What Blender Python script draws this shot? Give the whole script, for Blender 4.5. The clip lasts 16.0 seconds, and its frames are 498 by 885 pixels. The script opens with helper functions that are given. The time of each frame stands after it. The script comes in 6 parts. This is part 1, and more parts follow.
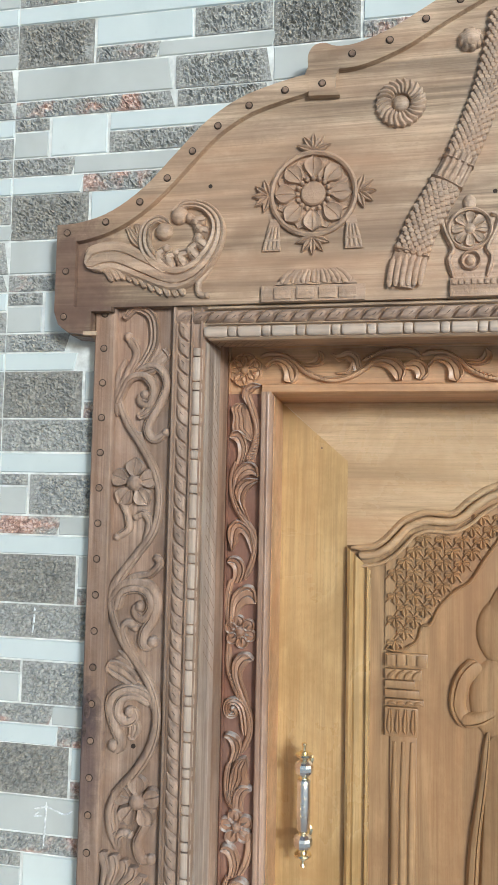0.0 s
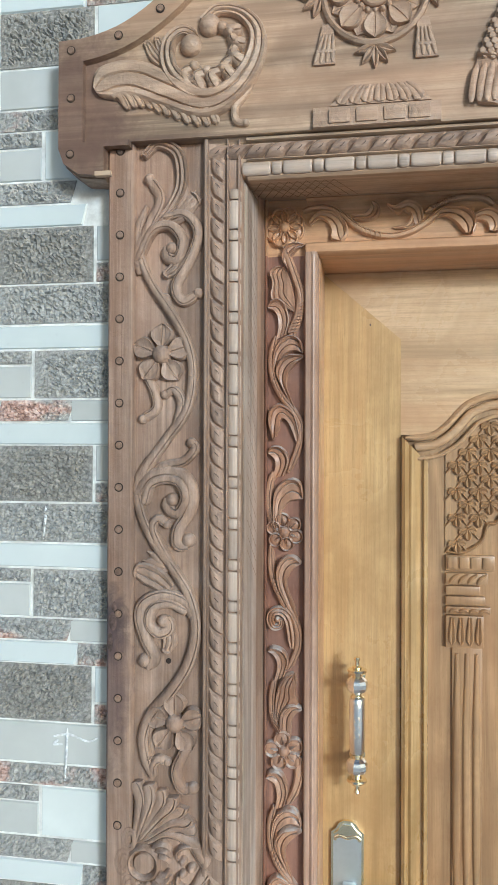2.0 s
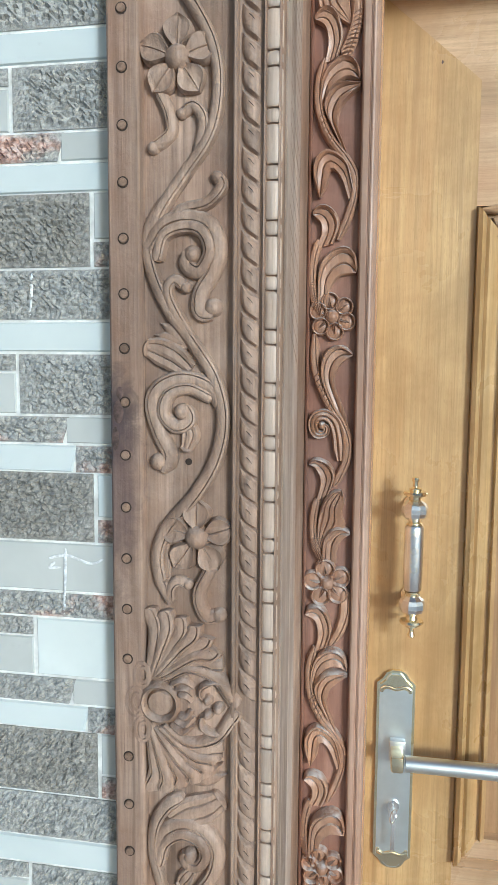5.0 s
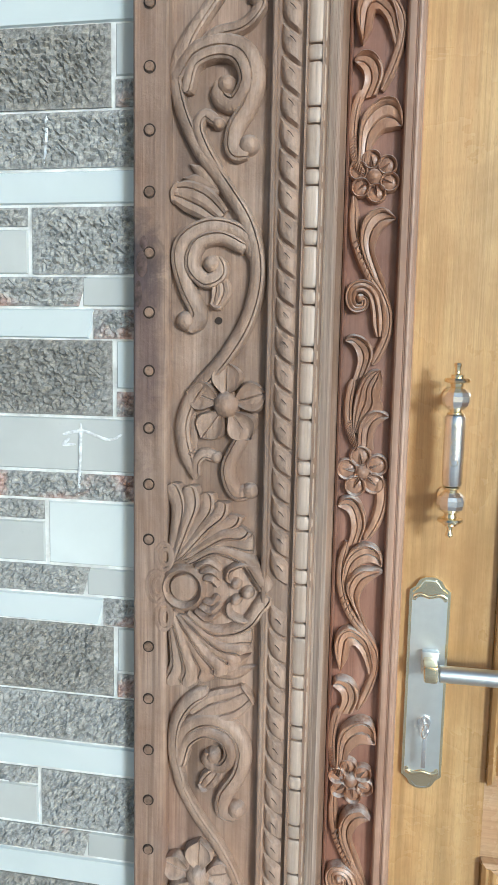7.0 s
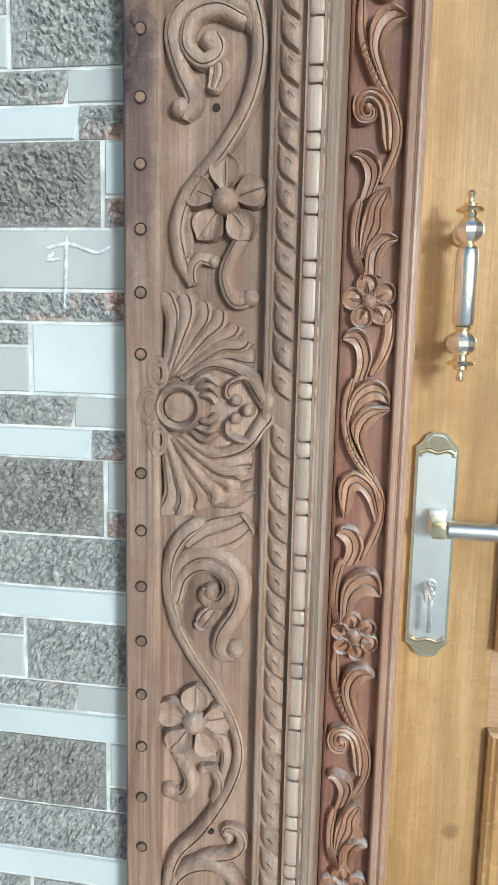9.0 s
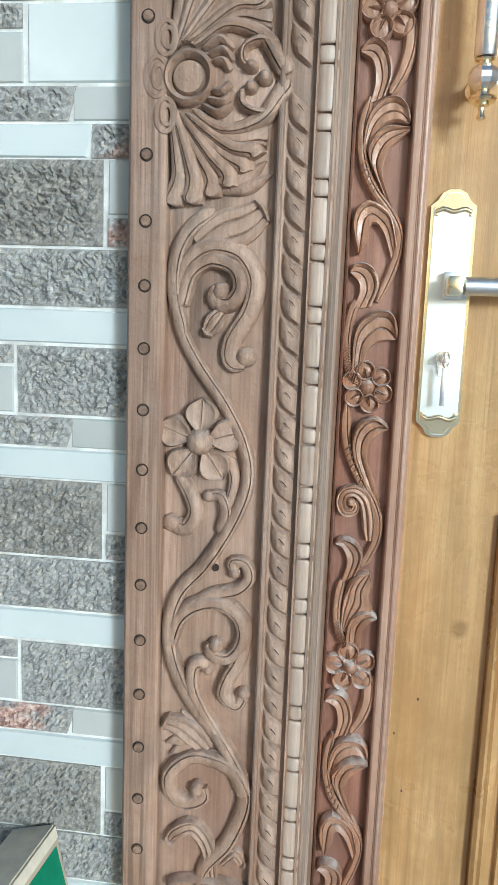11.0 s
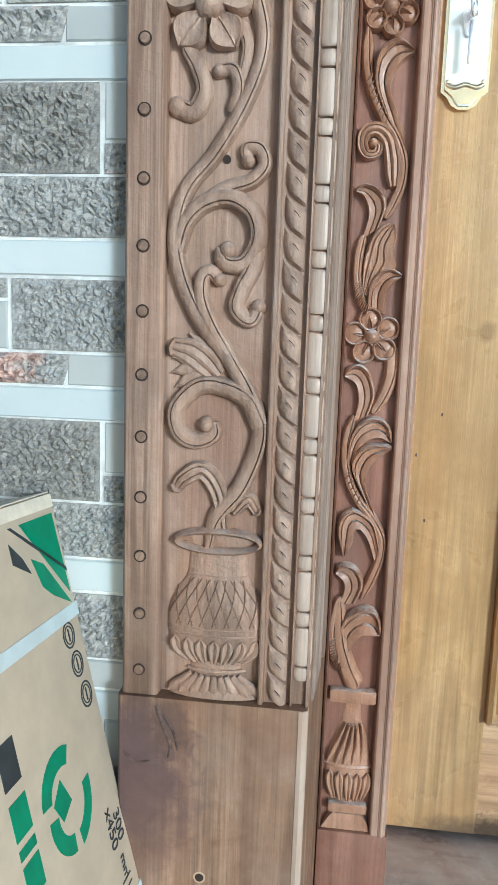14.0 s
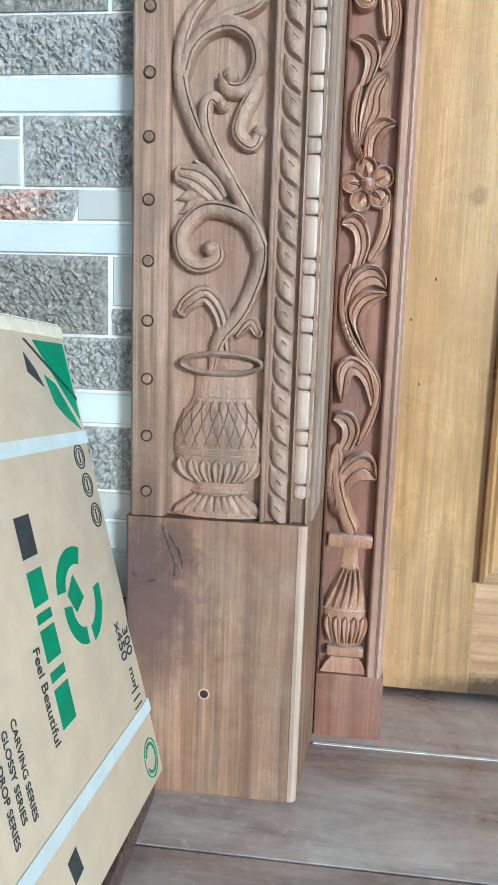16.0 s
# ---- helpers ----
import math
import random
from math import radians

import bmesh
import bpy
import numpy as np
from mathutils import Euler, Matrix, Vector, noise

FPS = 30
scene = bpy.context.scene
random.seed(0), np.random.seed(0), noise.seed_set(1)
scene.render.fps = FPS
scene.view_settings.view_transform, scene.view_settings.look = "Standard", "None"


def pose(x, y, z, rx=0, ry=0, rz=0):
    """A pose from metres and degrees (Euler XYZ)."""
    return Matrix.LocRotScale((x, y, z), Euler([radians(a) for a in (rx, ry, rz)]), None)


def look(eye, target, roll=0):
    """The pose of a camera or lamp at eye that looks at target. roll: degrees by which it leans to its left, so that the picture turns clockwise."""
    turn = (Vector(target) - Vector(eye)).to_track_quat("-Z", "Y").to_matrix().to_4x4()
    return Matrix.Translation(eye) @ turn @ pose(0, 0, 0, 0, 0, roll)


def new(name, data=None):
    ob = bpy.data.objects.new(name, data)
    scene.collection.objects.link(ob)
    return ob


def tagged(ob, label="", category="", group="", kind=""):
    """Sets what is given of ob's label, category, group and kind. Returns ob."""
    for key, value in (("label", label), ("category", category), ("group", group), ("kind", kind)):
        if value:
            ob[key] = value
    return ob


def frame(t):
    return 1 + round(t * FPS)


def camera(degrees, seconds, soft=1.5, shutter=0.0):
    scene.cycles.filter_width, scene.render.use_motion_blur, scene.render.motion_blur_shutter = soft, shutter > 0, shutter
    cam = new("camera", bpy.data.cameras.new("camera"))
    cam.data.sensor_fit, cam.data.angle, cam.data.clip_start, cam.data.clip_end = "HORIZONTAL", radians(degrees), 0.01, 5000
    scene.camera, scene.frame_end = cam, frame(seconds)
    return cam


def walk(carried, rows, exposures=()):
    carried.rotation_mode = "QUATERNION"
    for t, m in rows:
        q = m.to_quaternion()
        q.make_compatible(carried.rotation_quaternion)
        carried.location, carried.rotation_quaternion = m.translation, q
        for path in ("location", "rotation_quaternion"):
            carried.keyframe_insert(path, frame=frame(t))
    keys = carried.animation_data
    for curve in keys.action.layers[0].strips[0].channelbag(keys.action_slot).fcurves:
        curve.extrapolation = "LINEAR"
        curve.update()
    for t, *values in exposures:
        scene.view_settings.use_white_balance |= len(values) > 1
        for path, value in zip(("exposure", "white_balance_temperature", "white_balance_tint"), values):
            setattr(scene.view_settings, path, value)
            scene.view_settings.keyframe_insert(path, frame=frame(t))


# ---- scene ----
cam = camera(38.0, 16.0, soft=0.8)
PATH = [
    (0, (0.027, 0.34, 1.881), (-0.343, 2.302, 2.014), 1.2),
    (0.5, (-0.012, 0.375, 1.855), (-0.331, 2.346, 1.97), 0.8),
    (1, (-0.046, 0.419, 1.832), (-0.346, 2.394, 1.922), 0.5),
    (1.5, (-0.071, 0.468, 1.795), (-0.386, 2.442, 1.859), 0.2),
    (2, (-0.096, 0.504, 1.767), (-0.411, 2.479, 1.78), 0.2),
    (2.5, (-0.111, 0.546, 1.721), (-0.415, 2.522, 1.682), 0.4),
    (3, (-0.123, 0.586, 1.687), (-0.437, 2.558, 1.593), 0.6),
    (3.5, (-0.136, 0.628, 1.658), (-0.462, 2.597, 1.526), 0.6),
    (4, (-0.154, 0.667, 1.619), (-0.492, 2.633, 1.473), 0.4),
    (4.2, (-0.156, 0.679, 1.613), (-0.495, 2.643, 1.455), 0.3),
    (6.5, (-0.181, 0.718, 1.489), (-0.523, 2.671, 1.23), 1.1),
    (7, (-0.201, 0.746, 1.454), (-0.537, 2.702, 1.208), 1.1),
    (7.5, (-0.204, 0.771, 1.433), (-0.561, 2.717, 1.142), 1.3),
    (8, (-0.2, 0.781, 1.398), (-0.565, 2.719, 1.064), 1.0),
    (8.2, (-0.204, 0.783, 1.381), (-0.547, 2.724, 1.044), 0.7),
    (10.3, (-0.227, 0.761, 1.102), (-0.49, 2.73, 0.869), 2.0),
    (10.5, (-0.235, 0.769, 1.073), (-0.488, 2.737, 0.822), 2.0),
    (11, (-0.239, 0.781, 1.01), (-0.48, 2.742, 0.701), 2.1),
    (11.5, (-0.233, 0.784, 0.956), (-0.472, 2.743, 0.631), 2.4),
    (12, (-0.238, 0.784, 0.901), (-0.48, 2.739, 0.553), 2.3),
    (12.5, (-0.236, 0.793, 0.837), (-0.487, 2.747, 0.491), 2.4),
    (13, (-0.239, 0.804, 0.774), (-0.472, 2.764, 0.449), 2.2),
    (13.5, (-0.245, 0.8, 0.7), (-0.465, 2.766, 0.405), 2.0),
    (14, (-0.245, 0.794, 0.642), (-0.475, 2.756, 0.334), 1.9),
    (14.5, (-0.235, 0.784, 0.611), (-0.461, 2.751, 0.33), 1.4),
    (15, (-0.242, 0.763, 0.571), (-0.46, 2.736, 0.332), 1.1),
    (15.5, (-0.24, 0.746, 0.521), (-0.46, 2.716, 0.25), 1.4),
    (16, (-0.236, 0.736, 0.486), (-0.462, 2.697, 0.168), 1.8),
]
walk(cam, [(t, look(eye, target, roll)) for t, eye, target, roll in PATH], [(0.0, 0.12, 5270, 2), (3.5, 0.19, 5040, 0), (7.0, 0.23, 5090, 0), (10.4, 0.25, 5040, -1), (12.5, 0.15, 5010, -1), (16.0, 0.42, 4760, -1)])

# ---- sky, sun ----
world = bpy.data.worlds.new("sky")
scene.world = world
world.use_nodes = True
wn = world.node_tree.nodes
sky = wn.new("ShaderNodeTexSky")
sky.sky_type = "NISHITA"
sky.sun_disc = False
SUN_ELEVATION, SUN_AZIMUTH = 10.5, 36.0      # azimuth: degrees to the right of straight in front of the door
sky.sun_elevation = radians(SUN_ELEVATION)
sky.sun_rotation = radians(180 - SUN_AZIMUTH)
sky.air_density, sky.dust_density, sky.ozone_density = 1.0, 3.5, 1.0
wn["Background"].inputs["Strength"].default_value = 0.100
world.node_tree.links.new(sky.outputs[0], wn["Background"].inputs["Color"])
sun = new("sun", bpy.data.lights.new("sun", "SUN"))
sun.data.energy, sun.data.angle, sun.data.color = 2.05, radians(10), (1.0, 0.98, 0.95)
_e, _a = radians(SUN_ELEVATION), radians(SUN_AZIMUTH)
sun.matrix_world = look((4 * math.sin(_a) * math.cos(_e), -4 * math.cos(_a) * math.cos(_e), 4 * math.sin(_e)), (0, 0, 0))


# ---- materials ----
def mat_base(name, rough, metal=0.0):
    m = bpy.data.materials.new(name)
    m.use_nodes = True
    nt = m.node_tree
    b = nt.nodes["Principled BSDF"]
    b.inputs["Roughness"].default_value = rough
    b.inputs["Metallic"].default_value = metal
    return m, nt, b


def mix(nt, fac, a, b, mode="MIX"):
    n = nt.nodes.new("ShaderNodeMix")
    n.data_type, n.blend_type = "RGBA", mode
    for sock, v in ((n.inputs[0], fac), (n.inputs[6], a), (n.inputs[7], b)):
        if isinstance(v, bpy.types.NodeSocket):
            nt.links.new(v, sock)
        elif isinstance(v, tuple):
            sock.default_value = (*v, 1)
        else:
            sock.default_value = v
    return n.outputs[2]


def ramp(nt, src, stops):
    n = nt.nodes.new("ShaderNodeValToRGB")
    while len(n.color_ramp.elements) < len(stops):
        n.color_ramp.elements.new(0.5)
    for e, (p, c) in zip(n.color_ramp.elements, stops):
        e.position = p
        e.color = (*c, 1) if isinstance(c, tuple) else (c, c, c, 1)
    nt.links.new(src, n.inputs[0])
    return n.outputs[0]


def coords(nt, scale=(1, 1, 1), seed=0.0):
    tc = nt.nodes.new("ShaderNodeTexCoord")
    mp = nt.nodes.new("ShaderNodeMapping")
    mp.inputs["Scale"].default_value = scale
    info = nt.nodes.new("ShaderNodeObjectInfo")
    mul = nt.nodes.new("ShaderNodeMath")
    mul.operation = "MULTIPLY_ADD"
    mul.inputs[1].default_value = 7.0
    mul.inputs[2].default_value = seed
    nt.links.new(info.outputs["Random"], mul.inputs[0])
    nt.links.new(tc.outputs["Object"], mp.inputs["Vector"])
    return mp.outputs[0], mul.outputs[0]


def noise_tex(nt, vec, scale, detail=4.0, rough=0.55, dist=0.0, w=None):
    n = nt.nodes.new("ShaderNodeTexNoise")
    n.inputs["Scale"].default_value = scale
    n.inputs["Detail"].default_value = detail
    n.inputs["Roughness"].default_value = rough
    n.inputs["Distortion"].default_value = dist
    nt.links.new(vec, n.inputs["Vector"])
    if w is not None:
        n.noise_dimensions = "4D"
        nt.links.new(w, n.inputs["W"])
    return n.outputs["Fac"]


def bump(nt, b, height, strength, dist):
    n = nt.nodes.new("ShaderNodeBump")
    n.inputs["Strength"].default_value = strength
    n.inputs["Distance"].default_value = dist
    nt.links.new(height, n.inputs["Height"])
    nt.links.new(n.outputs[0], b.inputs["Normal"])


def sine_of(nt, value, freq):
    """Evenly spaced bands along a field of values: growth rings cut through by the plank."""
    mul = nt.nodes.new("ShaderNodeMath")
    mul.operation = "MULTIPLY"
    mul.inputs[1].default_value = freq
    nt.links.new(value, mul.inputs[0])
    sn = nt.nodes.new("ShaderNodeMath")
    sn.operation = "SINE"
    nt.links.new(mul.outputs[0], sn.inputs[0])
    half = nt.nodes.new("ShaderNodeMath")
    half.operation = "MULTIPLY_ADD"
    half.inputs[1].default_value = half.inputs[2].default_value = 0.5
    nt.links.new(sn.outputs[0], half.inputs[0])
    return half.outputs[0]


def times(nt, a, b):
    n = nt.nodes.new("ShaderNodeMath")
    n.operation = "MULTIPLY"
    for sock, v in zip(n.inputs, (a, b)):
        if isinstance(v, bpy.types.NodeSocket):
            nt.links.new(v, sock)
        else:
            sock.default_value = v
    return n.outputs[0]


def wood(name, dark, mid, light, axis="z", rough=0.5, per_object=False, figure=1.0, dust=0.0, knots=(), coat=0.0, settled=0.0, hewn=0.0):
    """Teak. figure: strength of the growth rings; dust: pale haze all over; settled: dust lying on upward faces."""
    m, nt, b = mat_base(name, rough)
    along = lambda k: {"z": (1, 1, k), "x": (k, 1, 1)}[axis]
    vec, rnd = coords(nt, along(0.10))
    fibre, _ = coords(nt, along(0.022))
    w = rnd if per_object else None
    broad = noise_tex(nt, vec, 15, 4, 0.6, 0.8, w)
    lines = noise_tex(nt, fibre, 330, 4, 0.65, 0.3, w)
    streaks = noise_tex(nt, fibre, 75, 4, 0.6, 0.4, w)
    rings = sine_of(nt, noise_tex(nt, vec, 6.5, 2.5, 0.45, 0.25, w), 85.0)
    pores = noise_tex(nt, vec, 1100, 2, 0.5, 0.0, w)
    flat, _ = coords(nt, (1, 1, 1))
    stain = noise_tex(nt, flat, 5.5, 6, 0.62, 0.5)
    blot = noise_tex(nt, flat, 38, 5, 0.65, 0.6, w)
    darker = tuple(v * 0.42 for v in dark)
    patchy = ramp(nt, noise_tex(nt, vec, 11, 3, 0.6, 0.5, w), [(0.36, 0.15), (0.62, 1.0)])
    c = ramp(nt, broad, [(0.32, dark), (0.5, mid), (0.70, light)])
    c = mix(nt, ramp(nt, blot, [(0.30, 0.0), (0.72, 0.50)]), c, light)
    c = mix(nt, times(nt, times(nt, ramp(nt, rings, [(0.55, 0.0), (0.98, 0.60)]), patchy), figure), c, darker)
    c = mix(nt, times(nt, times(nt, ramp(nt, streaks, [(0.47, 0.0), (0.62, 0.75)]), patchy), figure), c, darker)
    c = mix(nt, times(nt, ramp(nt, streaks, [(0.33, 0.40), (0.48, 0.0)]), figure), c, light)
    c = mix(nt, times(nt, ramp(nt, lines, [(0.45, 0.0), (0.68, 0.60)]), 0.25 + 0.5 * figure), c, darker)
    c = mix(nt, ramp(nt, pores, [(0.58, 0.0), (0.72, 0.25)]), c, darker)
    c = mix(nt, ramp(nt, stain, [(0.42, 0.0), (0.66, 0.75)]), c, tuple(v * 0.88 for v in dark))
    warm = noise_tex(nt, vec, 9, 4, 0.6, 0.6)
    c = mix(nt, ramp(nt, warm, [(0.46, 0.0), (0.68, 0.42)]), c, (mid[0] * 1.0, mid[1] * 0.80, mid[2] * 0.70))
    if dust:
        haze = noise_tex(nt, flat, 11, 6, 0.72, 0.3)
        c = mix(nt, ramp(nt, haze, [(0.45, 0.0), (0.75, dust)]), c, (0.58, 0.54, 0.49))
    for kx, kz, rx, rz, power, tint in knots:
        tc = nt.nodes.new("ShaderNodeTexCoord")
        off = nt.nodes.new("ShaderNodeMapping")
        off.vector_type = "TEXTURE"
        off.inputs["Location"].default_value = (kx, 0, kz)
        off.inputs["Scale"].default_value = (rx, 1000, rz)
        nt.links.new(tc.outputs["Object"], off.inputs["Vector"])
        ln = nt.nodes.new("ShaderNodeVectorMath")
        ln.operation = "LENGTH"
        nt.links.new(off.outputs[0], ln.inputs[0])
        wob = nt.nodes.new("ShaderNodeMath")
        wob.operation = "MULTIPLY_ADD"
        wob.inputs[1].default_value = 1.3
        nt.links.new(noise_tex(nt, flat, 45, 5, 0.7, 1.0), wob.inputs[0])
        nt.links.new(ln.outputs["Value"], wob.inputs[2])
        c = mix(nt, mix(nt, power, (0, 0, 0), ramp(nt, remap_half(nt, wob.outputs[0]), [(0.58, 1.0), (0.92, 0.0)])), c, mix(nt, blot, tuple(v * 0.4 for v in tint), tint))
    if settled:
        geo = nt.nodes.new("ShaderNodeNewGeometry")
        sep = nt.nodes.new("ShaderNodeSeparateXYZ")
        nt.links.new(geo.outputs["Normal"], sep.inputs[0])
        lie = times(nt, ramp(nt, sep.outputs["Z"], [(0.42, 0.0), (0.80, 1.0)]), ramp(nt, noise_tex(nt, flat, 70, 5, 0.7), [(0.34, 0.0), (0.58, settled)]))
        c = mix(nt, lie, c, (0.66, 0.63, 0.60))
    b.inputs["Coat Weight"].default_value = coat
    b.inputs["Coat Roughness"].default_value = 0.22
    nt.links.new(c, b.inputs["Base Color"])
    nt.links.new(ramp(nt, stain, [(0.3, rough - 0.1), (0.8, rough + 0.15)]), b.inputs["Roughness"])
    if hewn:
        n = nt.nodes.new("ShaderNodeMath")
        n.operation = "MULTIPLY_ADD"
        nt.links.new(noise_tex(nt, flat, 130, 3, 0.6, 0.4, w), n.inputs[0])
        n.inputs[1].default_value = 3.0 * hewn
        nt.links.new(lines, n.inputs[2])
        bump(nt, b, n.outputs[0], 0.55, 0.0014)
    else:
        bump(nt, b, lines, 0.40, 0.0008)
    return m


def remap_half(nt, value):
    n = nt.nodes.new("ShaderNodeMath")
    n.operation = "MULTIPLY"
    n.inputs[1].default_value = 0.5
    nt.links.new(value, n.inputs[0])
    return n.outputs[0]


def plain(name, color, rough=0.5, metal=0.0, var=0.12, scale=40.0, bumpy=0.0, per_object=0.0):
    m, nt, b = mat_base(name, rough, metal)
    vec, rnd = coords(nt)
    n = noise_tex(nt, vec, scale, 5, 0.6)
    lo, hi = tuple(c * (1 - var) for c in color), tuple(min(1, c * (1 + var)) for c in color)
    c = ramp(nt, n, [(0.35, lo), (0.65, hi)])
    nt.links.new(c, b.inputs["Base Color"])
    if bumpy:
        bump(nt, b, n, bumpy, 0.001)
    return m


def rock(name, dark, mid, light, red=0.0):
    m, nt, b = mat_base(name, 0.62)
    vec, rnd = coords(nt, (1, 1, 1.25))
    n1 = noise_tex(nt, vec, 150, 5, 0.62, 0.3, rnd)
    n2 = noise_tex(nt, vec, 620, 3, 0.6, 0.0, rnd)
    n3 = noise_tex(nt, vec, 15, 3, 0.55, 0.3, rnd)
    c = ramp(nt, n1, [(0.30, dark), (0.48, mid), (0.70, light)])
    c = mix(nt, 0.25, c, ramp(nt, n2, [(0.38, dark), (0.60, light)]))
    c = mix(nt, ramp(nt, n3, [(0.42, 0.0), (0.72, 0.16)]), c, light)
    flat, _ = coords(nt)
    c = mix(nt, ramp(nt, noise_tex(nt, flat, 9, 5, 0.7), [(0.60, 0.0), (0.78, 0.5)]), c, (0.66, 0.68, 0.67))
    if red:
        c = mix(nt, ramp(nt, n3, [(0.50, 0.0), (0.60, red)]), c, ramp(nt, n1, [(0.36, (0.22, 0.12, 0.09)), (0.48, (0.52, 0.32, 0.25)), (0.62, (0.74, 0.58, 0.51))]))
    nt.links.new(c, b.inputs["Base Color"])
    bump(nt, b, n2, 0.5, 0.0015)
    return m


def glaze(name, lo, hi, rough):
    m, nt, b = mat_base(name, rough)
    vec, rnd = coords(nt)
    n = noise_tex(nt, vec, 7, 4, 0.55, 0.5, rnd)
    speck = noise_tex(nt, vec, 60, 4, 0.7, 0.0, rnd)
    c = ramp(nt, n, [(0.3, lo), (0.7, hi)])
    c = mix(nt, ramp(nt, speck, [(0.62, 0.0), (0.8, 0.35)]), c, tuple(v * 0.75 for v in lo))
    nt.links.new(c, b.inputs["Base Color"])
    return m


W_PILASTER = wood("teak_pilaster", (0.235, 0.146, 0.095), (0.40, 0.266, 0.184), (0.54, 0.395, 0.298), "z", 0.55, figure=1.0, hewn=0.35, dust=0.15, knots=((-0.428, 1.530, 0.024, 0.048, 0.95, (0.06, 0.05, 0.055)), (-0.425, 1.46, 0.024, 0.11, 0.7, (0.15, 0.095, 0.09)), (-0.400, 1.62, 0.03, 0.10, 0.35, (0.22, 0.13, 0.09)), (-0.330, 1.75, 0.05, 0.07, 0.3, (0.30, 0.16, 0.10)), (-0.34, 0.55, 0.05, 0.10, 0.35, (0.26, 0.13, 0.085)), (-0.38, 0.95, 0.03, 0.05, 0.25, (0.33, 0.16, 0.11))))
W_PLINTH = wood("teak_plinth", (0.18, 0.098, 0.054), (0.36, 0.225, 0.138), (0.53, 0.37, 0.245), "z", 0.5, figure=1.2, dust=0.14, knots=((-0.418, 0.222, 0.062, 0.085, 0.92, (0.15, 0.095, 0.095)), (-0.385, 0.268, 0.022, 0.040, 0.75, (0.15, 0.09, 0.065)), (-0.398, 0.165, 0.05, 0.06, 0.5, (0.20, 0.12, 0.10))))
W_CARVED = wood("teak_carved", (0.285, 0.183, 0.123), (0.435, 0.297, 0.210), (0.57, 0.42, 0.32), "z", 0.55, per_object=True, figure=0.9, dust=0.12, settled=0.25, hewn=1.0)
# dusty pale wood, paled further in colour to stand for a lit facet
W_BEAD = wood("teak_pale_lit_bead", (0.45, 0.335, 0.25), (0.60, 0.475, 0.375), (0.71, 0.59, 0.49), "z", 0.42, per_object=True, figure=0.7, dust=0.3)
W_CREST = wood("teak_crest", (0.31, 0.205, 0.128), (0.54, 0.390, 0.258), (0.69, 0.53, 0.375), "x", 0.5, dust=0.05, knots=((-0.47, 2.21, 0.085, 0.13, 0.8, (0.20, 0.115, 0.085)), (-0.20, 2.44, 0.10, 0.02, 0.4, (0.30, 0.19, 0.13)), (-0.36, 2.165, 0.10, 0.012, 0.6, (0.20, 0.12, 0.09))))
W_CREST_CARVED = wood("teak_crest_carved", (0.37, 0.25, 0.165), (0.53, 0.38, 0.262), (0.66, 0.50, 0.37), "x", 0.5, per_object=True, figure=0.8, dust=0.05, hewn=1.0)
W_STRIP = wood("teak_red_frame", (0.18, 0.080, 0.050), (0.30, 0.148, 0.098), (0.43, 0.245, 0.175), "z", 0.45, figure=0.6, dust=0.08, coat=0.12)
# brighter golden copy of the frame wood: light on the head put into colour
W_STRIP_X_LIT = wood("teak_red_head_lit", (0.42, 0.23, 0.115), (0.60, 0.36, 0.19), (0.71, 0.48, 0.29), "x", 0.42, figure=0.45)
# paler than the ground behind: highlights on the relief put into colour, plus dust
W_STRIP_CARVED_LIT = wood("teak_red_carved_lit", (0.29, 0.145, 0.080), (0.46, 0.258, 0.155), (0.62, 0.405, 0.275), "z", 0.40, per_object=True, figure=0.6, dust=0.16, coat=0.15, settled=0.95, hewn=0.7)
# head leaves, brightened in colour to stand for light under the lintel
W_HEAD_CARVED_LIT = wood("teak_head_carved_lit", (0.44, 0.255, 0.135), (0.61, 0.38, 0.215), (0.72, 0.50, 0.32), "x", 0.40, per_object=True, figure=0.4, coat=0.15)
W_LEAF = wood("teak_door_stile", (0.40, 0.245, 0.092), (0.56, 0.37, 0.162), (0.66, 0.47, 0.235), "z", 0.30, figure=0.55, coat=0.35, knots=((-0.02, 0.012, 0.10, 0.022, 0.85, (0.10, 0.07, 0.045)), (-0.0735, 0.648, 0.012, 0.012, 0.6, (0.30, 0.17, 0.06)), (-0.11, 0.10, 0.12, 0.12, 0.35, (0.42, 0.29, 0.17))))
W_LEAF_X = wood("teak_door_rail", (0.44, 0.28, 0.145), (0.60, 0.415, 0.235), (0.71, 0.52, 0.325), "x", 0.28, figure=0.5, coat=0.6, knots=((0.02, 0.014, 0.13, 0.026, 0.9, (0.07, 0.05, 0.035)),))
W_LEAF_CARVED = wood("teak_door_carved", (0.31, 0.175, 0.08), (0.43, 0.26, 0.125), (0.54, 0.355, 0.185), "z", 0.38, per_object=True, figure=0.6, coat=0.25)
# weathered grey wood, also lightened in colour for light from the right
W_REVEAL_LIT = wood("teak_weathered_reveal_lit", (0.34, 0.255, 0.20), (0.52, 0.42, 0.345), (0.66, 0.57, 0.49), "z", 0.55, figure=1.1, dust=0.3)
W_LIP = wood("teak_pale_lip", (0.33, 0.20, 0.135), (0.47, 0.31, 0.22), (0.60, 0.44, 0.34), "z", 0.42, figure=0.7, dust=0.12)
W_PLUG = wood("teak_plug", (0.19, 0.12, 0.08), (0.29, 0.19, 0.13), (0.38, 0.26, 0.18), "z", 0.6, per_object=True)
GAP = plain("dark_gap", (0.035, 0.022, 0.015), 0.8)
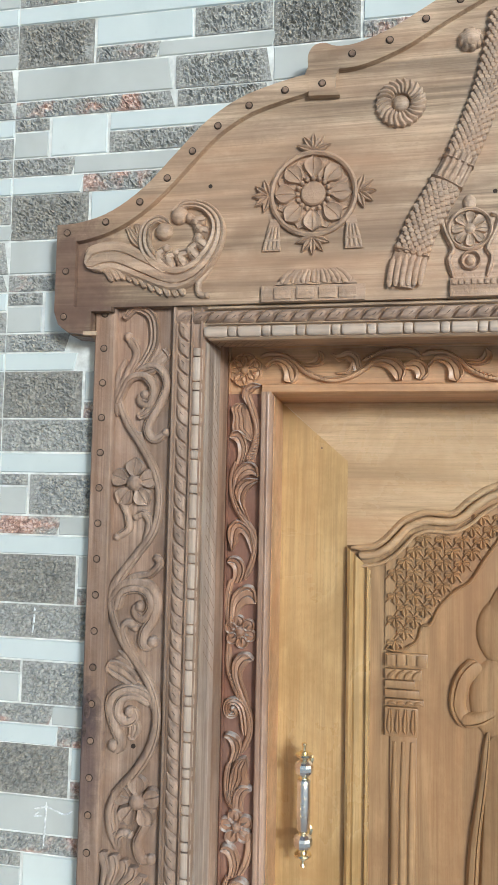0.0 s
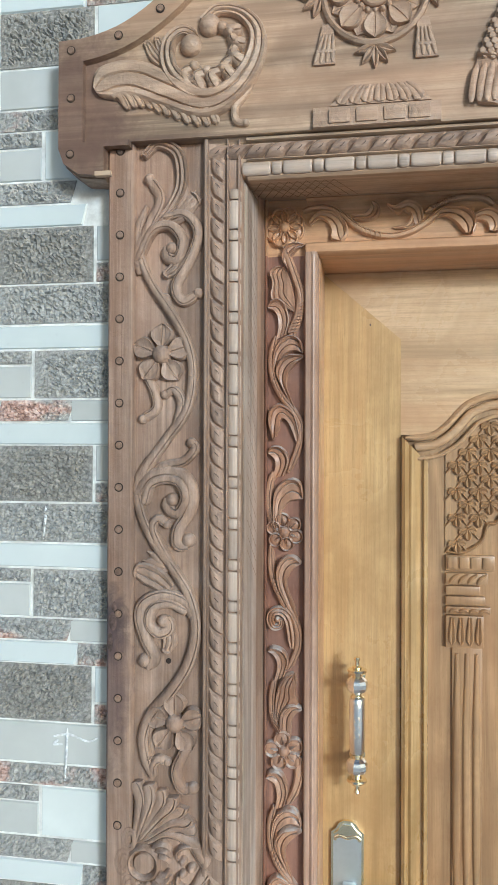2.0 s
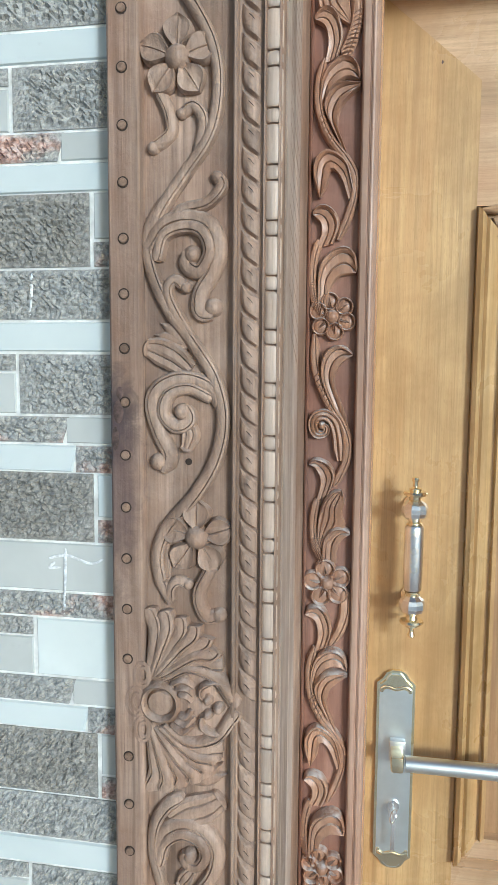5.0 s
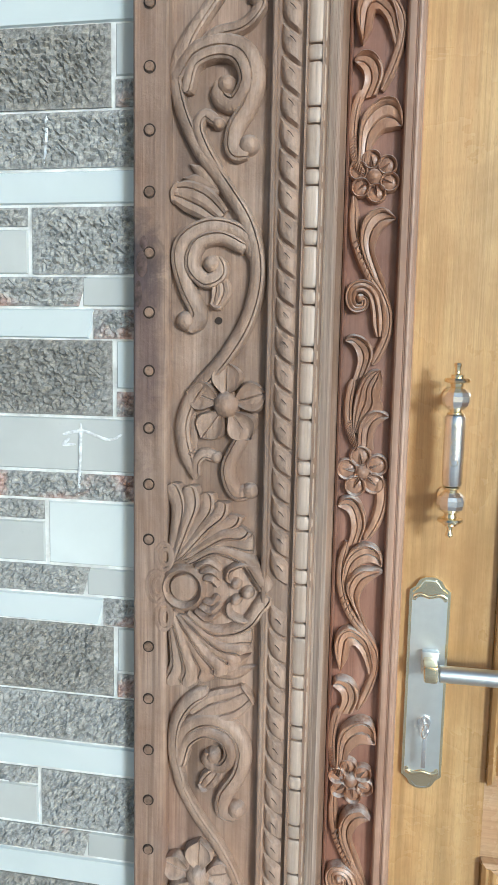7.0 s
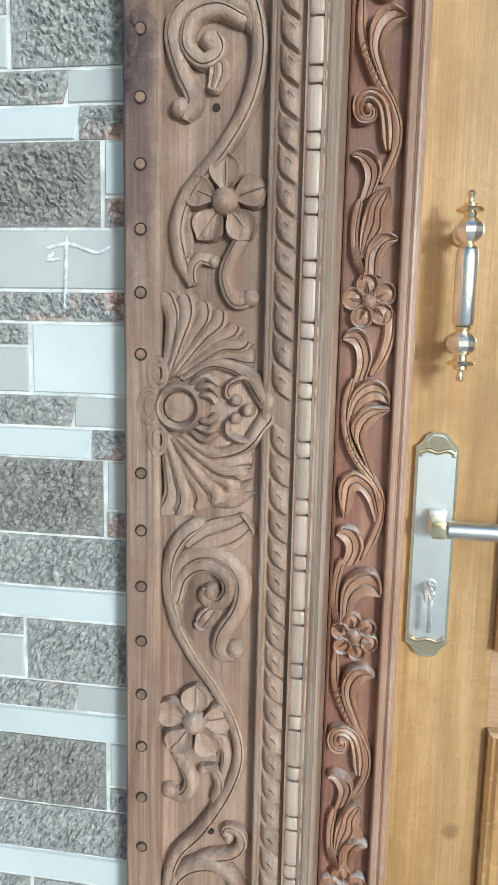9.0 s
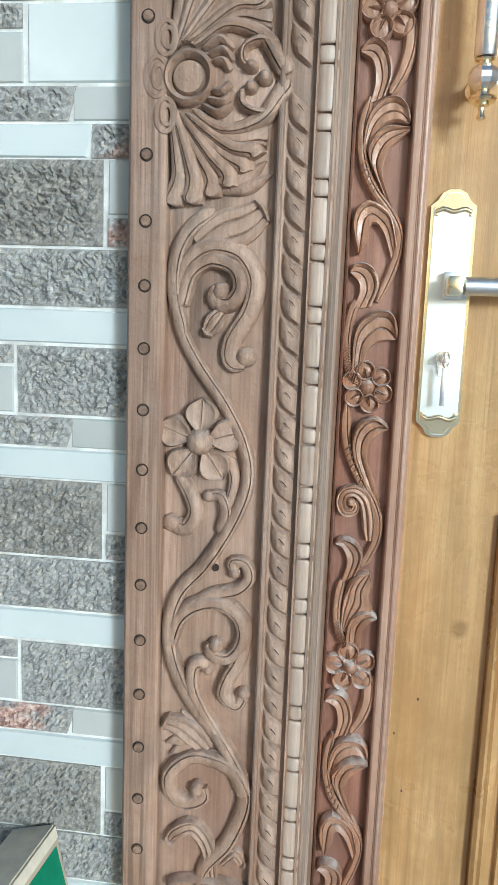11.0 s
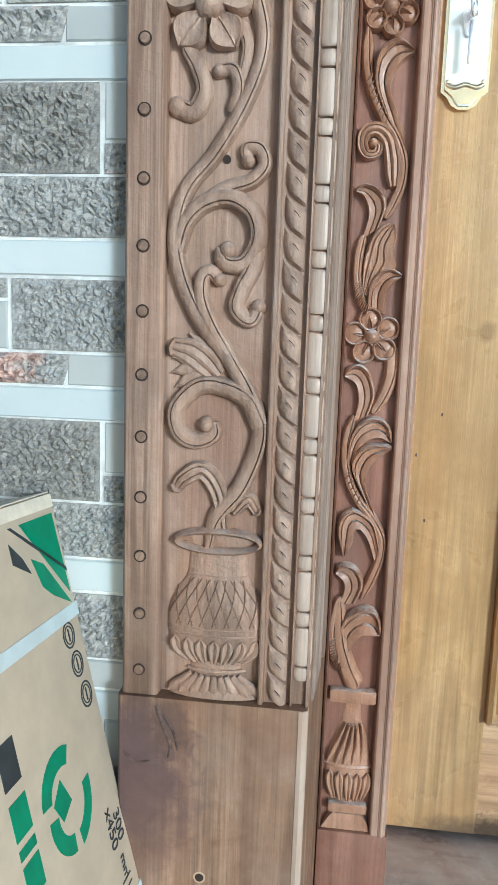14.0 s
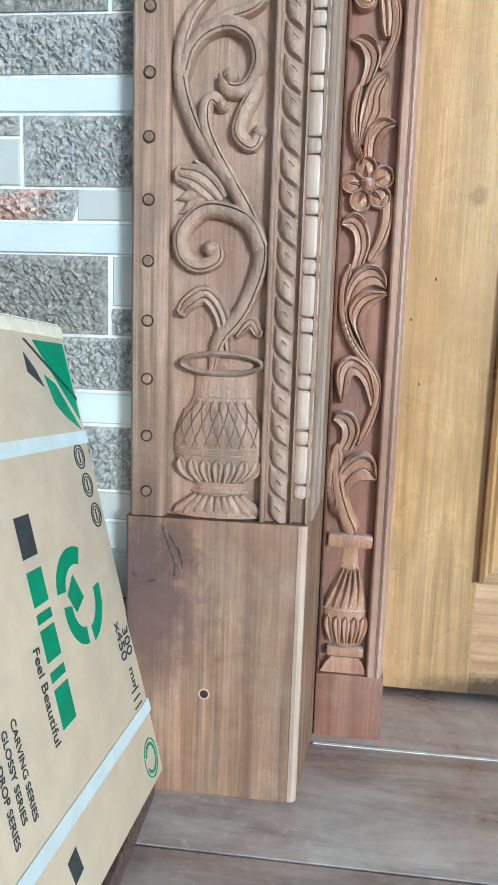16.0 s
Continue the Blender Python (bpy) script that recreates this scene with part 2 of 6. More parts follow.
KNOT = plain("dark_bark_knot", (0.10, 0.065, 0.055), 0.8, var=0.5, scale=120, bumpy=0.8)
FILLER = plain("pale_wood_filler", (0.50, 0.37, 0.25), 0.7)
ROCK_DARK = rock("rough_stone_dark", (0.085, 0.081, 0.071), (0.255, 0.245, 0.218), (0.46, 0.445, 0.405))
ROCK_LIGHT = rock("rough_stone_light", (0.13, 0.128, 0.117), (0.345, 0.34, 0.315), (0.56, 0.56, 0.53))
ROCK_RED = rock("rough_stone_rusty", (0.12, 0.117, 0.106), (0.35, 0.345, 0.32), (0.58, 0.58, 0.55), red=0.85)
GLAZE_WHITE = glaze("white_glaze", (0.59, 0.65, 0.65), (0.69, 0.745, 0.745), 0.18)
GLAZE_PALE = glaze("pale_grey_glaze", (0.64, 0.69, 0.68), (0.78, 0.83, 0.82), 0.2)
GLAZE_GREY = glaze("grey_glaze", (0.47, 0.49, 0.47), (0.60, 0.62, 0.60), 0.22)
GROUT = plain("grout", (0.74, 0.75, 0.72), 0.8, var=0.2)
CHALK = plain("chalk", (0.78, 0.80, 0.80), 0.9, var=0.25, scale=160)
BRASS = plain("polished_brass", (0.97, 0.86, 0.60), 0.2, 1.0, 0.06)
STEEL = plain("satin_steel", (0.80, 0.85, 0.86), 0.40, 1.0, 0.04)
NICKEL = plain("bright_nickel", (0.96, 0.97, 0.97), 0.27, 1.0, 0.04)
BLACK = plain("black_slot", (0.02, 0.02, 0.02), 0.6)
CARD = plain("brown_cardboard", (0.575, 0.49, 0.365), 0.75, var=0.07, scale=25)
CARD_TOP = plain("pale_cardboard_edge", (0.76, 0.70, 0.57), 0.8)
INK_GREEN = plain("green_ink", (0.02, 0.24, 0.12), 0.65, var=0.15)
INK_BLACK = plain("black_ink", (0.035, 0.045, 0.05), 0.65, var=0.2)
STRAP = plain("pale_blue_strap", (0.62, 0.72, 0.74), 0.35, var=0.06)


def floor_mat():
    m, nt, b = mat_base("dusty_wood_plank", 0.38)
    vec, rnd = coords(nt, (0.12, 1, 1))
    g = noise_tex(nt, vec, 30, 5, 0.6, 0.8, rnd)
    c = ramp(nt, g, [(0.3, (0.20, 0.135, 0.11)), (0.5, (0.37, 0.265, 0.22)), (0.72, (0.52, 0.40, 0.34))])
    flat, _ = coords(nt)
    d1 = noise_tex(nt, flat, 7, 6, 0.65, 0.6)
    d2 = noise_tex(nt, flat, 60, 4, 0.7)
    c = mix(nt, ramp(nt, d1, [(0.38, 0.25), (0.62, 0.88)]), c, (0.66, 0.635, 0.60))
    d3 = noise_tex(nt, vec, 9, 6, 0.7, 1.5)
    c = mix(nt, ramp(nt, d3, [(0.46, 0.0), (0.60, 0.42), (0.68, 0.1)]), c, (0.09, 0.062, 0.055))
    c = mix(nt, ramp(nt, d2, [(0.54, 0.0), (0.70, 0.6)]), c, (0.62, 0.60, 0.57))
    nt.links.new(c, b.inputs["Base Color"])
    nt.links.new(ramp(nt, d1, [(0.35, 0.25), (0.7, 0.6)]), b.inputs["Roughness"])
    return m


FLOOR_PLANK = floor_mat()
GROUND = plain("concrete_yard", (0.66, 0.65, 0.63), 0.85, var=0.2, scale=6)
PLASTER = plain("pale_plaster", (0.6, 0.6, 0.57), 0.8, var=0.06, scale=5)


# ---- mesh helpers ----
def mesh_of(bm, name, smooth=True):
    bmesh.ops.recalc_face_normals(bm, faces=bm.faces)
    me = bpy.data.meshes.new(name)
    bm.to_mesh(me)
    bm.free()
    if smooth:
        me.polygons.foreach_set("use_smooth", [True] * len(me.polygons))
        me.set_sharp_from_angle(angle=radians(38))
    return me


def part(name, bm, material, parent=None, label="", smooth=True):
    """Links a bmesh as one mesh object under a thing or under a part."""
    me = mesh_of(bm, name, smooth) if isinstance(bm, bmesh.types.BMesh) else bm
    if not me.materials:
        me.materials.append(material)
    ob = new(name, me)
    ob.parent = parent
    if label:
        ob["label"] = label
    return ob


def thing(name, label, category, group="", kind="", at=(0, 0, 0)):
    ob = new(name)
    ob.location = at
    ob.empty_display_size = 0.05
    return tagged(ob, label, category, group, kind)


def add_box(bm, x0, x1, y0, y1, z0, z1, bevel=0.0, seg=2):
    r = bmesh.ops.create_cube(bm, size=1.0)
    for v in r["verts"]:
        v.co = Vector((x0 + (v.co.x + 0.5) * (x1 - x0), y0 + (v.co.y + 0.5) * (y1 - y0), z0 + (v.co.z + 0.5) * (z1 - z0)))
    if bevel:
        edges = list({e for v in r["verts"] for e in v.link_edges})
        bmesh.ops.bevel(bm, geom=edges, offset=bevel, segments=seg, affect="EDGES", profile=0.6)
    return bm


def boxed(*a, **k):
    return add_box(bmesh.new(), *a, **k)


def add_prism(bm, poly, lo, hi, axis="z"):
    """A closed outline swept straight along an axis. poly: (x, y) for z, (y, z) for x, (x, z) for y."""
    put = {"z": lambda p, h: (p[0], p[1], h), "x": lambda p, h: (h, p[0], p[1]), "y": lambda p, h: (p[0], h, p[1])}[axis]
    a = [bm.verts.new(put(p, lo)) for p in poly]
    b = [bm.verts.new(put(p, hi)) for p in poly]
    n = len(poly)
    for i in range(n):
        bm.faces.new((a[i], a[(i + 1) % n], b[(i + 1) % n], b[i]))
    bm.faces.new(a[::-1])
    bm.faces.new(b)
    return bm


def spline(pts, n=6):
    """Points along a smooth curve through the given ones."""
    q = [Vector(p) for p in pts]
    q = [q[0] * 2 - q[1]] + q + [q[-1] * 2 - q[-2]]
    out = []
    for i in range(1, len(q) - 2):
        for k in range(n):
            t = k / n
            a, b, c, d = q[i - 1], q[i], q[i + 1], q[i + 2]
            out.append(0.5 * ((2 * b) + (c - a) * t + (2 * a - 5 * b + 4 * c - d) * t * t + (3 * b - a - 3 * c + d) * t ** 3))
    out.append(q[-2])
    return out


GROOVED = ((-1, -0.25), (-0.93, 0.4), (-0.62, 0.86), (-0.15, 1.0), (0.16, 0.97), (0.27, 0.66), (0.38, 0.92), (0.68, 0.76), (0.94, 0.36), (1, -0.25))
ROUND = ((-1, -0.25), (-0.9, 0.42), (-0.55, 0.83), (0, 1.0), (0.55, 0.83), (0.9, 0.42), (1, -0.25))
LEAFY = ((-1, -0.25), (-0.95, 0.7), (-0.6, 1.0), (-0.12, 0.72), (0, 0.5), (0.12, 0.72), (0.6, 1.0), (0.95, 0.7), (1, -0.25))


def add_ribbon(bm, pts, w0, w1, h, y, section=GROOVED, shape=None, n=6):
    """A carved band in relief on the upright plane y, following (x, z) points, w0 wide at first and w1 at last."""
    path = spline(pts, n)
    m = len(path)
    rings = []
    for i, p in enumerate(path):
        t = i / (m - 1)
        d = (path[min(i + 1, m - 1)] - path[max(i - 1, 0)]).normalized()
        s = Vector((-d.y, d.x))
        w = shape(t) * w0 if shape else w0 + (w1 - w0) * t
        if not shape:
            w *= min(1.0, 0.45 + 9 * min(t, 1 - t)) if m > 4 else 1.0
        lift = h * (0.75 + 0.25 * math.sin(math.pi * min(1, t * 1.15)))
        rings.append([bm.verts.new((p.x + s.x * a * w / 2, y - lift * b, p.y + s.y * a * w / 2)) for a, b in section])
    for r, q in zip(rings, rings[1:]):
        for k in range(len(section) - 1):
            bm.faces.new((r[k], r[k + 1], q[k + 1], q[k]))
    bm.faces.new(rings[0])
    bm.faces.new(rings[-1][::-1])
    return bm


def add_dome(bm, x, z, r, h, y, seg=16, rings=4, rz=None):
    """A low dome on the upright plane y."""
    rz = rz or r
    prev = None
    for i in range(rings + 1):
        a = (math.pi / 2) * i / rings
        if i == rings:
            top = bm.verts.new((x, y - h, z))
            for k in range(seg):
                bm.faces.new((prev[k], prev[(k + 1) % seg], top))
            break
        ring = [bm.verts.new((x + r * math.cos(a) * math.cos(2 * math.pi * k / seg), y - h * math.sin(a) + (0.001 if i == 0 else 0), z + rz * math.cos(a) * math.sin(2 * math.pi * k / seg))) for k in range(seg)]
        if prev:
            for k in range(seg):
                bm.faces.new((prev[k], prev[(k + 1) % seg], ring[(k + 1) % seg], ring[k]))
        prev = ring
    return bm


def add_lathe(bm, prof, x, y, seg=24, flat=1.0, a0=0.0, a1=360.0):
    """Turned about an upright axis at (x, y). prof: (radius, z) from bottom to top. flat: depth against width."""
    full = abs(a1 - a0) >= 360
    m = seg if full else seg + 1
    rings = []
    for r, z in prof:
        rings.append([bm.verts.new((x + r * math.cos(radians(a0 + (a1 - a0) * k / seg)), y + flat * r * math.sin(radians(a0 + (a1 - a0) * k / seg)), z)) for k in range(m)])
    for a, b in zip(rings, rings[1:]):
        for k in range(m if full else m - 1):
            bm.faces.new((a[k], a[(k + 1) % m], b[(k + 1) % m], b[k]))
    bm.faces.new(rings[0][::-1])
    bm.faces.new(rings[-1])
    return bm


def add_lathe_flat(x, z, r, h, y):
    """A low flat-topped boss on the upright plane y."""
    bm = add_lathe(bmesh.new(), [(r, -0.001), (r, h * 0.6), (r * 0.88, h * 0.95), (r * 0.4, h), (r * 0.1, h * 1.02)], 0, 0, 24)
    bmesh.ops.transform(bm, matrix=Matrix.Translation((x, y, z)) @ Matrix.Rotation(radians(90), 4, "X"), verts=bm.verts)
    return bm


def add_ring(bm, x, z, r, w, h, y, seg=40, rz=None):
    """A raised ring on the upright plane y."""
    rz = rz or r
    sec = ((-1, -0.2), (-0.8, 0.7), (0, 1), (0.8, 0.7), (1, -0.2))
    rings = []
    for k in range(seg):
        a = 2 * math.pi * k / seg
        rings.append([bm.verts.new((x + (r + s * w / 2) * math.cos(a), y - h * b, z + (rz + s * w / 2) * math.sin(a))) for s, b in sec])
    for k in range(seg):
        a, b = rings[k], rings[(k + 1) % seg]
        for j in range(len(sec) - 1):
            bm.faces.new((a[j], a[j + 1], b[j + 1], b[j]))
    return bm


RIMMED = ((-1, -0.25), (-0.98, 0.62), (-0.84, 0.95), (-0.66, 0.80), (-0.2, 0.62), (-0.06, 0.66), (0, 0.50), (0.06, 0.66), (0.2, 0.62), (0.66, 0.80), (0.84, 0.95), (0.98, 0.62), (1, -0.25))
FRONDED = ((-1, -0.25), (-0.98, 0.62), (-0.80, 0.98), (-0.52, 0.86), (-0.45, 0.55), (-0.38, 0.84), (0.0, 0.98), (0.22, 0.82), (0.30, 0.52), (0.38, 0.80), (0.72, 0.92), (0.96, 0.60), (1, -0.25))


def swell(t):
    """Broad leaf: narrow root, full middle, blunt turned-over tip."""
    return 0.55 + 0.75 * math.sin(math.pi * min(1, 0.12 + 0.78 * t)) if t < 0.97 else 0.9


def spread(t):
    """Leaf that opens from a slender root to a full rolled tip."""
    return 0.42 + 0.80 * math.sin(math.pi / 2 * min(1, 1.1 * t))


def petal_shape(t):
    return max(0.05, math.sin(math.pi * min(1, 0.08 + 0.92 * t ** 1.15)))


def round_petal(t):
    return max(0.12, min(1.0, 0.45 + 0.9 * t) * (1 - max(0, (t - 0.72) / 0.28) ** 2) ** 0.5 if t < 1 else 0.12)


def flower(x, z, R, n, y, material, parent, core=0.32, rot=90, h=0.007, shape=petal_shape, width=0.72, name="flower"):
    bm = add_dome(bmesh.new(), x, z, R * core, h * 1.35, y)
    f = part(name, bm, material, parent)
    for k in range(n):
        a = radians(rot + 360 * k / n)
        c, s = math.cos(a), math.sin(a)
        pb = add_ribbon(bmesh.new(), [(x + c * R * q, z + s * R * q) for q in (core * 0.7, 0.5, 0.78, 1.0)], R * width, 0, h, y, RIMMED, shape, 4)
        part("petal", pb, material, f)
    return f


def round_flower(x, z, R, n, y, material, parent, rot=100, h=0.012):
    """Five or six cupped petals with raised rims round a domed eye."""
    f = part("flower", add_dome(bmesh.new(), x, z, R * 0.33, h * 1.2, y, 16), material, parent)
    for k in range(n):
        a = radians(rot + 360 * k / n)
        c, q = math.cos(a), math.sin(a)
        r = R * (0.37 if n == 6 else 0.43)
        px, pz = x + c * R * 0.62, z + q * R * 0.62
        bm = add_dome(bmesh.new(), px, pz, r, h * 0.52, y, 14, 4)
        add_ring(bm, px, pz, r * 0.90, r * 0.30, h * 0.82, y, 18)
        add_ribbon(bm, [(x + c * R * 0.30, z + q * R * 0.30), (x + c * R * 0.5, z + q * R * 0.5), (x + c * R * 0.74, z + q * R * 0.74)], r * 0.42, r * 0.12, h * 0.78, y, LEAFY, None, 2)
        part("petal", bm, material, f)
    return f


# across a carved leaf, from its rolled outer edge to its thin inner edge: share of the width, share of the height
BLADE = ((0, -0.25), (0.01, 0.70), (0.05, 0.98), (0.13, 1.0), (0.20, 0.84), (0.235, 0.48), (0.27, 0.70), (0.40, 0.66), (0.53, 0.60), (0.575, 0.30), (0.62, 0.60), (0.78, 0.74), (0.93, 0.80), (0.99, 0.62), (1, -0.25))
LOBED = ((0, -0.25), (0.01, 0.70), (0.05, 0.98), (0.12, 0.92), (0.16, 0.52), (0.20, 0.72), (0.34, 0.76), (0.37, 0.44), (0.41, 0.72), (0.56, 0.76), (0.59, 0.44), (0.63, 0.72), (0.80, 0.78), (0.94, 0.90), (0.99, 0.70), (1, -0.25))


def even(pts, n):
    """n + 1 points spaced evenly along a smooth curve."""
    line = spline(pts, 8)
    run = [0.0]
    for a, b in zip(line, line[1:]):
        run.append(run[-1] + (b - a).length)
    out, j = [], 0
    for i in range(n + 1):
        d = run[-1] * i / n
        while j < len(run) - 2 and run[j + 1] < d:
            j += 1
        u = (d - run[j]) / max(1e-9, run[j + 1] - run[j])
        out.append(line[j].lerp(line[j + 1], min(1, u)))
    return out


def add_blade(bm, outer, inner, h, y, profile=BLADE, n=16):
    """A carved leaf between two edges that run from its root to its tip; the last half of the outer edge rolls over."""
    a, b = even(outer, n), even(inner, n)
    rings = []
    for i in range(n + 1):
        t = i / n
        lift = h * (0.66 + 0.34 * t ** 0.8)
        rings.append([bm.verts.new((p.x, y - lift * e, p.y)) for p, e in ((a[i].lerp(b[i], u), e) for u, e in profile)])
    for r, q in zip(rings, rings[1:]):
        for k in range(len(profile) - 1):
            bm.faces.new((r[k], r[k + 1], q[k + 1], q[k]))
    bm.faces.new(rings[0])
    roll = [p.lerp(q, 0.07) for p, q in zip(a, b)][n // 2:]
    add_ribbon(bm, [tuple(p) for p in roll[::2]], 0.0040, 0.0046, h * 1.16, y, ROUND, None, 3)
    return bm


def blade(name, outer, inner, h, dx, dz, parent):
    """One leaf of the inner frame's carving, shifted along it."""
    mv = lambda pts: [(a + dx, b + dz) for a, b in pts]
    part(name, add_blade(bmesh.new(), mv(outer), mv(inner), h, STRIP_Y, LOBED if name == "lobed_leaf" else BLADE), carving_wood(dx, parent), parent)


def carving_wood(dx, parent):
    # both are light-toned copies of the wood they stand on
    return W_HEAD_CARVED_LIT if parent.name.startswith("head_beam") else W_STRIP_CARVED_LIT


def strip_stem(pts, w0, w1, h, hatch, dx, dz, parent):
    """A winding stem, roped with slanting cuts over a stretch of it."""
    pts = [(a + dx, b + dz) for a, b in pts]
    bm = add_ribbon(bmesh.new(), pts, w0, w1, h, STRIP_Y, GROOVED)
    body = part("stem", bm, carving_wood(dx, parent), parent)
    holder = parent if parent.name.startswith("head_beam") else body
    if hatch:
        line = even(pts, 60)
        for i in range(int(hatch[0] * 60), min(59, int(hatch[1] * 60)), 2):
            d = (line[i + 1] - line[i]).normalized()
            s = Vector((-d.y, d.x))
            a, b = line[i] + s * w1 * 0.42 - d * 0.003, line[i] - s * w1 * 0.42 + d * 0.003
            part("rope_cut", add_ribbon(bmesh.new(), [tuple(a), tuple(a.lerp(b, 0.5)), tuple(b)], 0.0026, 0.0026, h * 1.16, STRIP_Y, ROUND, None, 2), carving_wood(dx, parent), holder)


def spiral_leaf(pts, w0, w1, h, dx, dz, parent):
    """A leaf that rolls up into a snail."""
    pts = [(a + dx, b + dz) for a, b in pts]
    bm = add_ribbon(bmesh.new(), pts, w0, w1, h, STRIP_Y, FRONDED)
    add_dome(bm, pts[-1][0], pts[-1][1], 0.0052, h * 1.15, STRIP_Y)
    part("spiral_leaf", bm, carving_wood(dx, parent), parent)


BAND = ((-1, -0.25), (-0.97, 0.45), (-0.80, 0.84), (-0.55, 0.95), (-0.46, 0.62), (-0.38, 0.94), (0.0, 1.0), (0.42, 0.92), (0.74, 0.74), (0.95, 0.40), (1, -0.25))


def cut_band(name, pts, w0, w1, h, y, material, parent):
    """One carved stroke in relief: a stem, a volute with its eye, a hook, or a broad leaf."""
    if name == "leaf":
        bm = add_ribbon(bmesh.new(), pts, max(w0, w1) * 1.3, w1, h, y, FRONDED, swell)
        a, b = Vector(pts[-2]), Vector(pts[-1])
        d = (b - a).normalized()
        side = Vector((-d.y, d.x)) * max(w0, w1) * 0.5
        add_ribbon(bm, [tuple(b + side), tuple(b + d * 0.002), tuple(b - side)], 0.005, 0.005, h * 1.2, y, ROUND)
    elif name == "scroll" and len(pts) > 7:
        eye = Vector(pts[-1]).lerp(Vector(pts[-3]), 0.4)
        root = Vector(pts[0]) * 1.3 - Vector(pts[1]) * 0.3
        bm = add_ribbon(bmesh.new(), [tuple(root)] + pts[:-1], w0 * 0.9, w1 * 1.15, h, y, BAND)
        add_dome(bm, eye.x, eye.y, w1 * 0.62, h * 1.06, y, 18, 5)
    else:
        bm = add_ribbon(bmesh.new(), pts, w0, w1, h, y, BAND)
        if name != "stem":
            add_dome(bm, pts[-1][0], pts[-1][1], w1 * 0.52, h * 0.98, y, 14, 4)
    part(name, bm, material, parent)


# ---- lines of the carving ----
def pilaster_vine(cut):
    """The vine that climbs the pilaster: name, course (x, z), width at each end, height."""
    cut("stem", [(-0.355, 0.441), (-0.348, 0.472), (-0.325, 0.503), (-0.31, 0.55), (-0.32, 0.583), (-0.342, 0.619), (-0.367, 0.65), (-0.384, 0.686), (-0.39, 0.722), (-0.381, 0.759), (-0.356, 0.79), (-0.332, 0.831), (-0.319, 0.87), (-0.323, 0.903), (-0.341, 0.939), (-0.367, 0.975), (-0.384, 1.006), (-0.39, 1.037), (-0.386, 1.067)], 0.013, 0.009, 0.007)
    cut("scroll", [(-0.312, 0.561), (-0.322, 0.58), (-0.341, 0.59), (-0.365, 0.591), (-0.385, 0.571), (-0.383, 0.55), (-0.369, 0.541), (-0.353, 0.547), (-0.351, 0.56), (-0.362, 0.563)], 0.013, 0.008, 0.008)
    cut("leaf", [(-0.349, 0.6), (-0.361, 0.612), (-0.374, 0.621), (-0.39, 0.625)], 0.009, 0.017, 0.006)
    cut("scroll", [(-0.388, 0.712), (-0.381, 0.733), (-0.365, 0.748), (-0.342, 0.753), (-0.322, 0.741), (-0.317, 0.719), (-0.328, 0.699), (-0.345, 0.698), (-0.352, 0.711), (-0.343, 0.717)], 0.012, 0.008, 0.008)
    cut("tail", [(-0.318, 0.727), (-0.32, 0.698), (-0.33, 0.677), (-0.334, 0.66), (-0.322, 0.65), (-0.315, 0.662)], 0.011, 0.009, 0.007)
    cut("hook", [(-0.331, 0.604), (-0.354, 0.64), (-0.365, 0.666), (-0.365, 0.685), (-0.358, 0.691), (-0.35, 0.684)], 0.011, 0.008, 0.008)
    cut("hook", [(-0.367, 0.747), (-0.347, 0.76), (-0.325, 0.767), (-0.314, 0.779), (-0.318, 0.792), (-0.329, 0.793), (-0.328, 0.783)], 0.01, 0.008, 0.007)
    cut("tail", [(-0.385, 0.877), (-0.373, 0.858), (-0.367, 0.839), (-0.376, 0.823), (-0.39, 0.827)], 0.009, 0.012, 0.006)
    cut("tail", [(-0.338, 0.893), (-0.331, 0.874), (-0.335, 0.85), (-0.342, 0.823)], 0.008, 0.006, 0.005)
    cut("hook", [(-0.344, 0.821), (-0.338, 0.84), (-0.343, 0.855), (-0.355, 0.855)], 0.009, 0.008, 0.006)
    cut("scroll", [(-0.389, 1.041), (-0.38, 1.067), (-0.358, 1.081), (-0.332, 1.076), (-0.318, 1.054), (-0.322, 1.026), (-0.337, 1.0), (-0.338, 0.982), (-0.325, 0.976), (-0.316, 0.987)], 0.011, 0.01, 0.007)
    cut("scroll", [(-0.383, 1.035), (-0.376, 1.057), (-0.358, 1.069), (-0.337, 1.063), (-0.331, 1.046), (-0.34, 1.032), (-0.353, 1.034), (-0.355, 1.047), (-0.346, 1.048)], 0.01, 0.009, 0.008)
    cut("leaf", [(-0.347, 1.024), (-0.354, 1.015), (-0.36, 1.006)], 0.007, 0.013, 0.005)
    cut("leaf", [(-0.34, 0.458), (-0.346, 0.495), (-0.361, 0.514), (-0.378, 0.506), (-0.385, 0.497)], 0.012, 0.008, 0.006)
    cut("leaf", [(-0.332, 0.476), (-0.319, 0.49), (-0.31, 0.479)], 0.009, 0.007, 0.005)
    cut("stem", [(-0.381, 1.0), (-0.391, 1.039), (-0.389, 1.074), (-0.376, 1.098), (-0.356, 1.112)], 0.01, 0.012, 0.007)
    cut("leaf", [(-0.37, 1.081), (-0.35, 1.094), (-0.331, 1.101), (-0.315, 1.112)], 0.008, 0.024, 0.006)
    cut("stem", [(-0.371, 1.33), (-0.381, 1.357), (-0.384, 1.385), (-0.372, 1.415), (-0.342, 1.451), (-0.321, 1.488), (-0.313, 1.53), (-0.322, 1.571), (-0.344, 1.606), (-0.371, 1.642), (-0.388, 1.678), (-0.394, 1.713), (-0.383, 1.741), (-0.362, 1.769)], 0.013, 0.01, 0.007)
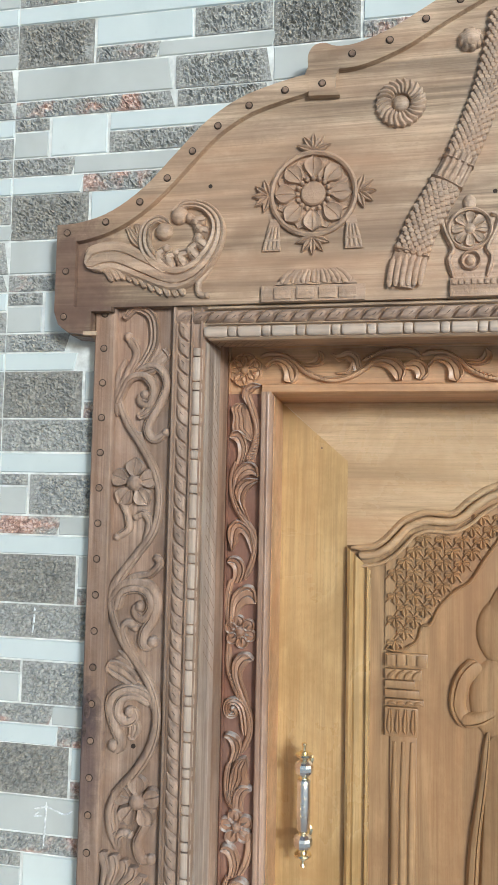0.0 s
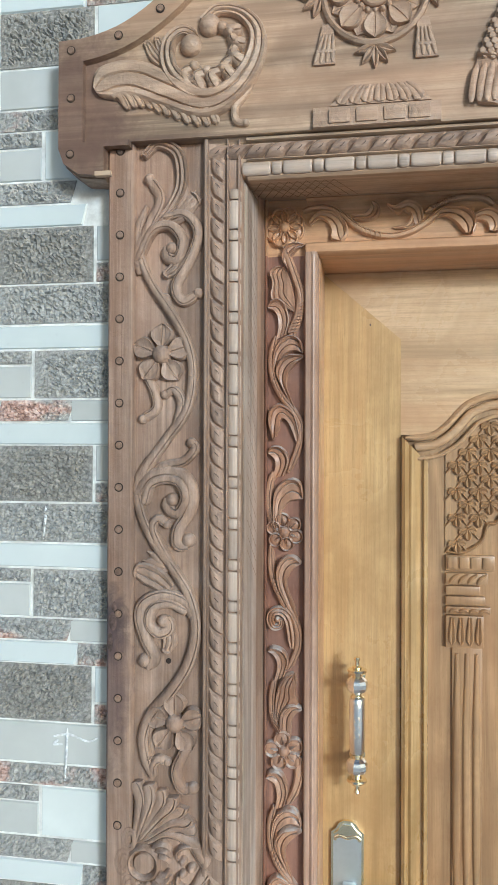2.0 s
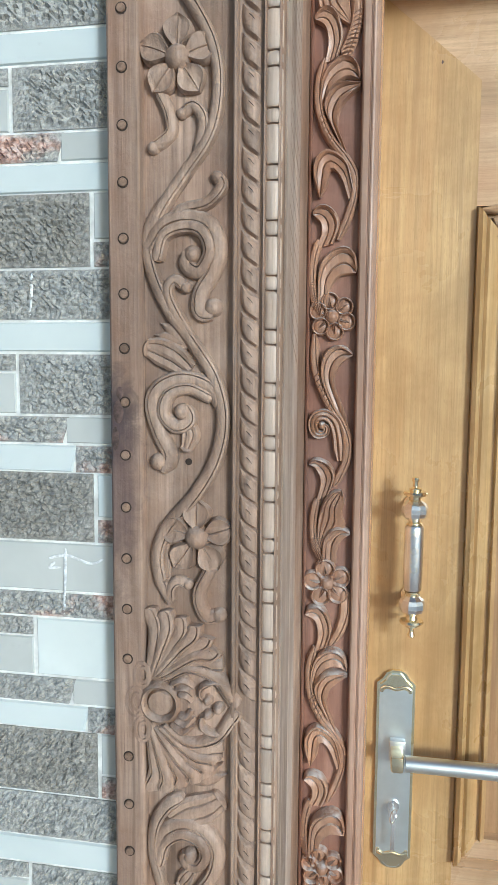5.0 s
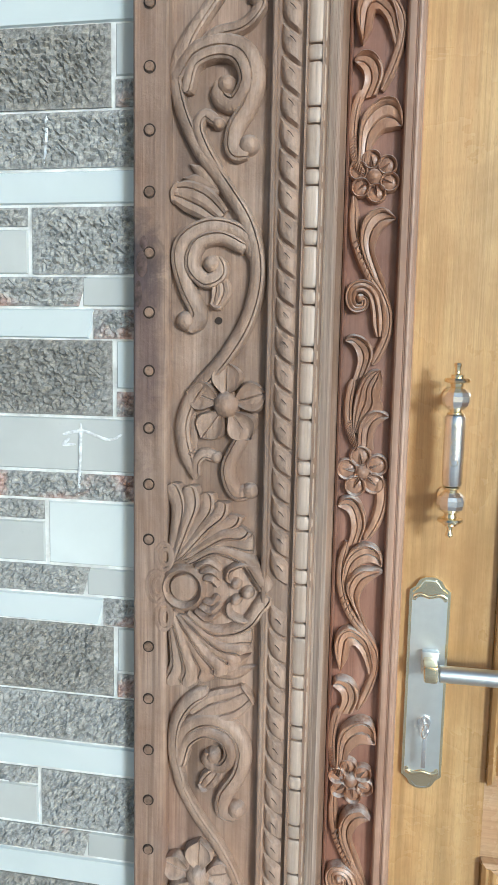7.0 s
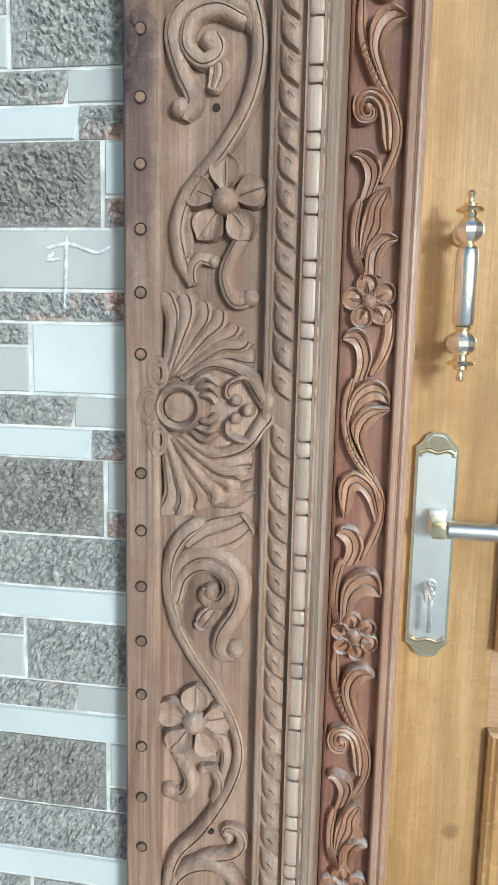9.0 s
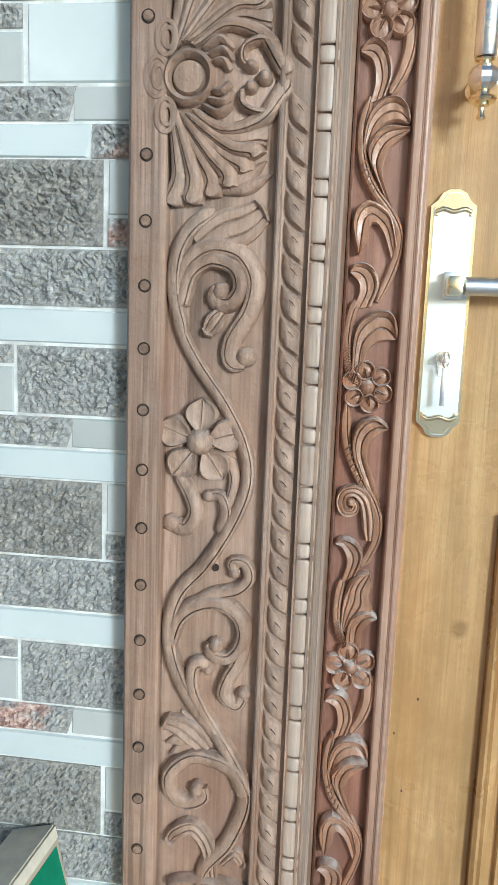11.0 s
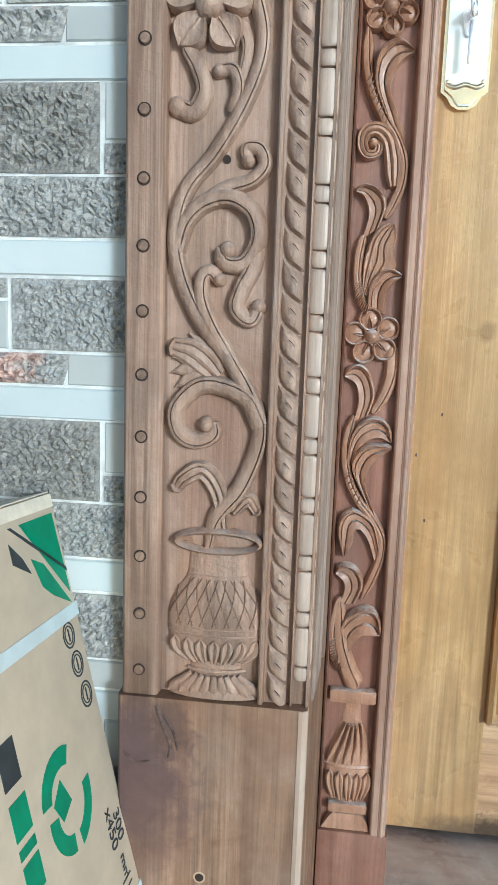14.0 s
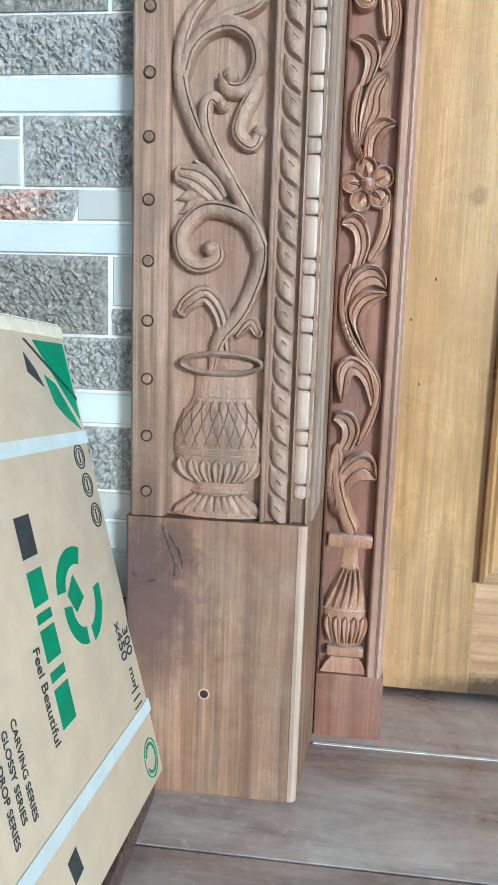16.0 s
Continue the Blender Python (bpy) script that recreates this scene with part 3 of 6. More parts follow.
    cut("scroll", [(-0.316, 1.545), (-0.33, 1.565), (-0.357, 1.572), (-0.381, 1.562), (-0.389, 1.543), (-0.381, 1.514), (-0.37, 1.49), (-0.378, 1.473), (-0.391, 1.479)], 0.011, 0.01, 0.007)
    cut("scroll", [(-0.33, 1.553), (-0.349, 1.561), (-0.37, 1.555), (-0.376, 1.535), (-0.363, 1.521), (-0.349, 1.528), (-0.352, 1.543), (-0.362, 1.543)], 0.009, 0.009, 0.008)
    cut("leaf", [(-0.349, 1.579), (-0.365, 1.592), (-0.382, 1.6), (-0.394, 1.603)], 0.009, 0.02, 0.006)
    cut("leaf", [(-0.351, 1.524), (-0.348, 1.512), (-0.353, 1.498)], 0.007, 0.013, 0.005)
    cut("scroll", [(-0.392, 1.708), (-0.377, 1.728), (-0.351, 1.735), (-0.328, 1.727), (-0.318, 1.704), (-0.324, 1.68), (-0.337, 1.659), (-0.338, 1.64), (-0.324, 1.635), (-0.315, 1.647)], 0.011, 0.01, 0.007)
    cut("scroll", [(-0.382, 1.697), (-0.375, 1.717), (-0.354, 1.725), (-0.335, 1.72), (-0.327, 1.7), (-0.337, 1.681), (-0.35, 1.685), (-0.354, 1.7), (-0.343, 1.705)], 0.009, 0.01, 0.008)
    cut("hook", [(-0.341, 1.601), (-0.363, 1.637), (-0.372, 1.66), (-0.365, 1.672), (-0.353, 1.664)], 0.01, 0.008, 0.007)
    cut("tail", [(-0.318, 1.39), (-0.327, 1.37), (-0.339, 1.342), (-0.331, 1.318), (-0.317, 1.32)], 0.009, 0.011, 0.006)
    cut("hook", [(-0.371, 1.33), (-0.371, 1.346), (-0.363, 1.355), (-0.351, 1.352)], 0.009, 0.008, 0.006)
    cut("leaf", [(-0.38, 1.401), (-0.38, 1.374), (-0.377, 1.357)], 0.014, 0.008, 0.005)
    cut("stem", [(-0.39, 1.707), (-0.381, 1.739), (-0.354, 1.777), (-0.328, 1.814), (-0.319, 1.857), (-0.325, 1.9), (-0.348, 1.943), (-0.374, 1.981), (-0.39, 2.018), (-0.394, 2.055), (-0.382, 2.087)], 0.011, 0.009, 0.007)
    cut("hook", [(-0.376, 1.726), (-0.357, 1.742), (-0.331, 1.748), (-0.316, 1.764), (-0.321, 1.773)], 0.009, 0.009, 0.006)
    cut("tail", [(-0.381, 1.86), (-0.37, 1.839), (-0.368, 1.818), (-0.387, 1.804)], 0.008, 0.009, 0.006)
    cut("hook", [(-0.341, 1.795), (-0.334, 1.826), (-0.344, 1.842), (-0.357, 1.836)], 0.009, 0.008, 0.006)
    cut("scroll", [(-0.39, 2.024), (-0.374, 2.054), (-0.349, 2.059), (-0.333, 2.039), (-0.339, 2.015), (-0.353, 2.017), (-0.356, 2.031), (-0.345, 2.037)], 0.009, 0.009, 0.008)
    cut("tail", [(-0.361, 2.071), (-0.33, 2.074), (-0.312, 2.049), (-0.323, 2.014), (-0.342, 1.979), (-0.332, 1.959), (-0.312, 1.969)], 0.009, 0.01, 0.007)
    cut("leaf", [(-0.332, 2.021), (-0.343, 2.003), (-0.356, 1.995)], 0.006, 0.012, 0.005)
    cut("scroll", [(-0.392, 1.996), (-0.395, 2.028), (-0.377, 2.064), (-0.364, 2.096), (-0.379, 2.123)], 0.009, 0.01, 0.006)
    cut("leaf", [(-0.374, 2.055), (-0.35, 2.082), (-0.335, 2.113), (-0.34, 2.154), (-0.367, 2.169), (-0.385, 2.155)], 0.011, 0.009, 0.006)
    cut("leaf", [(-0.363, 2.068), (-0.34, 2.077), (-0.316, 2.095)], 0.008, 0.02, 0.005)


def strip_upper(parent, dz=0.0, dx=0.0):
    """From a six-petalled flower down to a five-petalled one."""
    strip_stem([(-0.2311, 1.623), (-0.2298, 1.589), (-0.2236, 1.565), (-0.2121, 1.5407), (-0.1982, 1.5199), (-0.1903, 1.499), (-0.1904, 1.4779), (-0.1974, 1.4583), (-0.2046, 1.4438)], 0.013, 0.011, 0.011, (0.25, 0.5), dx, dz, parent)
    blade("leaf", [(-0.1964, 1.5181), (-0.2123, 1.5459), (-0.2225, 1.5718), (-0.2219, 1.5923), (-0.2134, 1.6064), (-0.2004, 1.6105), (-0.1861, 1.5992)], [(-0.1871, 1.506), (-0.1958, 1.5372), (-0.2056, 1.5614), (-0.2048, 1.5768), (-0.1971, 1.5896), (-0.1861, 1.5978)], 0.015, dx, dz, parent)
    spiral_leaf([(-0.1981, 1.4742), (-0.1998, 1.4989), (-0.2052, 1.5192), (-0.2162, 1.5282), (-0.2278, 1.5254), (-0.2309, 1.5145), (-0.2263, 1.5051), (-0.2171, 1.5058), (-0.2152, 1.5128), (-0.2203, 1.5156)], 0.018, 0.007, 0.013, dx, dz, parent)
    blade("leaf", [(-0.2106, 1.4329), (-0.2036, 1.4546), (-0.2077, 1.467), (-0.2176, 1.474), (-0.2284, 1.4753), (-0.2343, 1.4695)], [(-0.2265, 1.4235), (-0.2243, 1.4326), (-0.2213, 1.4489), (-0.2262, 1.4632), (-0.2343, 1.4688)], 0.013, dx, dz, parent)
    strip_stem([(-0.2248, 1.4272), (-0.2287, 1.4052), (-0.2287, 1.3831), (-0.2239, 1.3629), (-0.2154, 1.3503)], 0.012, 0.01, 0.01, (0.6, 1.0), dx, dz, parent)
    blade("lobed_leaf", [(-0.2234, 1.3685), (-0.2237, 1.398), (-0.2191, 1.42), (-0.2089, 1.4348), (-0.1958, 1.4379)], [(-0.2171, 1.3669), (-0.2042, 1.3803), (-0.1904, 1.3947), (-0.1946, 1.4098), (-0.1917, 1.4244), (-0.1951, 1.4372)], 0.013, dx, dz, parent)
    blade("leaf", [(-0.2178, 1.3558), (-0.2164, 1.3762), (-0.2089, 1.3893), (-0.1964, 1.3938), (-0.1847, 1.3883)], [(-0.1993, 1.3491), (-0.1992, 1.3658), (-0.194, 1.3781), (-0.1846, 1.3861)], 0.014, dx, dz, parent)


def strip_lower(parent, dz=0.0, dx=0.0):
    """From a five-petalled flower down to the next six-petalled one."""
    strip_stem([(-0.1884, 1.316), (-0.188, 1.2897), (-0.1944, 1.2665), (-0.205, 1.2466)], 0.02, 0.011, 0.01, (), dx, dz, parent)
    blade("leaf", [(-0.2098, 1.2443), (-0.204, 1.2659), (-0.2084, 1.2847), (-0.2181, 1.2963), (-0.2292, 1.2957), (-0.2363, 1.2858)], [(-0.2252, 1.2374), (-0.2215, 1.2571), (-0.2244, 1.2754), (-0.2363, 1.2842)], 0.013, dx, dz, parent)
    strip_stem([(-0.2247, 1.2433), (-0.2306, 1.2175), (-0.2305, 1.1939), (-0.2244, 1.1706), (-0.2138, 1.1515), (-0.1987, 1.1329), (-0.1884, 1.1137), (-0.188, 1.0935), (-0.1953, 1.0682), (-0.2059, 1.0431)], 0.012, 0.011, 0.011, (0.3, 0.48), dx, dz, parent)
    blade("leaf", [(-0.2303, 1.188), (-0.2265, 1.221), (-0.2159, 1.2381), (-0.2012, 1.2437), (-0.1887, 1.2353), (-0.185, 1.2189)], [(-0.2229, 1.1925), (-0.2181, 1.2067), (-0.2095, 1.2163), (-0.1977, 1.2207), (-0.1849, 1.2174)], 0.014, dx, dz, parent)
    blade("leaf", [(-0.209, 1.156), (-0.2242, 1.1885), (-0.2185, 1.2067), (-0.2057, 1.2147), (-0.184, 1.2132)], [(-0.1924, 1.1274), (-0.2025, 1.1525), (-0.2084, 1.1699), (-0.2047, 1.1893), (-0.1939, 1.2019), (-0.1839, 1.2105)], 0.015, dx, dz, parent)
    blade("leaf", [(-0.189, 1.0995), (-0.1966, 1.129), (-0.2084, 1.14), (-0.2219, 1.1444), (-0.233, 1.1337), (-0.2348, 1.1173), (-0.2277, 1.0914)], [(-0.1945, 1.0867), (-0.2031, 1.1103), (-0.2119, 1.1215), (-0.2171, 1.1182), (-0.2182, 1.1067), (-0.2269, 1.0903)], 0.014, dx, dz, parent)
    blade("leaf", [(-0.2111, 1.0383), (-0.2042, 1.059), (-0.2078, 1.073), (-0.2177, 1.0814), (-0.2293, 1.081), (-0.2348, 1.073)], [(-0.2327, 1.0341), (-0.2262, 1.0474), (-0.2259, 1.0607), (-0.2348, 1.0713)], 0.013, dx, dz, parent)
    strip_stem([(-0.2276, 1.0439), (-0.2331, 1.0223), (-0.2346, 0.9968), (-0.2307, 0.9717), (-0.2207, 0.9581)], 0.012, 0.01, 0.01, (0.55, 1.0), dx, dz, parent)
    blade("leaf", [(-0.2281, 0.9678), (-0.2269, 1.0104), (-0.2158, 1.0286), (-0.1987, 1.0364), (-0.1868, 1.0279), (-0.1836, 1.0065)], [(-0.2164, 0.9693), (-0.2135, 0.9867), (-0.2042, 0.9998), (-0.1954, 1.0026), (-0.1843, 1.0048)], 0.015, dx, dz, parent)


def strip_top(parent, dz=0.0, dx=0.0):
    """The leaves between the corner flower and the first full section."""
    strip_stem([(-0.2132, 2.0607), (-0.1991, 2.0243), (-0.1891, 1.9922), (-0.189, 1.9644), (-0.1989, 1.936), (-0.2048, 1.921)], 0.012, 0.012, 0.011, (0.6, 0.95), dx, dz, parent)
    blade("lobed_leaf", [(-0.1978, 1.9646), (-0.2169, 1.9751), (-0.233, 1.9855), (-0.2307, 2.0074), (-0.2348, 2.0224), (-0.226, 2.0304), (-0.2123, 2.0292)], [(-0.1962, 1.9686), (-0.1978, 1.9885), (-0.2043, 2.0145), (-0.2115, 2.0287)], 0.013, dx, dz, parent)
    blade("leaf", [(-0.2051, 2.0245), (-0.2164, 2.0429), (-0.2132, 2.0575), (-0.1993, 2.0657), (-0.1833, 2.0623)], [(-0.1971, 2.0163), (-0.2044, 2.0384), (-0.1952, 2.054), (-0.1833, 2.0603)], 0.012, dx, dz, parent)


def head_run(parent, dx=0.0, dz=0.0):
    """One wave of curling leaves along the door head."""
    blade("leaf", [(-0.1767, 2.0969), (-0.1625, 2.1105), (-0.139, 2.1078), (-0.1233, 2.0933), (-0.1201, 2.0774), (-0.1302, 2.066)], [(-0.1735, 2.0908), (-0.1625, 2.0998), (-0.1499, 2.0937), (-0.1444, 2.0816), (-0.1451, 2.0698), (-0.1318, 2.0661)], 0.012, dx, dz, parent)
    strip_stem([(-0.1855, 2.112), (-0.1697, 2.1164), (-0.146, 2.1141), (-0.1264, 2.1025), (-0.107, 2.0859), (-0.0837, 2.0751), (-0.0569, 2.0708), (-0.0303, 2.0774), (-0.0077, 2.0903), (0.0073, 2.1001)], 0.01, 0.012, 0.01, (0.42, 0.6), dx, dz, parent)
    blade("leaf", [(-0.1167, 2.0969), (-0.0915, 2.0934), (-0.0777, 2.0998), (-0.0758, 2.113), (-0.0858, 2.1202)], [(-0.1155, 2.1047), (-0.0993, 2.104), (-0.09, 2.1106), (-0.0865, 2.1194)], 0.012, dx, dz, parent)
    blade("leaf", [(-0.0122, 2.0932), (-0.0168, 2.1128), (-0.0304, 2.1205), (-0.0448, 2.1177), (-0.0524, 2.1111), (-0.0647, 2.1168)], [(-0.0265, 2.0842), (-0.0319, 2.1), (-0.041, 2.1059), (-0.0501, 2.1009), (-0.0639, 2.114)], 0.012, dx, dz, parent)
    blade("leaf", [(-0.0569, 2.0836), (-0.0379, 2.0878), (-0.0303, 2.0999), (-0.0398, 2.1066)], [(-0.0531, 2.0807), (-0.0322, 2.0806), (-0.0258, 2.0919), (-0.0341, 2.1059)], 0.009, dx, dz, parent)
    blade("leaf", [(-0.0096, 2.0904), (0.0073, 2.1051), (0.0297, 2.1094), (0.049, 2.1038), (0.0601, 2.0872), (0.0542, 2.0699)], [(-0.0047, 2.0871), (0.0111, 2.0941), (0.026, 2.0888), (0.0379, 2.0759), (0.0431, 2.0696)], 0.013, dx, dz, parent)
    strip_stem([(-0.0115, 2.1029), (0.0035, 2.1107), (0.0222, 2.1182), (0.0445, 2.1217), (0.0703, 2.1188), (0.0832, 2.1098)], 0.009, 0.01, 0.009, (0.1, 0.45), dx, dz, parent)
    blade("leaf", [(0.0556, 2.0978), (0.074, 2.1057), (0.0905, 2.0999), (0.0978, 2.0824), (0.088, 2.0707)], [(0.0586, 2.088), (0.0711, 2.0844), (0.0759, 2.072)], 0.011, dx, dz, parent)


# ---- the large structure ----
FRONT, FIELD, TILE_Y, STRIP_Y, LEAF_Y, CREST_Y = 1.422, 1.4345, 1.456, 1.562, 1.668, 1.410

ground = part("ground", boxed(-60, 60, -60, 1.70, -0.30, -0.045), GROUND)
tagged(ground, "pale dusty concrete yard before the porch", "ground", kind="structure")
floor = part("floor", boxed(-2.2, 2.6, -0.27, 1.72, -0.04, -0.004), GROUT)
tagged(floor, "pale grout bed under dusty plank-look floor tiles", "floor", kind="structure")
wall = part("wall_front", boxed(-3.0, -0.36, TILE_Y + 0.0012, 1.75, 0, 3.6), GROUT)
tagged(wall, "front wall clad in printed stone-look tiles", "wall", kind="structure")
above = part("wall_above_door", boxed(-0.36, 3.4, TILE_Y + 0.0012, 1.75, 2.2, 3.6), GROUT)
tagged(above, "tiled wall over the carved door head", "wall", kind="structure")
beyond = part("wall_beyond_door", boxed(0.92, 3.4, TILE_Y + 0.0012, 1.75, 0, 2.2), PLASTER)
tagged(beyond, "plain pale wall past the door", "wall", kind="structure")
inner = part("wall_behind_door", boxed(-0.36, 0.92, 1.74, 1.78, 0, 2.2), PLASTER)
tagged(inner, "plain wall closing the doorway behind the leaf", "wall", kind="structure")


# ---- carved pilaster ----
pilaster = thing("pilaster", "grey-brown teak door pilaster carved with scrolling vines and flowers", "door frame", at=(0, 0, 0))
TOP, BASE = 2.168, 0.296
body = [(-0.433, 1.60), (-0.433, 1.4245), (-0.4305, FRONT), (-0.401, FRONT), (-0.399, 1.424), (-0.3975, FIELD), (-0.304, FIELD), (-0.303, 1.4235), (-0.3015, FRONT),
        (-0.2985, FRONT), (-0.2975, 1.428), (-0.2735, 1.430), (-0.2725, 1.4235), (-0.2715, 1.4235), (-0.2705, 1.430), (-0.2588, 1.430), (-0.2580, 1.4250), (-0.2560, 1.4250), (-0.2548, 1.432), (-0.2525, 1.444), (-0.2470, 1.520), (-0.2455, 1.522), (-0.2450, 1.530), (-0.2418, 1.5395), (-0.2408, 1.60)]
part("post", add_prism(bmesh.new(), body, BASE, TOP), W_PILASTER, pilaster)

# thin pale facing added over the post's side; its side light is in the colour
part("reveal_board", add_prism(bmesh.new(), [(-0.2533, 1.4385), (-0.2512, 1.4375), (-0.2478, 1.4800), (-0.2488, 1.4815), (-0.2476, 1.4830), (-0.2456, 1.5120), (-0.2476, 1.5140)], BASE, 2.114), W_REVEAL_LIT, pilaster, "grey weathered teak reveal, paled as if side-lit")


def twist_piece(length, r, lean):
    """One strand of a rope moulding, about its own middle, running up."""
    bm = bmesh.new()
    rows, cols = 7, 9
    g = []
    for i in range(rows):
        v = i / (rows - 1) - 0.5
        row = []
        for j in range(cols):
            s = -1 + 2 * j / (cols - 1)
            e = 1 - abs(2 * v) ** 4.5
            hgt = r * math.sqrt(max(0, 1 - s * s * 0.94)) * (0.14 + 0.86 * e) - 0.002
            z = v * length * 0.97 - lean * (s * 0.75 + 0.35 * s * abs(s)) - 0.10 * length * (1 - s * s)
            row.append(bm.verts.new((s * r, -hgt, z)))
        g.append(row)
    for i in range(rows - 1):
        for j in range(cols - 1):
            bm.faces.new((g[i][j], g[i][j + 1], g[i + 1][j + 1], g[i + 1][j]))
    for row in (g[0], g[-1]):
        low = [bm.verts.new((p.co.x, 0.002, p.co.z)) for p in row]
        for j in range(cols - 1):
            bm.faces.new((row[j], row[j + 1], low[j + 1], low[j]))
    return bm


def cut_line():
    """The short chisel cut and dot on each strand."""
    return add_ribbon(bmesh.new(), [(-0.0010, 0.0010), (0.0020, -0.0015), (0.0048, -0.0052)], 0.0009, 0.0005, 0.0005, 0, ROUND, None, 3)


TWIST = 0.0268
twist_mesh = mesh_of(twist_piece(TWIST, 0.0094, 0.0085), "twist")
cut_mesh = mesh_of(cut_line(), "cut")
k = 0
z = BASE + 0.014
while z < 2.150:
    if not 1.205 < z < 1.235:
        o = part("twist", twist_mesh, W_CARVED, pilaster)
        o.location = (-0.2862, 1.429, z)
        c = part("cut", cut_mesh, GAP, o)
        c.location = (0, -0.0096, 0.002)
    z += TWIST

BEADS = 0.0536
half = BEADS / 2 - 0.0084
bead_mesh = mesh_of(add_lathe(bmesh.new(), [(0.0066, -half), (0.0078, 0.0008 - half), (0.0085, 0.0024 - half), (0.0087, 0.0060 - half), (0.0087, half - 0.0060), (0.0085, half - 0.0024), (0.0078, half - 0.0008), (0.0066, half)], 0, 0, 16, 0.55), "long_bead")
reel_mesh = mesh_of(add_lathe(bmesh.new(), [(0.0062, -0.0064), (0.0076, -0.0054), (0.0084, -0.0034), (0.0087, 0.0), (0.0084, 0.0034), (0.0076, 0.0054), (0.0062, 0.0064)], 0, 0, 16, 0.55), "round_bead")
for i in range(48):
    zc = 2.3641 - i * BEADS
    if not BASE < zc < 2.125:
        continue
    part("round_bead", reel_mesh, W_BEAD, pilaster).location = (-0.2632, 1.4295, zc)
    if zc - BEADS / 2 > BASE + 0.01:
        part("long_bead", bead_mesh, W_BEAD, pilaster).location = (-0.2632, 1.4295, zc - BEADS / 2)

plug_mesh = mesh_of(add_lathe(bmesh.new(), [(0.0042, -0.002), (0.0046, 0.0012), (0.0040, 0.0022), (0.001, 0.0026)], 0, 0, 14), "plug")
hole_mesh = mesh_of(add_lathe(bmesh.new(), [(0.0060, -0.003), (0.0060, 0.0004)], 0, 0, 16), "plug_hole")


def plug(x, y, z, parent):
    h = part("plug_hole", hole_mesh, GAP, parent)
    h.location, h.rotation_euler = (x, y, z), (radians(90), 0, 0)
    p = part("plug", plug_mesh, W_PLUG, h)


for i in range(34):
    zc = 2.159 - i * 0.0557
    if zc > 0.30 and abs(zc - 1.218) > 0.02:
        plug(-0.4165, FRONT, zc, pilaster)

WIDER = {"stem": 1.35, "scroll": 1.62, "hook": 1.5, "tail": 1.5, "leaf": 0.9}
pilaster_vine(lambda name, pts, w0, w1, h: cut_band(name, pts, w0 * WIDER[name], w1 * WIDER[name], h * 1.65, FIELD, W_CARVED, pilaster))
for fx, fz, rot in ((-0.361, 1.889, 88), (-0.341, 1.404, 90), (-0.364, 0.906, 88)):
    flower(fx, fz, 0.0410, 5, FIELD, W_CARVED, pilaster, 0.34, rot, 0.013, width=0.78)


def leaf_tuft(x, z, length, a0, a1, n, y, material, parent, w=0.012, bend=0.25):
    """A fan of carved fronds from one root."""
    for i in range(n):
        a = radians(a0 + (a1 - a0) * i / max(1, n - 1))
        b = a + bend
        pts = [(x, z), (x + 0.5 * length * math.cos(a), z + 0.5 * length * math.sin(a)), (x + length * math.cos(b), z + length * math.sin(b))]
        part("frond", add_ribbon(bmesh.new(), pts, w, 0, 0.007, y, ROUND, petal_shape, 4), material, parent)


for kx, kz, r, rz in ((-0.4240, 1.536, 0.0060, 0.013), (-0.4275, 1.508, 0.0040, 0.014), (-0.4220, 1.556, 0.0040, 0.007)):
    part("bark_knot", add_dome(bmesh.new(), kx, kz, r, 0.0012, FRONT - 0.0004, 14, 3, rz), KNOT, pilaster, "dark bark knot")
# the large round boss with its fans of acanthus
RX, RZ = -0.381, 1.220
boss = part("boss", add_lathe_flat(RX, RZ, 0.0145, 0.013, FIELD), W_CARVED, pilaster)
part("boss_ring", add_ring(bmesh.new(), RX, RZ, 0.0195, 0.0095, 0.016, FIELD), W_CARVED, pilaster)
part("boss_ground", add_dome(bmesh.new(), RX + 0.030, RZ, 0.050, 0.009, FIELD, 28, 4, 0.075), W_CARVED, pilaster)
U = 0.00034
FRONDS = (((-44, 70), (-25, 170), (-18, 245), (-45, 305)), ((-35, 75), (2, 180), (22, 250), (8, 302)), ((-28, 80), (32, 185), (65, 240), (58, 284)), ((-20, 85), (62, 185), (105, 228), (106, 262)),
          ((-12, 85), (88, 176), (140, 204), (148, 226)), ((-4, 85), (106, 162), (165, 172), (178, 188)), ((4, 80), (112, 142), (182, 138), (205, 138)), ((12, 76), (92, 122), (180, 100), (226, 42), (250, 8)))
INNER = (((36, 66), (78, 86), (112, 62)), ((50, 52), (88, 60), (112, 34)), ((60, 34), (90, 34), (104, 12)))
for side in (1, -1):
    for i, f in enumerate(FRONDS):
        wide = 0.0235 - 0.0006 * i
        part("frond", add_ribbon(bmesh.new(), [(RX + U * a, RZ + side * U * b) for a, b in f], 0.0105, wide, 0.014 + 0.0025 * (i % 2), FIELD, BAND), W_CARVED, pilaster)
    for f in INNER:
        part("frond", add_ribbon(bmesh.new(), [(RX + U * a, RZ + side * U * b) for a, b in f], 0.0085, 0.0105, 0.020, FIELD, ROUND), W_CARVED, pilaster)
    curl = [(RX + U * a, RZ + side * U * b) for a, b in ((215, 80), (175, 84), (140, 66), (136, 36), (158, 24))]
    part("curl", add_dome(add_ribbon(bmesh.new(), curl, 0.009, 0.008, 0.019, FIELD), curl[-1][0], curl[-1][1], 0.0065, 0.021, FIELD), W_CARVED, pilaster)
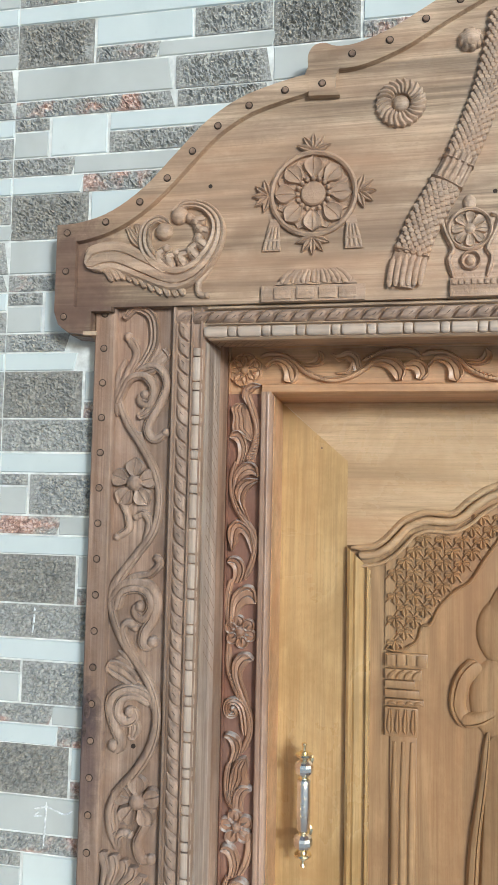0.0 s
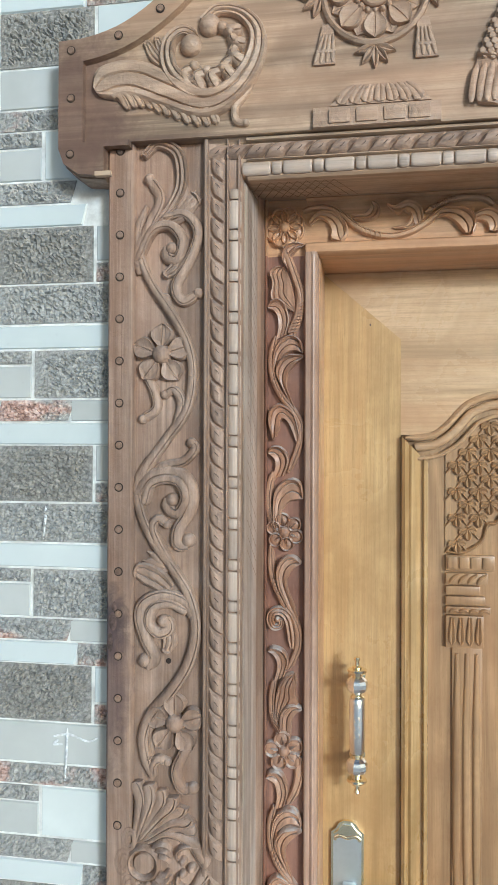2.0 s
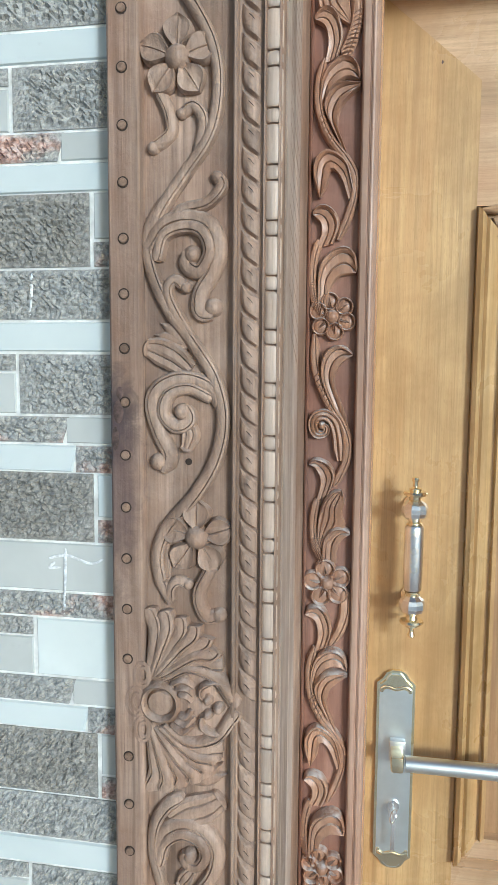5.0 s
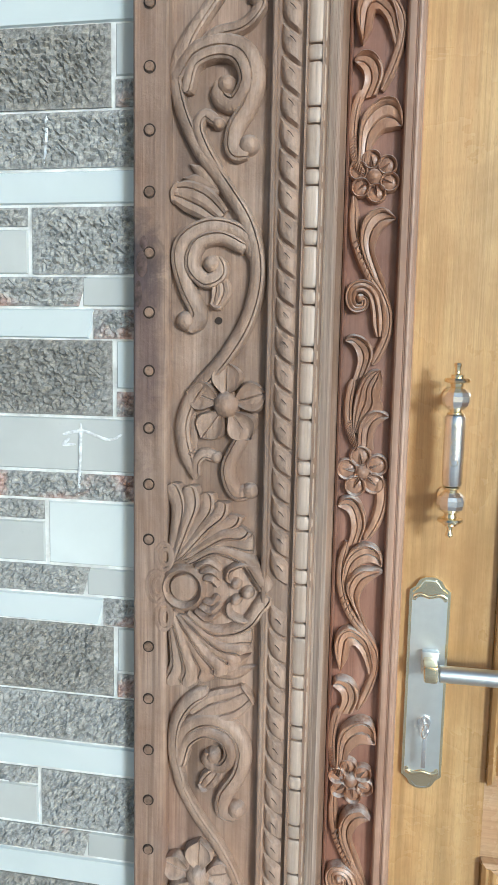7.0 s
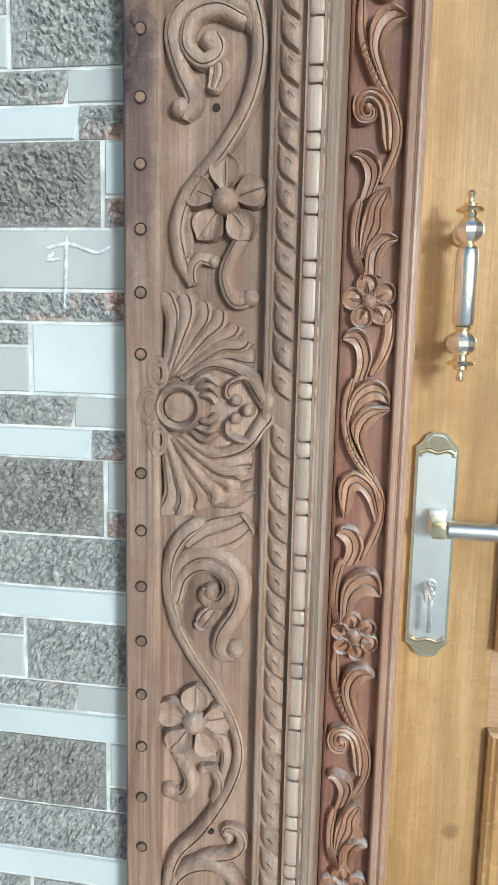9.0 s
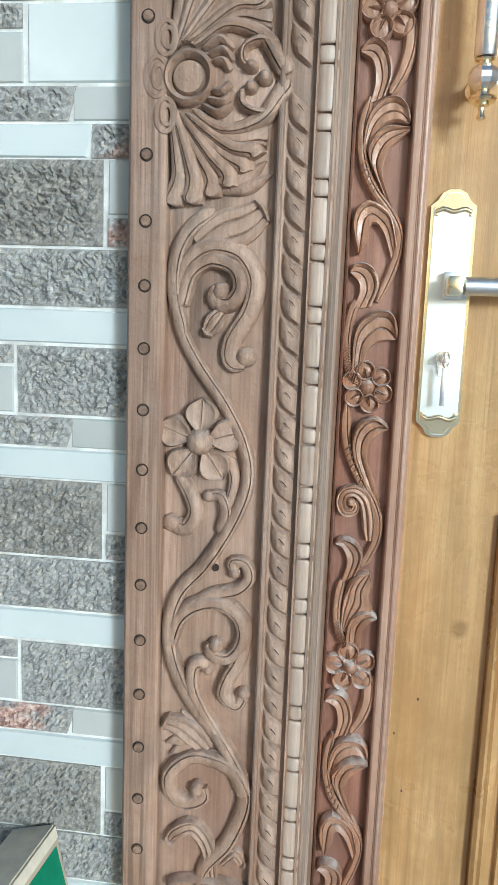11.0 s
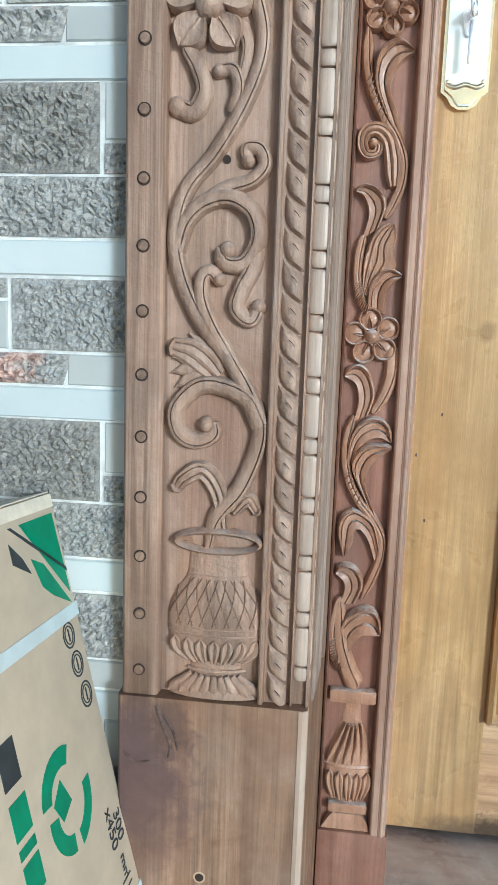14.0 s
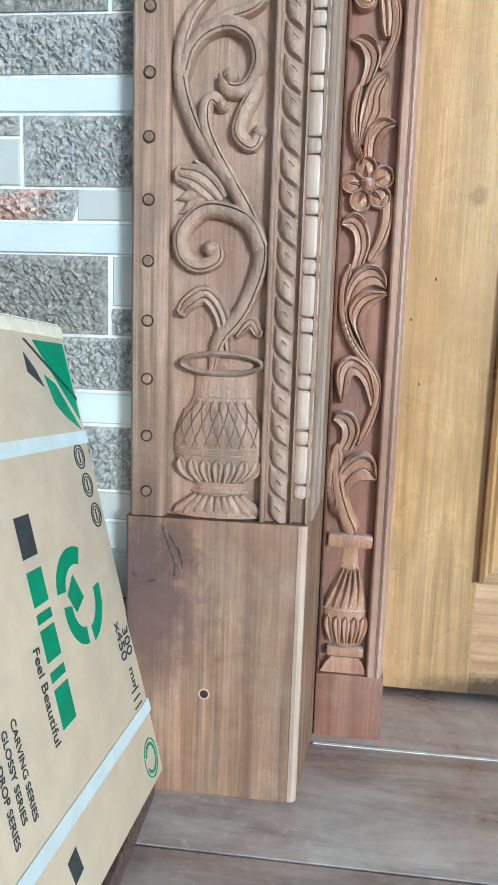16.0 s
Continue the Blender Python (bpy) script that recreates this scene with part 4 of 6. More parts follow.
for cx, cz, r in ((-0.316, 1.2195, 0.0072),):
    part("bud", add_dome(bmesh.new(), cx, cz, r, 0.020, FIELD), W_CARVED, pilaster)
for dxx, dzz, k in ((-0.4005, 0.031, 0.85), (-0.4085, 0.0, 1.0), (-0.4005, -0.031, 0.85)):
    part("scallop", add_ring(bmesh.new(), dxx, RZ + dzz, 0.0100 * k, 0.0045, 0.0012, FRONT, 24, 0.0160 * k), W_PILASTER, pilaster)
    part("scallop", add_ring(bmesh.new(), dxx + 0.002, RZ + dzz, 0.0055 * k, 0.0045, 0.0012, FRONT, 20, 0.0092 * k), W_PILASTER, pilaster)
for tx, tz, ln, a0, a1, n in ((-0.351, 1.604, 0.038, 112, 196, 5), (-0.354, 0.606, 0.038, 118, 200, 5), (-0.355, 1.128, 0.050, 10, 55, 4), (-0.352, 1.968, 0.020, 200, 250, 3), (-0.345, 2.075, 0.042, 20, 75, 4)):
    leaf_tuft(tx, tz, ln, a0, a1, n, FIELD, W_CARVED, pilaster, 0.0155, 0.12)

# the vase from which the vine grows
VX = -0.345
part("vase_body", add_lathe(bmesh.new(), [(0.026, 0.330), (0.039, 0.338), (0.0450, 0.350), (0.0475, 0.364), (0.0475, 0.376), (0.0450, 0.389), (0.0390, 0.401), (0.0325, 0.410), (0.0290, 0.417), (0.0275, 0.437)], VX, FIELD + 0.002, 26, 0.36), W_CARVED, pilaster, "vase carved with a lozenge net")
part("vase_rim", add_ring(bmesh.new(), VX, 0.449, 0.039, 0.007, 0.013, FIELD, 36, 0.0095), W_CARVED, pilaster)
part("vase_mouth", add_dome(bmesh.new(), VX, 0.449, 0.037, 0.004, FIELD, 24, 3, 0.008), W_CARVED, pilaster)
for zz, rr in ((0.360, 0.0475), (0.3665, 0.0475), (0.416, 0.0295), (0.331, 0.029), (0.322, 0.030)):
    part("vase_band", add_lathe(bmesh.new(), [(rr - 0.002, zz - 0.0022), (rr + 0.0005, zz), (rr - 0.002, zz + 0.0022)], VX, FIELD + 0.002, 26, 0.36), W_CARVED, pilaster)
for i in range(-3, 5):
    for s in (1, -1):
        pts = []
        for j in range(6):
            v = j / 5
            rr = 0.0482 - 0.0165 * v ** 2.4
            u = (i - 0.5 + s * 1.4 * (v - 0.5)) / 4.2
            if abs(u) < 0.97:
                pts.append((VX + rr * u, 0.369 + 0.044 * v, rr * math.sqrt(1 - u * u) * 0.36))
        if len(pts) > 2:
            bm = bmesh.new()
            ring = [[bm.verts.new((x + dx, FIELD + 0.0022 - d - dd, zq)) for dx, dd in ((-0.0009, -0.001), (0, 0.0009), (0.0009, -0.001))] for x, zq, d in pts]
            for a, b in zip(ring, ring[1:]):
                bm.faces.new((a[0], a[1], b[1], b[0]))
                bm.faces.new((a[1], a[2], b[2], b[1]))
            part("net_line", bm, W_PLUG, pilaster)
for i in range(7):
    u = (i - 3) / 3.4
    part("gadroon", add_ribbon(bmesh.new(), [(VX + 0.028 * u, 0.334), (VX + 0.040 * u, 0.344), (VX + 0.044 * u, 0.356)], 0.0115, 0, 0.004, FIELD - 0.0135 * math.sqrt(1 - u * u), LEAFY, round_petal, 3), W_CARVED, pilaster)
part("vase_foot", add_lathe(bmesh.new(), [(0.047, 0.2975), (0.045, 0.301), (0.034, 0.310), (0.027, 0.318), (0.024, 0.330)], VX, FIELD + 0.002, 26, 0.34), W_CARVED, pilaster)
for i in range(9):
    u = (i - 4) / 4.5
    part("foot_leaf", add_ribbon(bmesh.new(), [(VX + 0.025 * u, 0.319), (VX + 0.036 * u, 0.309), (VX + 0.050 * u, 0.300)], 0.011, 0, 0.004, FIELD - 0.0095 * math.sqrt(1 - u * u), ROUND, round_petal, 3), W_CARVED, pilaster)
for hx, hz in ((-0.351, 1.484), (-0.347, 0.785), (-0.366, 1.205), (-0.3655, 1.972)):
    h = part("nail_hole", hole_mesh, BLACK, pilaster)
    h.location, h.rotation_euler, h.scale = (hx, FIELD - 0.001, hz), (radians(90), 0, 0), (0.6, 0.6, 0.6)
plinth = part("plinth", add_prism(bmesh.new(), [(-0.436, 1.60), (-0.436, 1.421), (-0.433, 1.418), (-0.2600, 1.418), (-0.2562, 1.4205), (-0.2420, 1.5480), (-0.2408, 1.60)], 0.0, 0.2955), W_PLINTH, None, "")
tagged(plinth, "plain brown teak plinth block with a dark knot under the pilaster", "plinth")
part("worn_edge", add_prism(bmesh.new(), [(-0.2640, 1.4195), (-0.2636, 1.4172), (-0.2598, 1.4168), (-0.2552, 1.4200), (-0.2545, 1.4260), (-0.2560, 1.4275)], 0.001, 0.2952), W_BEAD, plinth, "pale worn corner")
h = part("nail_hole", hole_mesh, BLACK, plinth)
h.location, h.rotation_euler, h.scale = (-0.353, 1.4178, 0.112), (radians(90), 0, 0), (0.7, 0.7, 0.7)
for pts, w in (([(-0.398, 0.288), (-0.391, 0.268), (-0.384, 0.248), (-0.386, 0.236)], 0.0055), ([(-0.392, 0.280), (-0.381, 0.262), (-0.377, 0.244)], 0.0035), ([(-0.430, 0.238), (-0.418, 0.228), (-0.404, 0.231)], 0.004)):
    part("bark_ridge", add_ribbon(bmesh.new(), pts, w, w * 0.5, 0.0016, 1.4180, ROUND), KNOT, plinth, "rough bark ridge at the knot")
part("filler_ring", add_ring(bmesh.new(), -0.353, 0.112, 0.0052, 0.002, 0.0006, 1.4182, 18), FILLER, plinth)


# ---- lintel moulding: rope and beads along the door head ----
RIGHT = 0.82          # the head runs on past the view to a plain far post
lintel = thing("lintel", "teak lintel carved with rope and bead mouldings", "door frame", at=(0, 0, 0))
head = [(1.60, 2.168), (1.424, 2.168), (FRONT, 2.166), (FRONT, 2.163), (1.430, 2.162), (1.431, 2.1405), (1.4235, 2.1395), (1.4235, 2.1385), (1.430, 2.1375), (1.432, 2.119), (1.436, 2.116), (1.540, 2.126), (1.552, 2.130), (1.60, 2.131)]
part("beam", add_prism(bmesh.new(), head, -0.2475, RIGHT, "x"), W_CREST, lintel)
part("mitre_fill", add_prism(bmesh.new(), [(1.60, 2.168), (1.4235, 2.168), (1.430, 2.162), (1.431, 2.12), (1.60, 2.12)], -0.2975, -0.247, "x"), W_CREST, lintel)
x = -0.285
while x < 0.30:
    o = part("twist", twist_mesh, W_CREST, lintel)
    o.location, o.rotation_euler = (x, 1.429, 2.1515), (0, radians(90), 0)
    c = part("cut", cut_mesh, GAP, o)
    c.location = (0, -0.0096, 0.002)
    x += TWIST
x = -0.235
while x < 0.30:
    o = part("long_bead", bead_mesh, W_CREST, lintel)
    o.location, o.rotation_euler = (x, 1.4300, 2.1285), (0, radians(90), 0)
    o = part("round_bead", reel_mesh, W_CREST, lintel)
    o.location, o.rotation_euler = (x + BEADS / 2, 1.4300, 2.1285), (0, radians(90), 0)
    x += BEADS
# chequer of chisel lines cut into the soffit and the top of the reveal
for i in range(9):
    xx = -0.232 + 0.012 * i
    for s in (1, -1):
        bm = bmesh.new()
        a, b = (xx, 1.450, 2.1175), (xx + s * 0.030, 1.532, 2.1250)
        vs = [bm.verts.new(q) for q in ((a[0] - 0.0007, a[1], a[2] - 0.0006), (a[0] + 0.0007, a[1], a[2] - 0.0006), (b[0] + 0.0007, b[1], b[2] - 0.0006), (b[0] - 0.0007, b[1], b[2] - 0.0006))]
        bm.faces.new(vs)
        part("chisel_line", bm, W_PLUG, lintel)
for i in range(24):
    zz = 2.09 - 0.020 * i
    for s in (-1,):
        bm = bmesh.new()
        a, b = (1.455, zz), (1.532, zz + s * 0.042)
        vs = [bm.verts.new(q) for q in ((-0.2496, a[0], a[1] - 0.0008), (-0.2496, a[0], a[1] + 0.0008), (-0.2455, 1.506, b[1] + 0.0008), (-0.2455, 1.506, b[1] - 0.0008))]
        bm.faces.new(vs)
        part("chisel_line", bm, W_PLUG, pilaster)


# ---- crest board ----
crest = thing("crest", "carved teak crest board with wheel medallion and pegged border", "door frame", at=(0, 0, 0))
CX = 0.285            # middle of the door


def edge_line(dx=0.0, dz=0.0):
    low = spline([(-0.497, 2.303), (-0.455, 2.306), (-0.405, 2.322), (-0.352, 2.358), (-0.300, 2.411), (-0.252, 2.459), (-0.195, 2.494), (-0.130, 2.514), (-0.090, 2.522)], 4)
    step = spline([(-0.094, 2.532), (-0.094, 2.552), (-0.084, 2.566), (-0.068, 2.568), (-0.052, 2.562), (-0.018, 2.564), (0.036, 2.584), (0.088, 2.614), (0.145, 2.645), (0.20, 2.672), (CX, 2.700)], 4)
    return [(p.x, p.y) for p in low + step]


edge = edge_line()
outline = [(-0.435, 2.120), (-0.470, 2.124), (-0.489, 2.138), (-0.497, 2.160)] + edge
full = outline + [(2 * CX - a, b) for a, b in reversed(edge[:-1])] + [(2 * CX + 0.497, 2.160), (2 * CX + 0.489, 2.138), (2 * CX + 0.470, 2.124), (2 * CX + 0.435, 2.120)]
full += [(2 * CX + 0.435, 2.1685), (-0.400, 2.1685), (-0.400, 2.160), (-0.434, 2.160)]


def slab(poly, y0, y1):
    bm = bmesh.new()
    a = [bm.verts.new((p[0], y0, p[1])) for p in poly]
    f = bm.faces.new(a)
    ex = bmesh.ops.extrude_face_region(bm, geom=[f])
    for v in ex["geom"]:
        if isinstance(v, bmesh.types.BMVert):
            v.co.y = y1
    bmesh.ops.triangulate(bm, faces=[q for q in bm.faces if len(q.verts) > 4])
    return bm


part("board", slab(full, CREST_Y + 0.006, 1.455), W_CREST, crest)


def border_band(poly, width, y0, y1, name, material):
    """A flat raised band that runs inside an open line, to its right."""
    bm = bmesh.new()
    n = len(poly)
    rows = []
    for i, p in enumerate(poly):
        a, b = Vector(poly[max(0, i - 1)]), Vector(poly[min(n - 1, i + 1)])
        d = (b - a).normalized()
        s = Vector((d.y, -d.x))
        q = Vector(p) + s * width
        rows.append([bm.verts.new((p[0], y1, p[1])), bm.verts.new((p[0], y0, p[1])), bm.verts.new((q.x, y0, q.y)), bm.verts.new((q.x + s.x * 0.002, y1, q.y + s.y * 0.002))])
    for a, b in zip(rows, rows[1:]):
        for k in range(3):
            bm.faces.new((a[k], a[k + 1], b[k + 1], b[k]))
        bm.faces.new((a[3], a[0], b[0], b[3]))
    bm.faces.new(rows[0])
    bm.faces.new(rows[-1][::-1])
    return part(name, bm, material, crest)


border_band([p for p in edge if p[0] < -0.091], 0.030, CREST_Y - 0.004, CREST_Y + 0.010, "border", W_CREST)
border_band([p for p in edge if p[0] > -0.053 and p[1] > 2.53], 0.036, CREST_Y - 0.004, CREST_Y + 0.010, "border", W_CREST)
corner = [(p[0], p[1]) for p in edge if -0.0975 < p[0] <= -0.052 and p[1] > 2.525]
part("border", add_prism(bmesh.new(), [(-0.0925, 2.486), (-0.0925, 2.524)] + corner + [(-0.051, 2.5605), (-0.047, 2.524), (-0.052, 2.512), (-0.052, 2.496), (-0.045, 2.484)], CREST_Y - 0.0046, CREST_Y + 0.009, "y"), W_CREST, crest)
part("border", add_prism(bmesh.new(), [(-0.4965, 2.300), (-0.4965, 2.160), (-0.489, 2.140), (-0.470, 2.126), (-0.434, 2.122), (-0.434, 2.160), (-0.400, 2.160), (-0.400, 2.1675), (-0.463, 2.1675), (-0.463, 2.278)], CREST_Y - 0.0046, CREST_Y + 0.009, "y"), W_CREST, crest)
for px, pz in ((-0.479, 2.289), (-0.479, 2.226), (-0.480, 2.152), (-0.414, 2.304), (-0.358, 2.334), (-0.314, 2.370), (-0.274, 2.411), (-0.234, 2.449), (-0.185, 2.478), (-0.129, 2.498), (-0.072, 2.504), (-0.027, 2.547), (0.029, 2.563), (0.082, 2.591), (0.132, 2.616)):
    plug(px, CREST_Y - 0.0046, pz, crest)
CF = CREST_Y + 0.006
cut_band("finial", [(-0.232, 2.262), (-0.243, 2.225), (-0.260, 2.203), (-0.259, 2.185), (-0.247, 2.182)], 0.009, 0.010, 0.008, CF, W_CREST_CARVED, crest)
cut_band("leaf", [(-0.348, 2.26), (-0.366, 2.275), (-0.378, 2.294)], 0.009, 0.005, 0.006, CF, W_CREST_CARVED, crest)
cut_band("leaf", [(-0.345, 2.269), (-0.357, 2.284), (-0.364, 2.298)], 0.008, 0.004, 0.006, CF, W_CREST_CARVED, crest)
# a plump acanthus leaf whose tip rolls over, with a notched lower edge
def acanthus(t):
    start = math.sqrt(min(1.0, 0.06 + t / 0.07))
    return start * (1.0 if t < 0.22 else max(0.30, 1.0 - 0.9 * (t - 0.22) / 0.78))


lower = spline([(-0.425, 2.216), (-0.395, 2.220), (-0.360, 2.206), (-0.320, 2.191), (-0.285, 2.194)], 3)
for i, p in enumerate(lower[1:-1]):
    part("lobe", add_ribbon(bmesh.new(), [(p.x - 0.012, p.y + 0.016), (p.x + 0.003, p.y + 0.008), (p.x + 0.013, p.y - 0.009)], 0.015, 0.011, 0.0085 + 0.0006 * (i % 3), CF, GROOVED, None, 4), W_CREST_CARVED, crest)
part("acanthus_leaf", add_ribbon(bmesh.new(), [(-0.447, 2.236), (-0.425, 2.248), (-0.392, 2.248), (-0.349, 2.229), (-0.302, 2.210), (-0.264, 2.223), (-0.237, 2.259), (-0.232, 2.296), (-0.252, 2.322), (-0.283, 2.329), (-0.302, 2.315)], 0.049, 0.014, 0.012, CF, FRONDED, acanthus, 6), W_CREST_CARVED, crest)
part("scroll", add_ribbon(bmesh.new(), [(-0.305, 2.222), (-0.335, 2.242), (-0.349, 2.266), (-0.347, 2.293), (-0.328, 2.306), (-0.311, 2.297)], 0.026, 0.013, 0.013, CF, FRONDED), W_CREST_CARVED, crest)
for lx, lz, r in ((-0.319, 2.287, 0.0145), (-0.294, 2.311, 0.0145)):
    part("scroll_ball", add_dome(bmesh.new(), lx, lz, r, 0.014, CF, 18, 5), W_CREST_CARVED, crest)
for k, (a, m, b) in enumerate((((-0.322, 2.230), (-0.327, 2.250), (-0.314, 2.258)), ((-0.303, 2.226), (-0.311, 2.244), (-0.297, 2.251)), ((-0.284, 2.228), (-0.292, 2.246), (-0.276, 2.253)), ((-0.262, 2.238), (-0.274, 2.256), (-0.262, 2.268)),
                               ((-0.250, 2.258), (-0.263, 2.270), (-0.258, 2.285)), ((-0.247, 2.282), (-0.261, 2.286), (-0.266, 2.299)), ((-0.252, 2.302), (-0.266, 2.300), (-0.277, 2.306)))):
    lobe = add_ribbon(bmesh.new(), [a, m, b], 0.020, 0.014, 0.0120, CF, GROOVED, None, 5)
    part("lobe", add_dome(lobe, b[0], b[1], 0.0082, 0.0125, CF, 12, 4), W_CREST_CARVED, crest)

# the wheel medallion
MX, MZ = -0.084, 2.335
wheel = part("wheel", add_ring(bmesh.new(), MX, MZ, 0.064, 0.009, 0.008, CF, 48), W_CREST_CARVED, crest, "round carved wheel with a lotus")
part("hub", add_lathe_flat(MX, MZ, 0.019, 0.0065, CF), W_CREST_CARVED, wheel)
for i in range(16):
    a = 2 * math.pi * i / 16
    part("pearl", add_dome(bmesh.new(), MX + 0.0245 * math.cos(a), MZ + 0.0245 * math.sin(a), 0.0047, 0.008, CF, 8, 3), W_CREST_CARVED, wheel)
for i in range(8):
    a = radians(90 + 45 * i)
    for k, (r1, w, hh, aa) in enumerate(((0.059, 0.032, 0.0095, a), (0.058, 0.022, 0.005, a + radians(22.5)))):
        part("petal", add_ribbon(bmesh.new(), [(MX + q * math.cos(aa), MZ + q * math.sin(aa)) for q in (0.026, 0.038, 0.05, r1)], w, 0, hh, CF, RIMMED, petal_shape, 4), W_CREST_CARVED, wheel)
for a0 in (90, 180, 0, 270):
    bx, bz = MX + 0.068 * math.cos(radians(a0)), MZ + 0.068 * math.sin(radians(a0))
    for k in range(5):
        aa = radians(a0 - 72 + 36 * k)
        part("tip_petal", add_ribbon(bmesh.new(), [(bx, bz), (bx + 0.013 * math.cos(aa), bz + 0.013 * math.sin(aa)), (bx + 0.027 * math.cos(aa), bz + 0.027 * math.sin(aa))], 0.011, 0, 0.007, CF, LEAFY, petal_shape, 4), W_CREST_CARVED, wheel)
for s in (-1, 1):
    x0 = MX + s * 0.058
    t = part("tassel", add_prism(bmesh.new(), [(x0 - 0.007, 2.298), (x0 + 0.007, 2.298), (x0 + 0.014 + s * 0.005, 2.248), (x0 - 0.014 + s * 0.005, 2.248)], CF - 0.004, CF + 0.001, "y"), W_CREST_CARVED, crest)
    for k in range(4):
        part("tassel_strand", add_ribbon(bmesh.new(), [(x0 - 0.006 + 0.004 * k, 2.285), (x0 - 0.012 + s * 0.005 + 0.0075 * k, 2.250)], 0.004, 0.006, 0.002, CF - 0.004, ROUND), W_CREST_CARVED, t)
    part("tassel_band", boxed(x0 - 0.012 + s * 0.003, x0 + 0.012 + s * 0.003, CF - 0.0058, CF - 0.003, 2.262, 2.266, bevel=0.0006), W_CREST_CARVED, t)

# spiral rosette, small knob
ros = part("rosette", add_ring(bmesh.new(), 0.046, 2.467, 0.026, 0.022, 0.008, CF, 40), W_CREST_CARVED, crest)
part("rosette_core", add_dome(bmesh.new(), 0.046, 2.467, 0.013, 0.009, CF), W_CREST_CARVED, ros)
for i in range(22):
    a = 2 * math.pi * i / 22
    part("petal", add_ribbon(bmesh.new(), [(0.046 + q * math.cos(a + e), 2.467 + q * math.sin(a + e)) for q, e in ((0.015, 0), (0.026, 0.10), (0.037, 0.32))], 0.0085, 0.0115, 0.0105, CF, ROUND, None, 3), W_CREST_CARVED, ros)
kb = part("knob", add_dome(bmesh.new(), 0.147, 2.557, 0.017, 0.016, CF), W_CREST_CARVED, crest)
for i in range(9):
    a = 2 * math.pi * i / 9
    part("petal", add_dome(bmesh.new(), 0.147 + 0.013 * math.cos(a), 2.557 + 0.013 * math.sin(a), 0.006, 0.011, CF, 8, 3), W_CREST_CARVED, kb)

# low stool under the wheel
st = part("stool", boxed(-0.161, -0.004, CF - 0.006, CF + 0.001, 2.1685, 2.193, bevel=0.001), W_CREST_CARVED, crest)
for xx in (-0.128, -0.094, -0.060, -0.030):
    part("stool_block", boxed(xx - 0.013, xx + 0.013, CF - 0.0085, CF - 0.004, 2.172, 2.189, bevel=0.001), W_CREST_CARVED, st)
part("cushion", add_prism(bmesh.new(), [(-0.140, 2.194), (-0.016, 2.194), (-0.024, 2.206), (-0.044, 2.218), (-0.110, 2.218), (-0.126, 2.206)], CF - 0.006, CF + 0.001, "y"), W_CREST_CARVED, st)
for k in range(7):
    u = (k - 3) / 3.5
    part("cushion_roll", add_ribbon(bmesh.new(), [(-0.078 + 0.058 * u, 2.1955), (-0.078 + 0.050 * u, 2.206), (-0.078 + 0.036 * u, 2.2165)], 0.0165, 0.010, 0.0032, CF - 0.006, LEAFY, None, 3), W_CREST_CARVED, st)

# a scaled garland rising in a curve
GAR = spline([(0.053, 2.184), (0.060, 2.226), (0.080, 2.280), (0.108, 2.330), (0.134, 2.380), (0.155, 2.430), (0.172, 2.480), (0.186, 2.540), (0.196, 2.600)], 5)
gar = part("garland", add_ribbon(bmesh.new(), [(p.x, p.y) for p in GAR[::5]], 0.056, 0.040, 0.013, CF, ROUND), W_CREST_CARVED, crest, "scaled garland rising in a curve")
for i, p in enumerate(GAR[:-1]):
    d = (GAR[i + 1] - p).normalized()
    s = Vector((-d.y, d.x))
    w = 0.056 + (0.040 - 0.056) * i / len(GAR)
    zz = p.y
    if zz < 2.232:
        if i == 1:
            for k in range(6):
                u = -0.80 + 0.32 * k
                part("flute", add_ribbon(bmesh.new(), [(0.053 + 0.028 * u, 2.1855), (0.0555 + 0.028 * u, 2.207), (0.060 + 0.028 * u, 2.231)], 0.0086, 0.0086, 0.0022, CF - 0.0105 * (1 - u * u) ** 0.35, ROUND, None, 3), W_CREST_CARVED, gar)
        continue
    banded = 2.335 < zz < 2.372
    for sub in (0.0, 0.5):
        q = p + (GAR[i + 1] - p) * sub
        n = 5
        for k in range(n):
            u = (-1 + (2 * k + 1 + (0.5 if sub else -0.5)) / n) * 0.9
            if abs(u) > 0.93:
                continue
            hgt = 0.0125 * math.sqrt(1 - u * u)
            pos = q + s * (u * w / 2)
            if banded:
                if sub:
                    continue
                part("flute", add_ribbon(bmesh.new(), [(pos.x, pos.y), (pos.x + d.x * 0.012, pos.y + d.y * 0.012)], 0.006, 0.006, 0.003, CF - hgt, ROUND, None, 3), W_CREST_CARVED, gar)
            else:
                part("scale", add_dome(bmesh.new(), pos.x, pos.y, 0.0052, 0.0035, CF - hgt + 0.0012, 8, 2), W_CREST_CARVED, gar)
for zz in (2.232, 2.338, 2.372):
    i = min(range(len(GAR)), key=lambda j: abs(GAR[j].y - zz))
    p, d = GAR[i], (GAR[min(i + 1, len(GAR) - 1)] - GAR[i - 1]).normalized()
    s = Vector((-d.y, d.x))
    part("garland_band", add_ribbon(bmesh.new(), [tuple(p + s * (0.0275 - 0.0055 * i / len(GAR))), tuple(p), tuple(p - s * (0.0275 - 0.0055 * i / len(GAR)))], 0.006, 0.006, 0.0155, CF, ROUND), W_CREST_CARVED, gar)

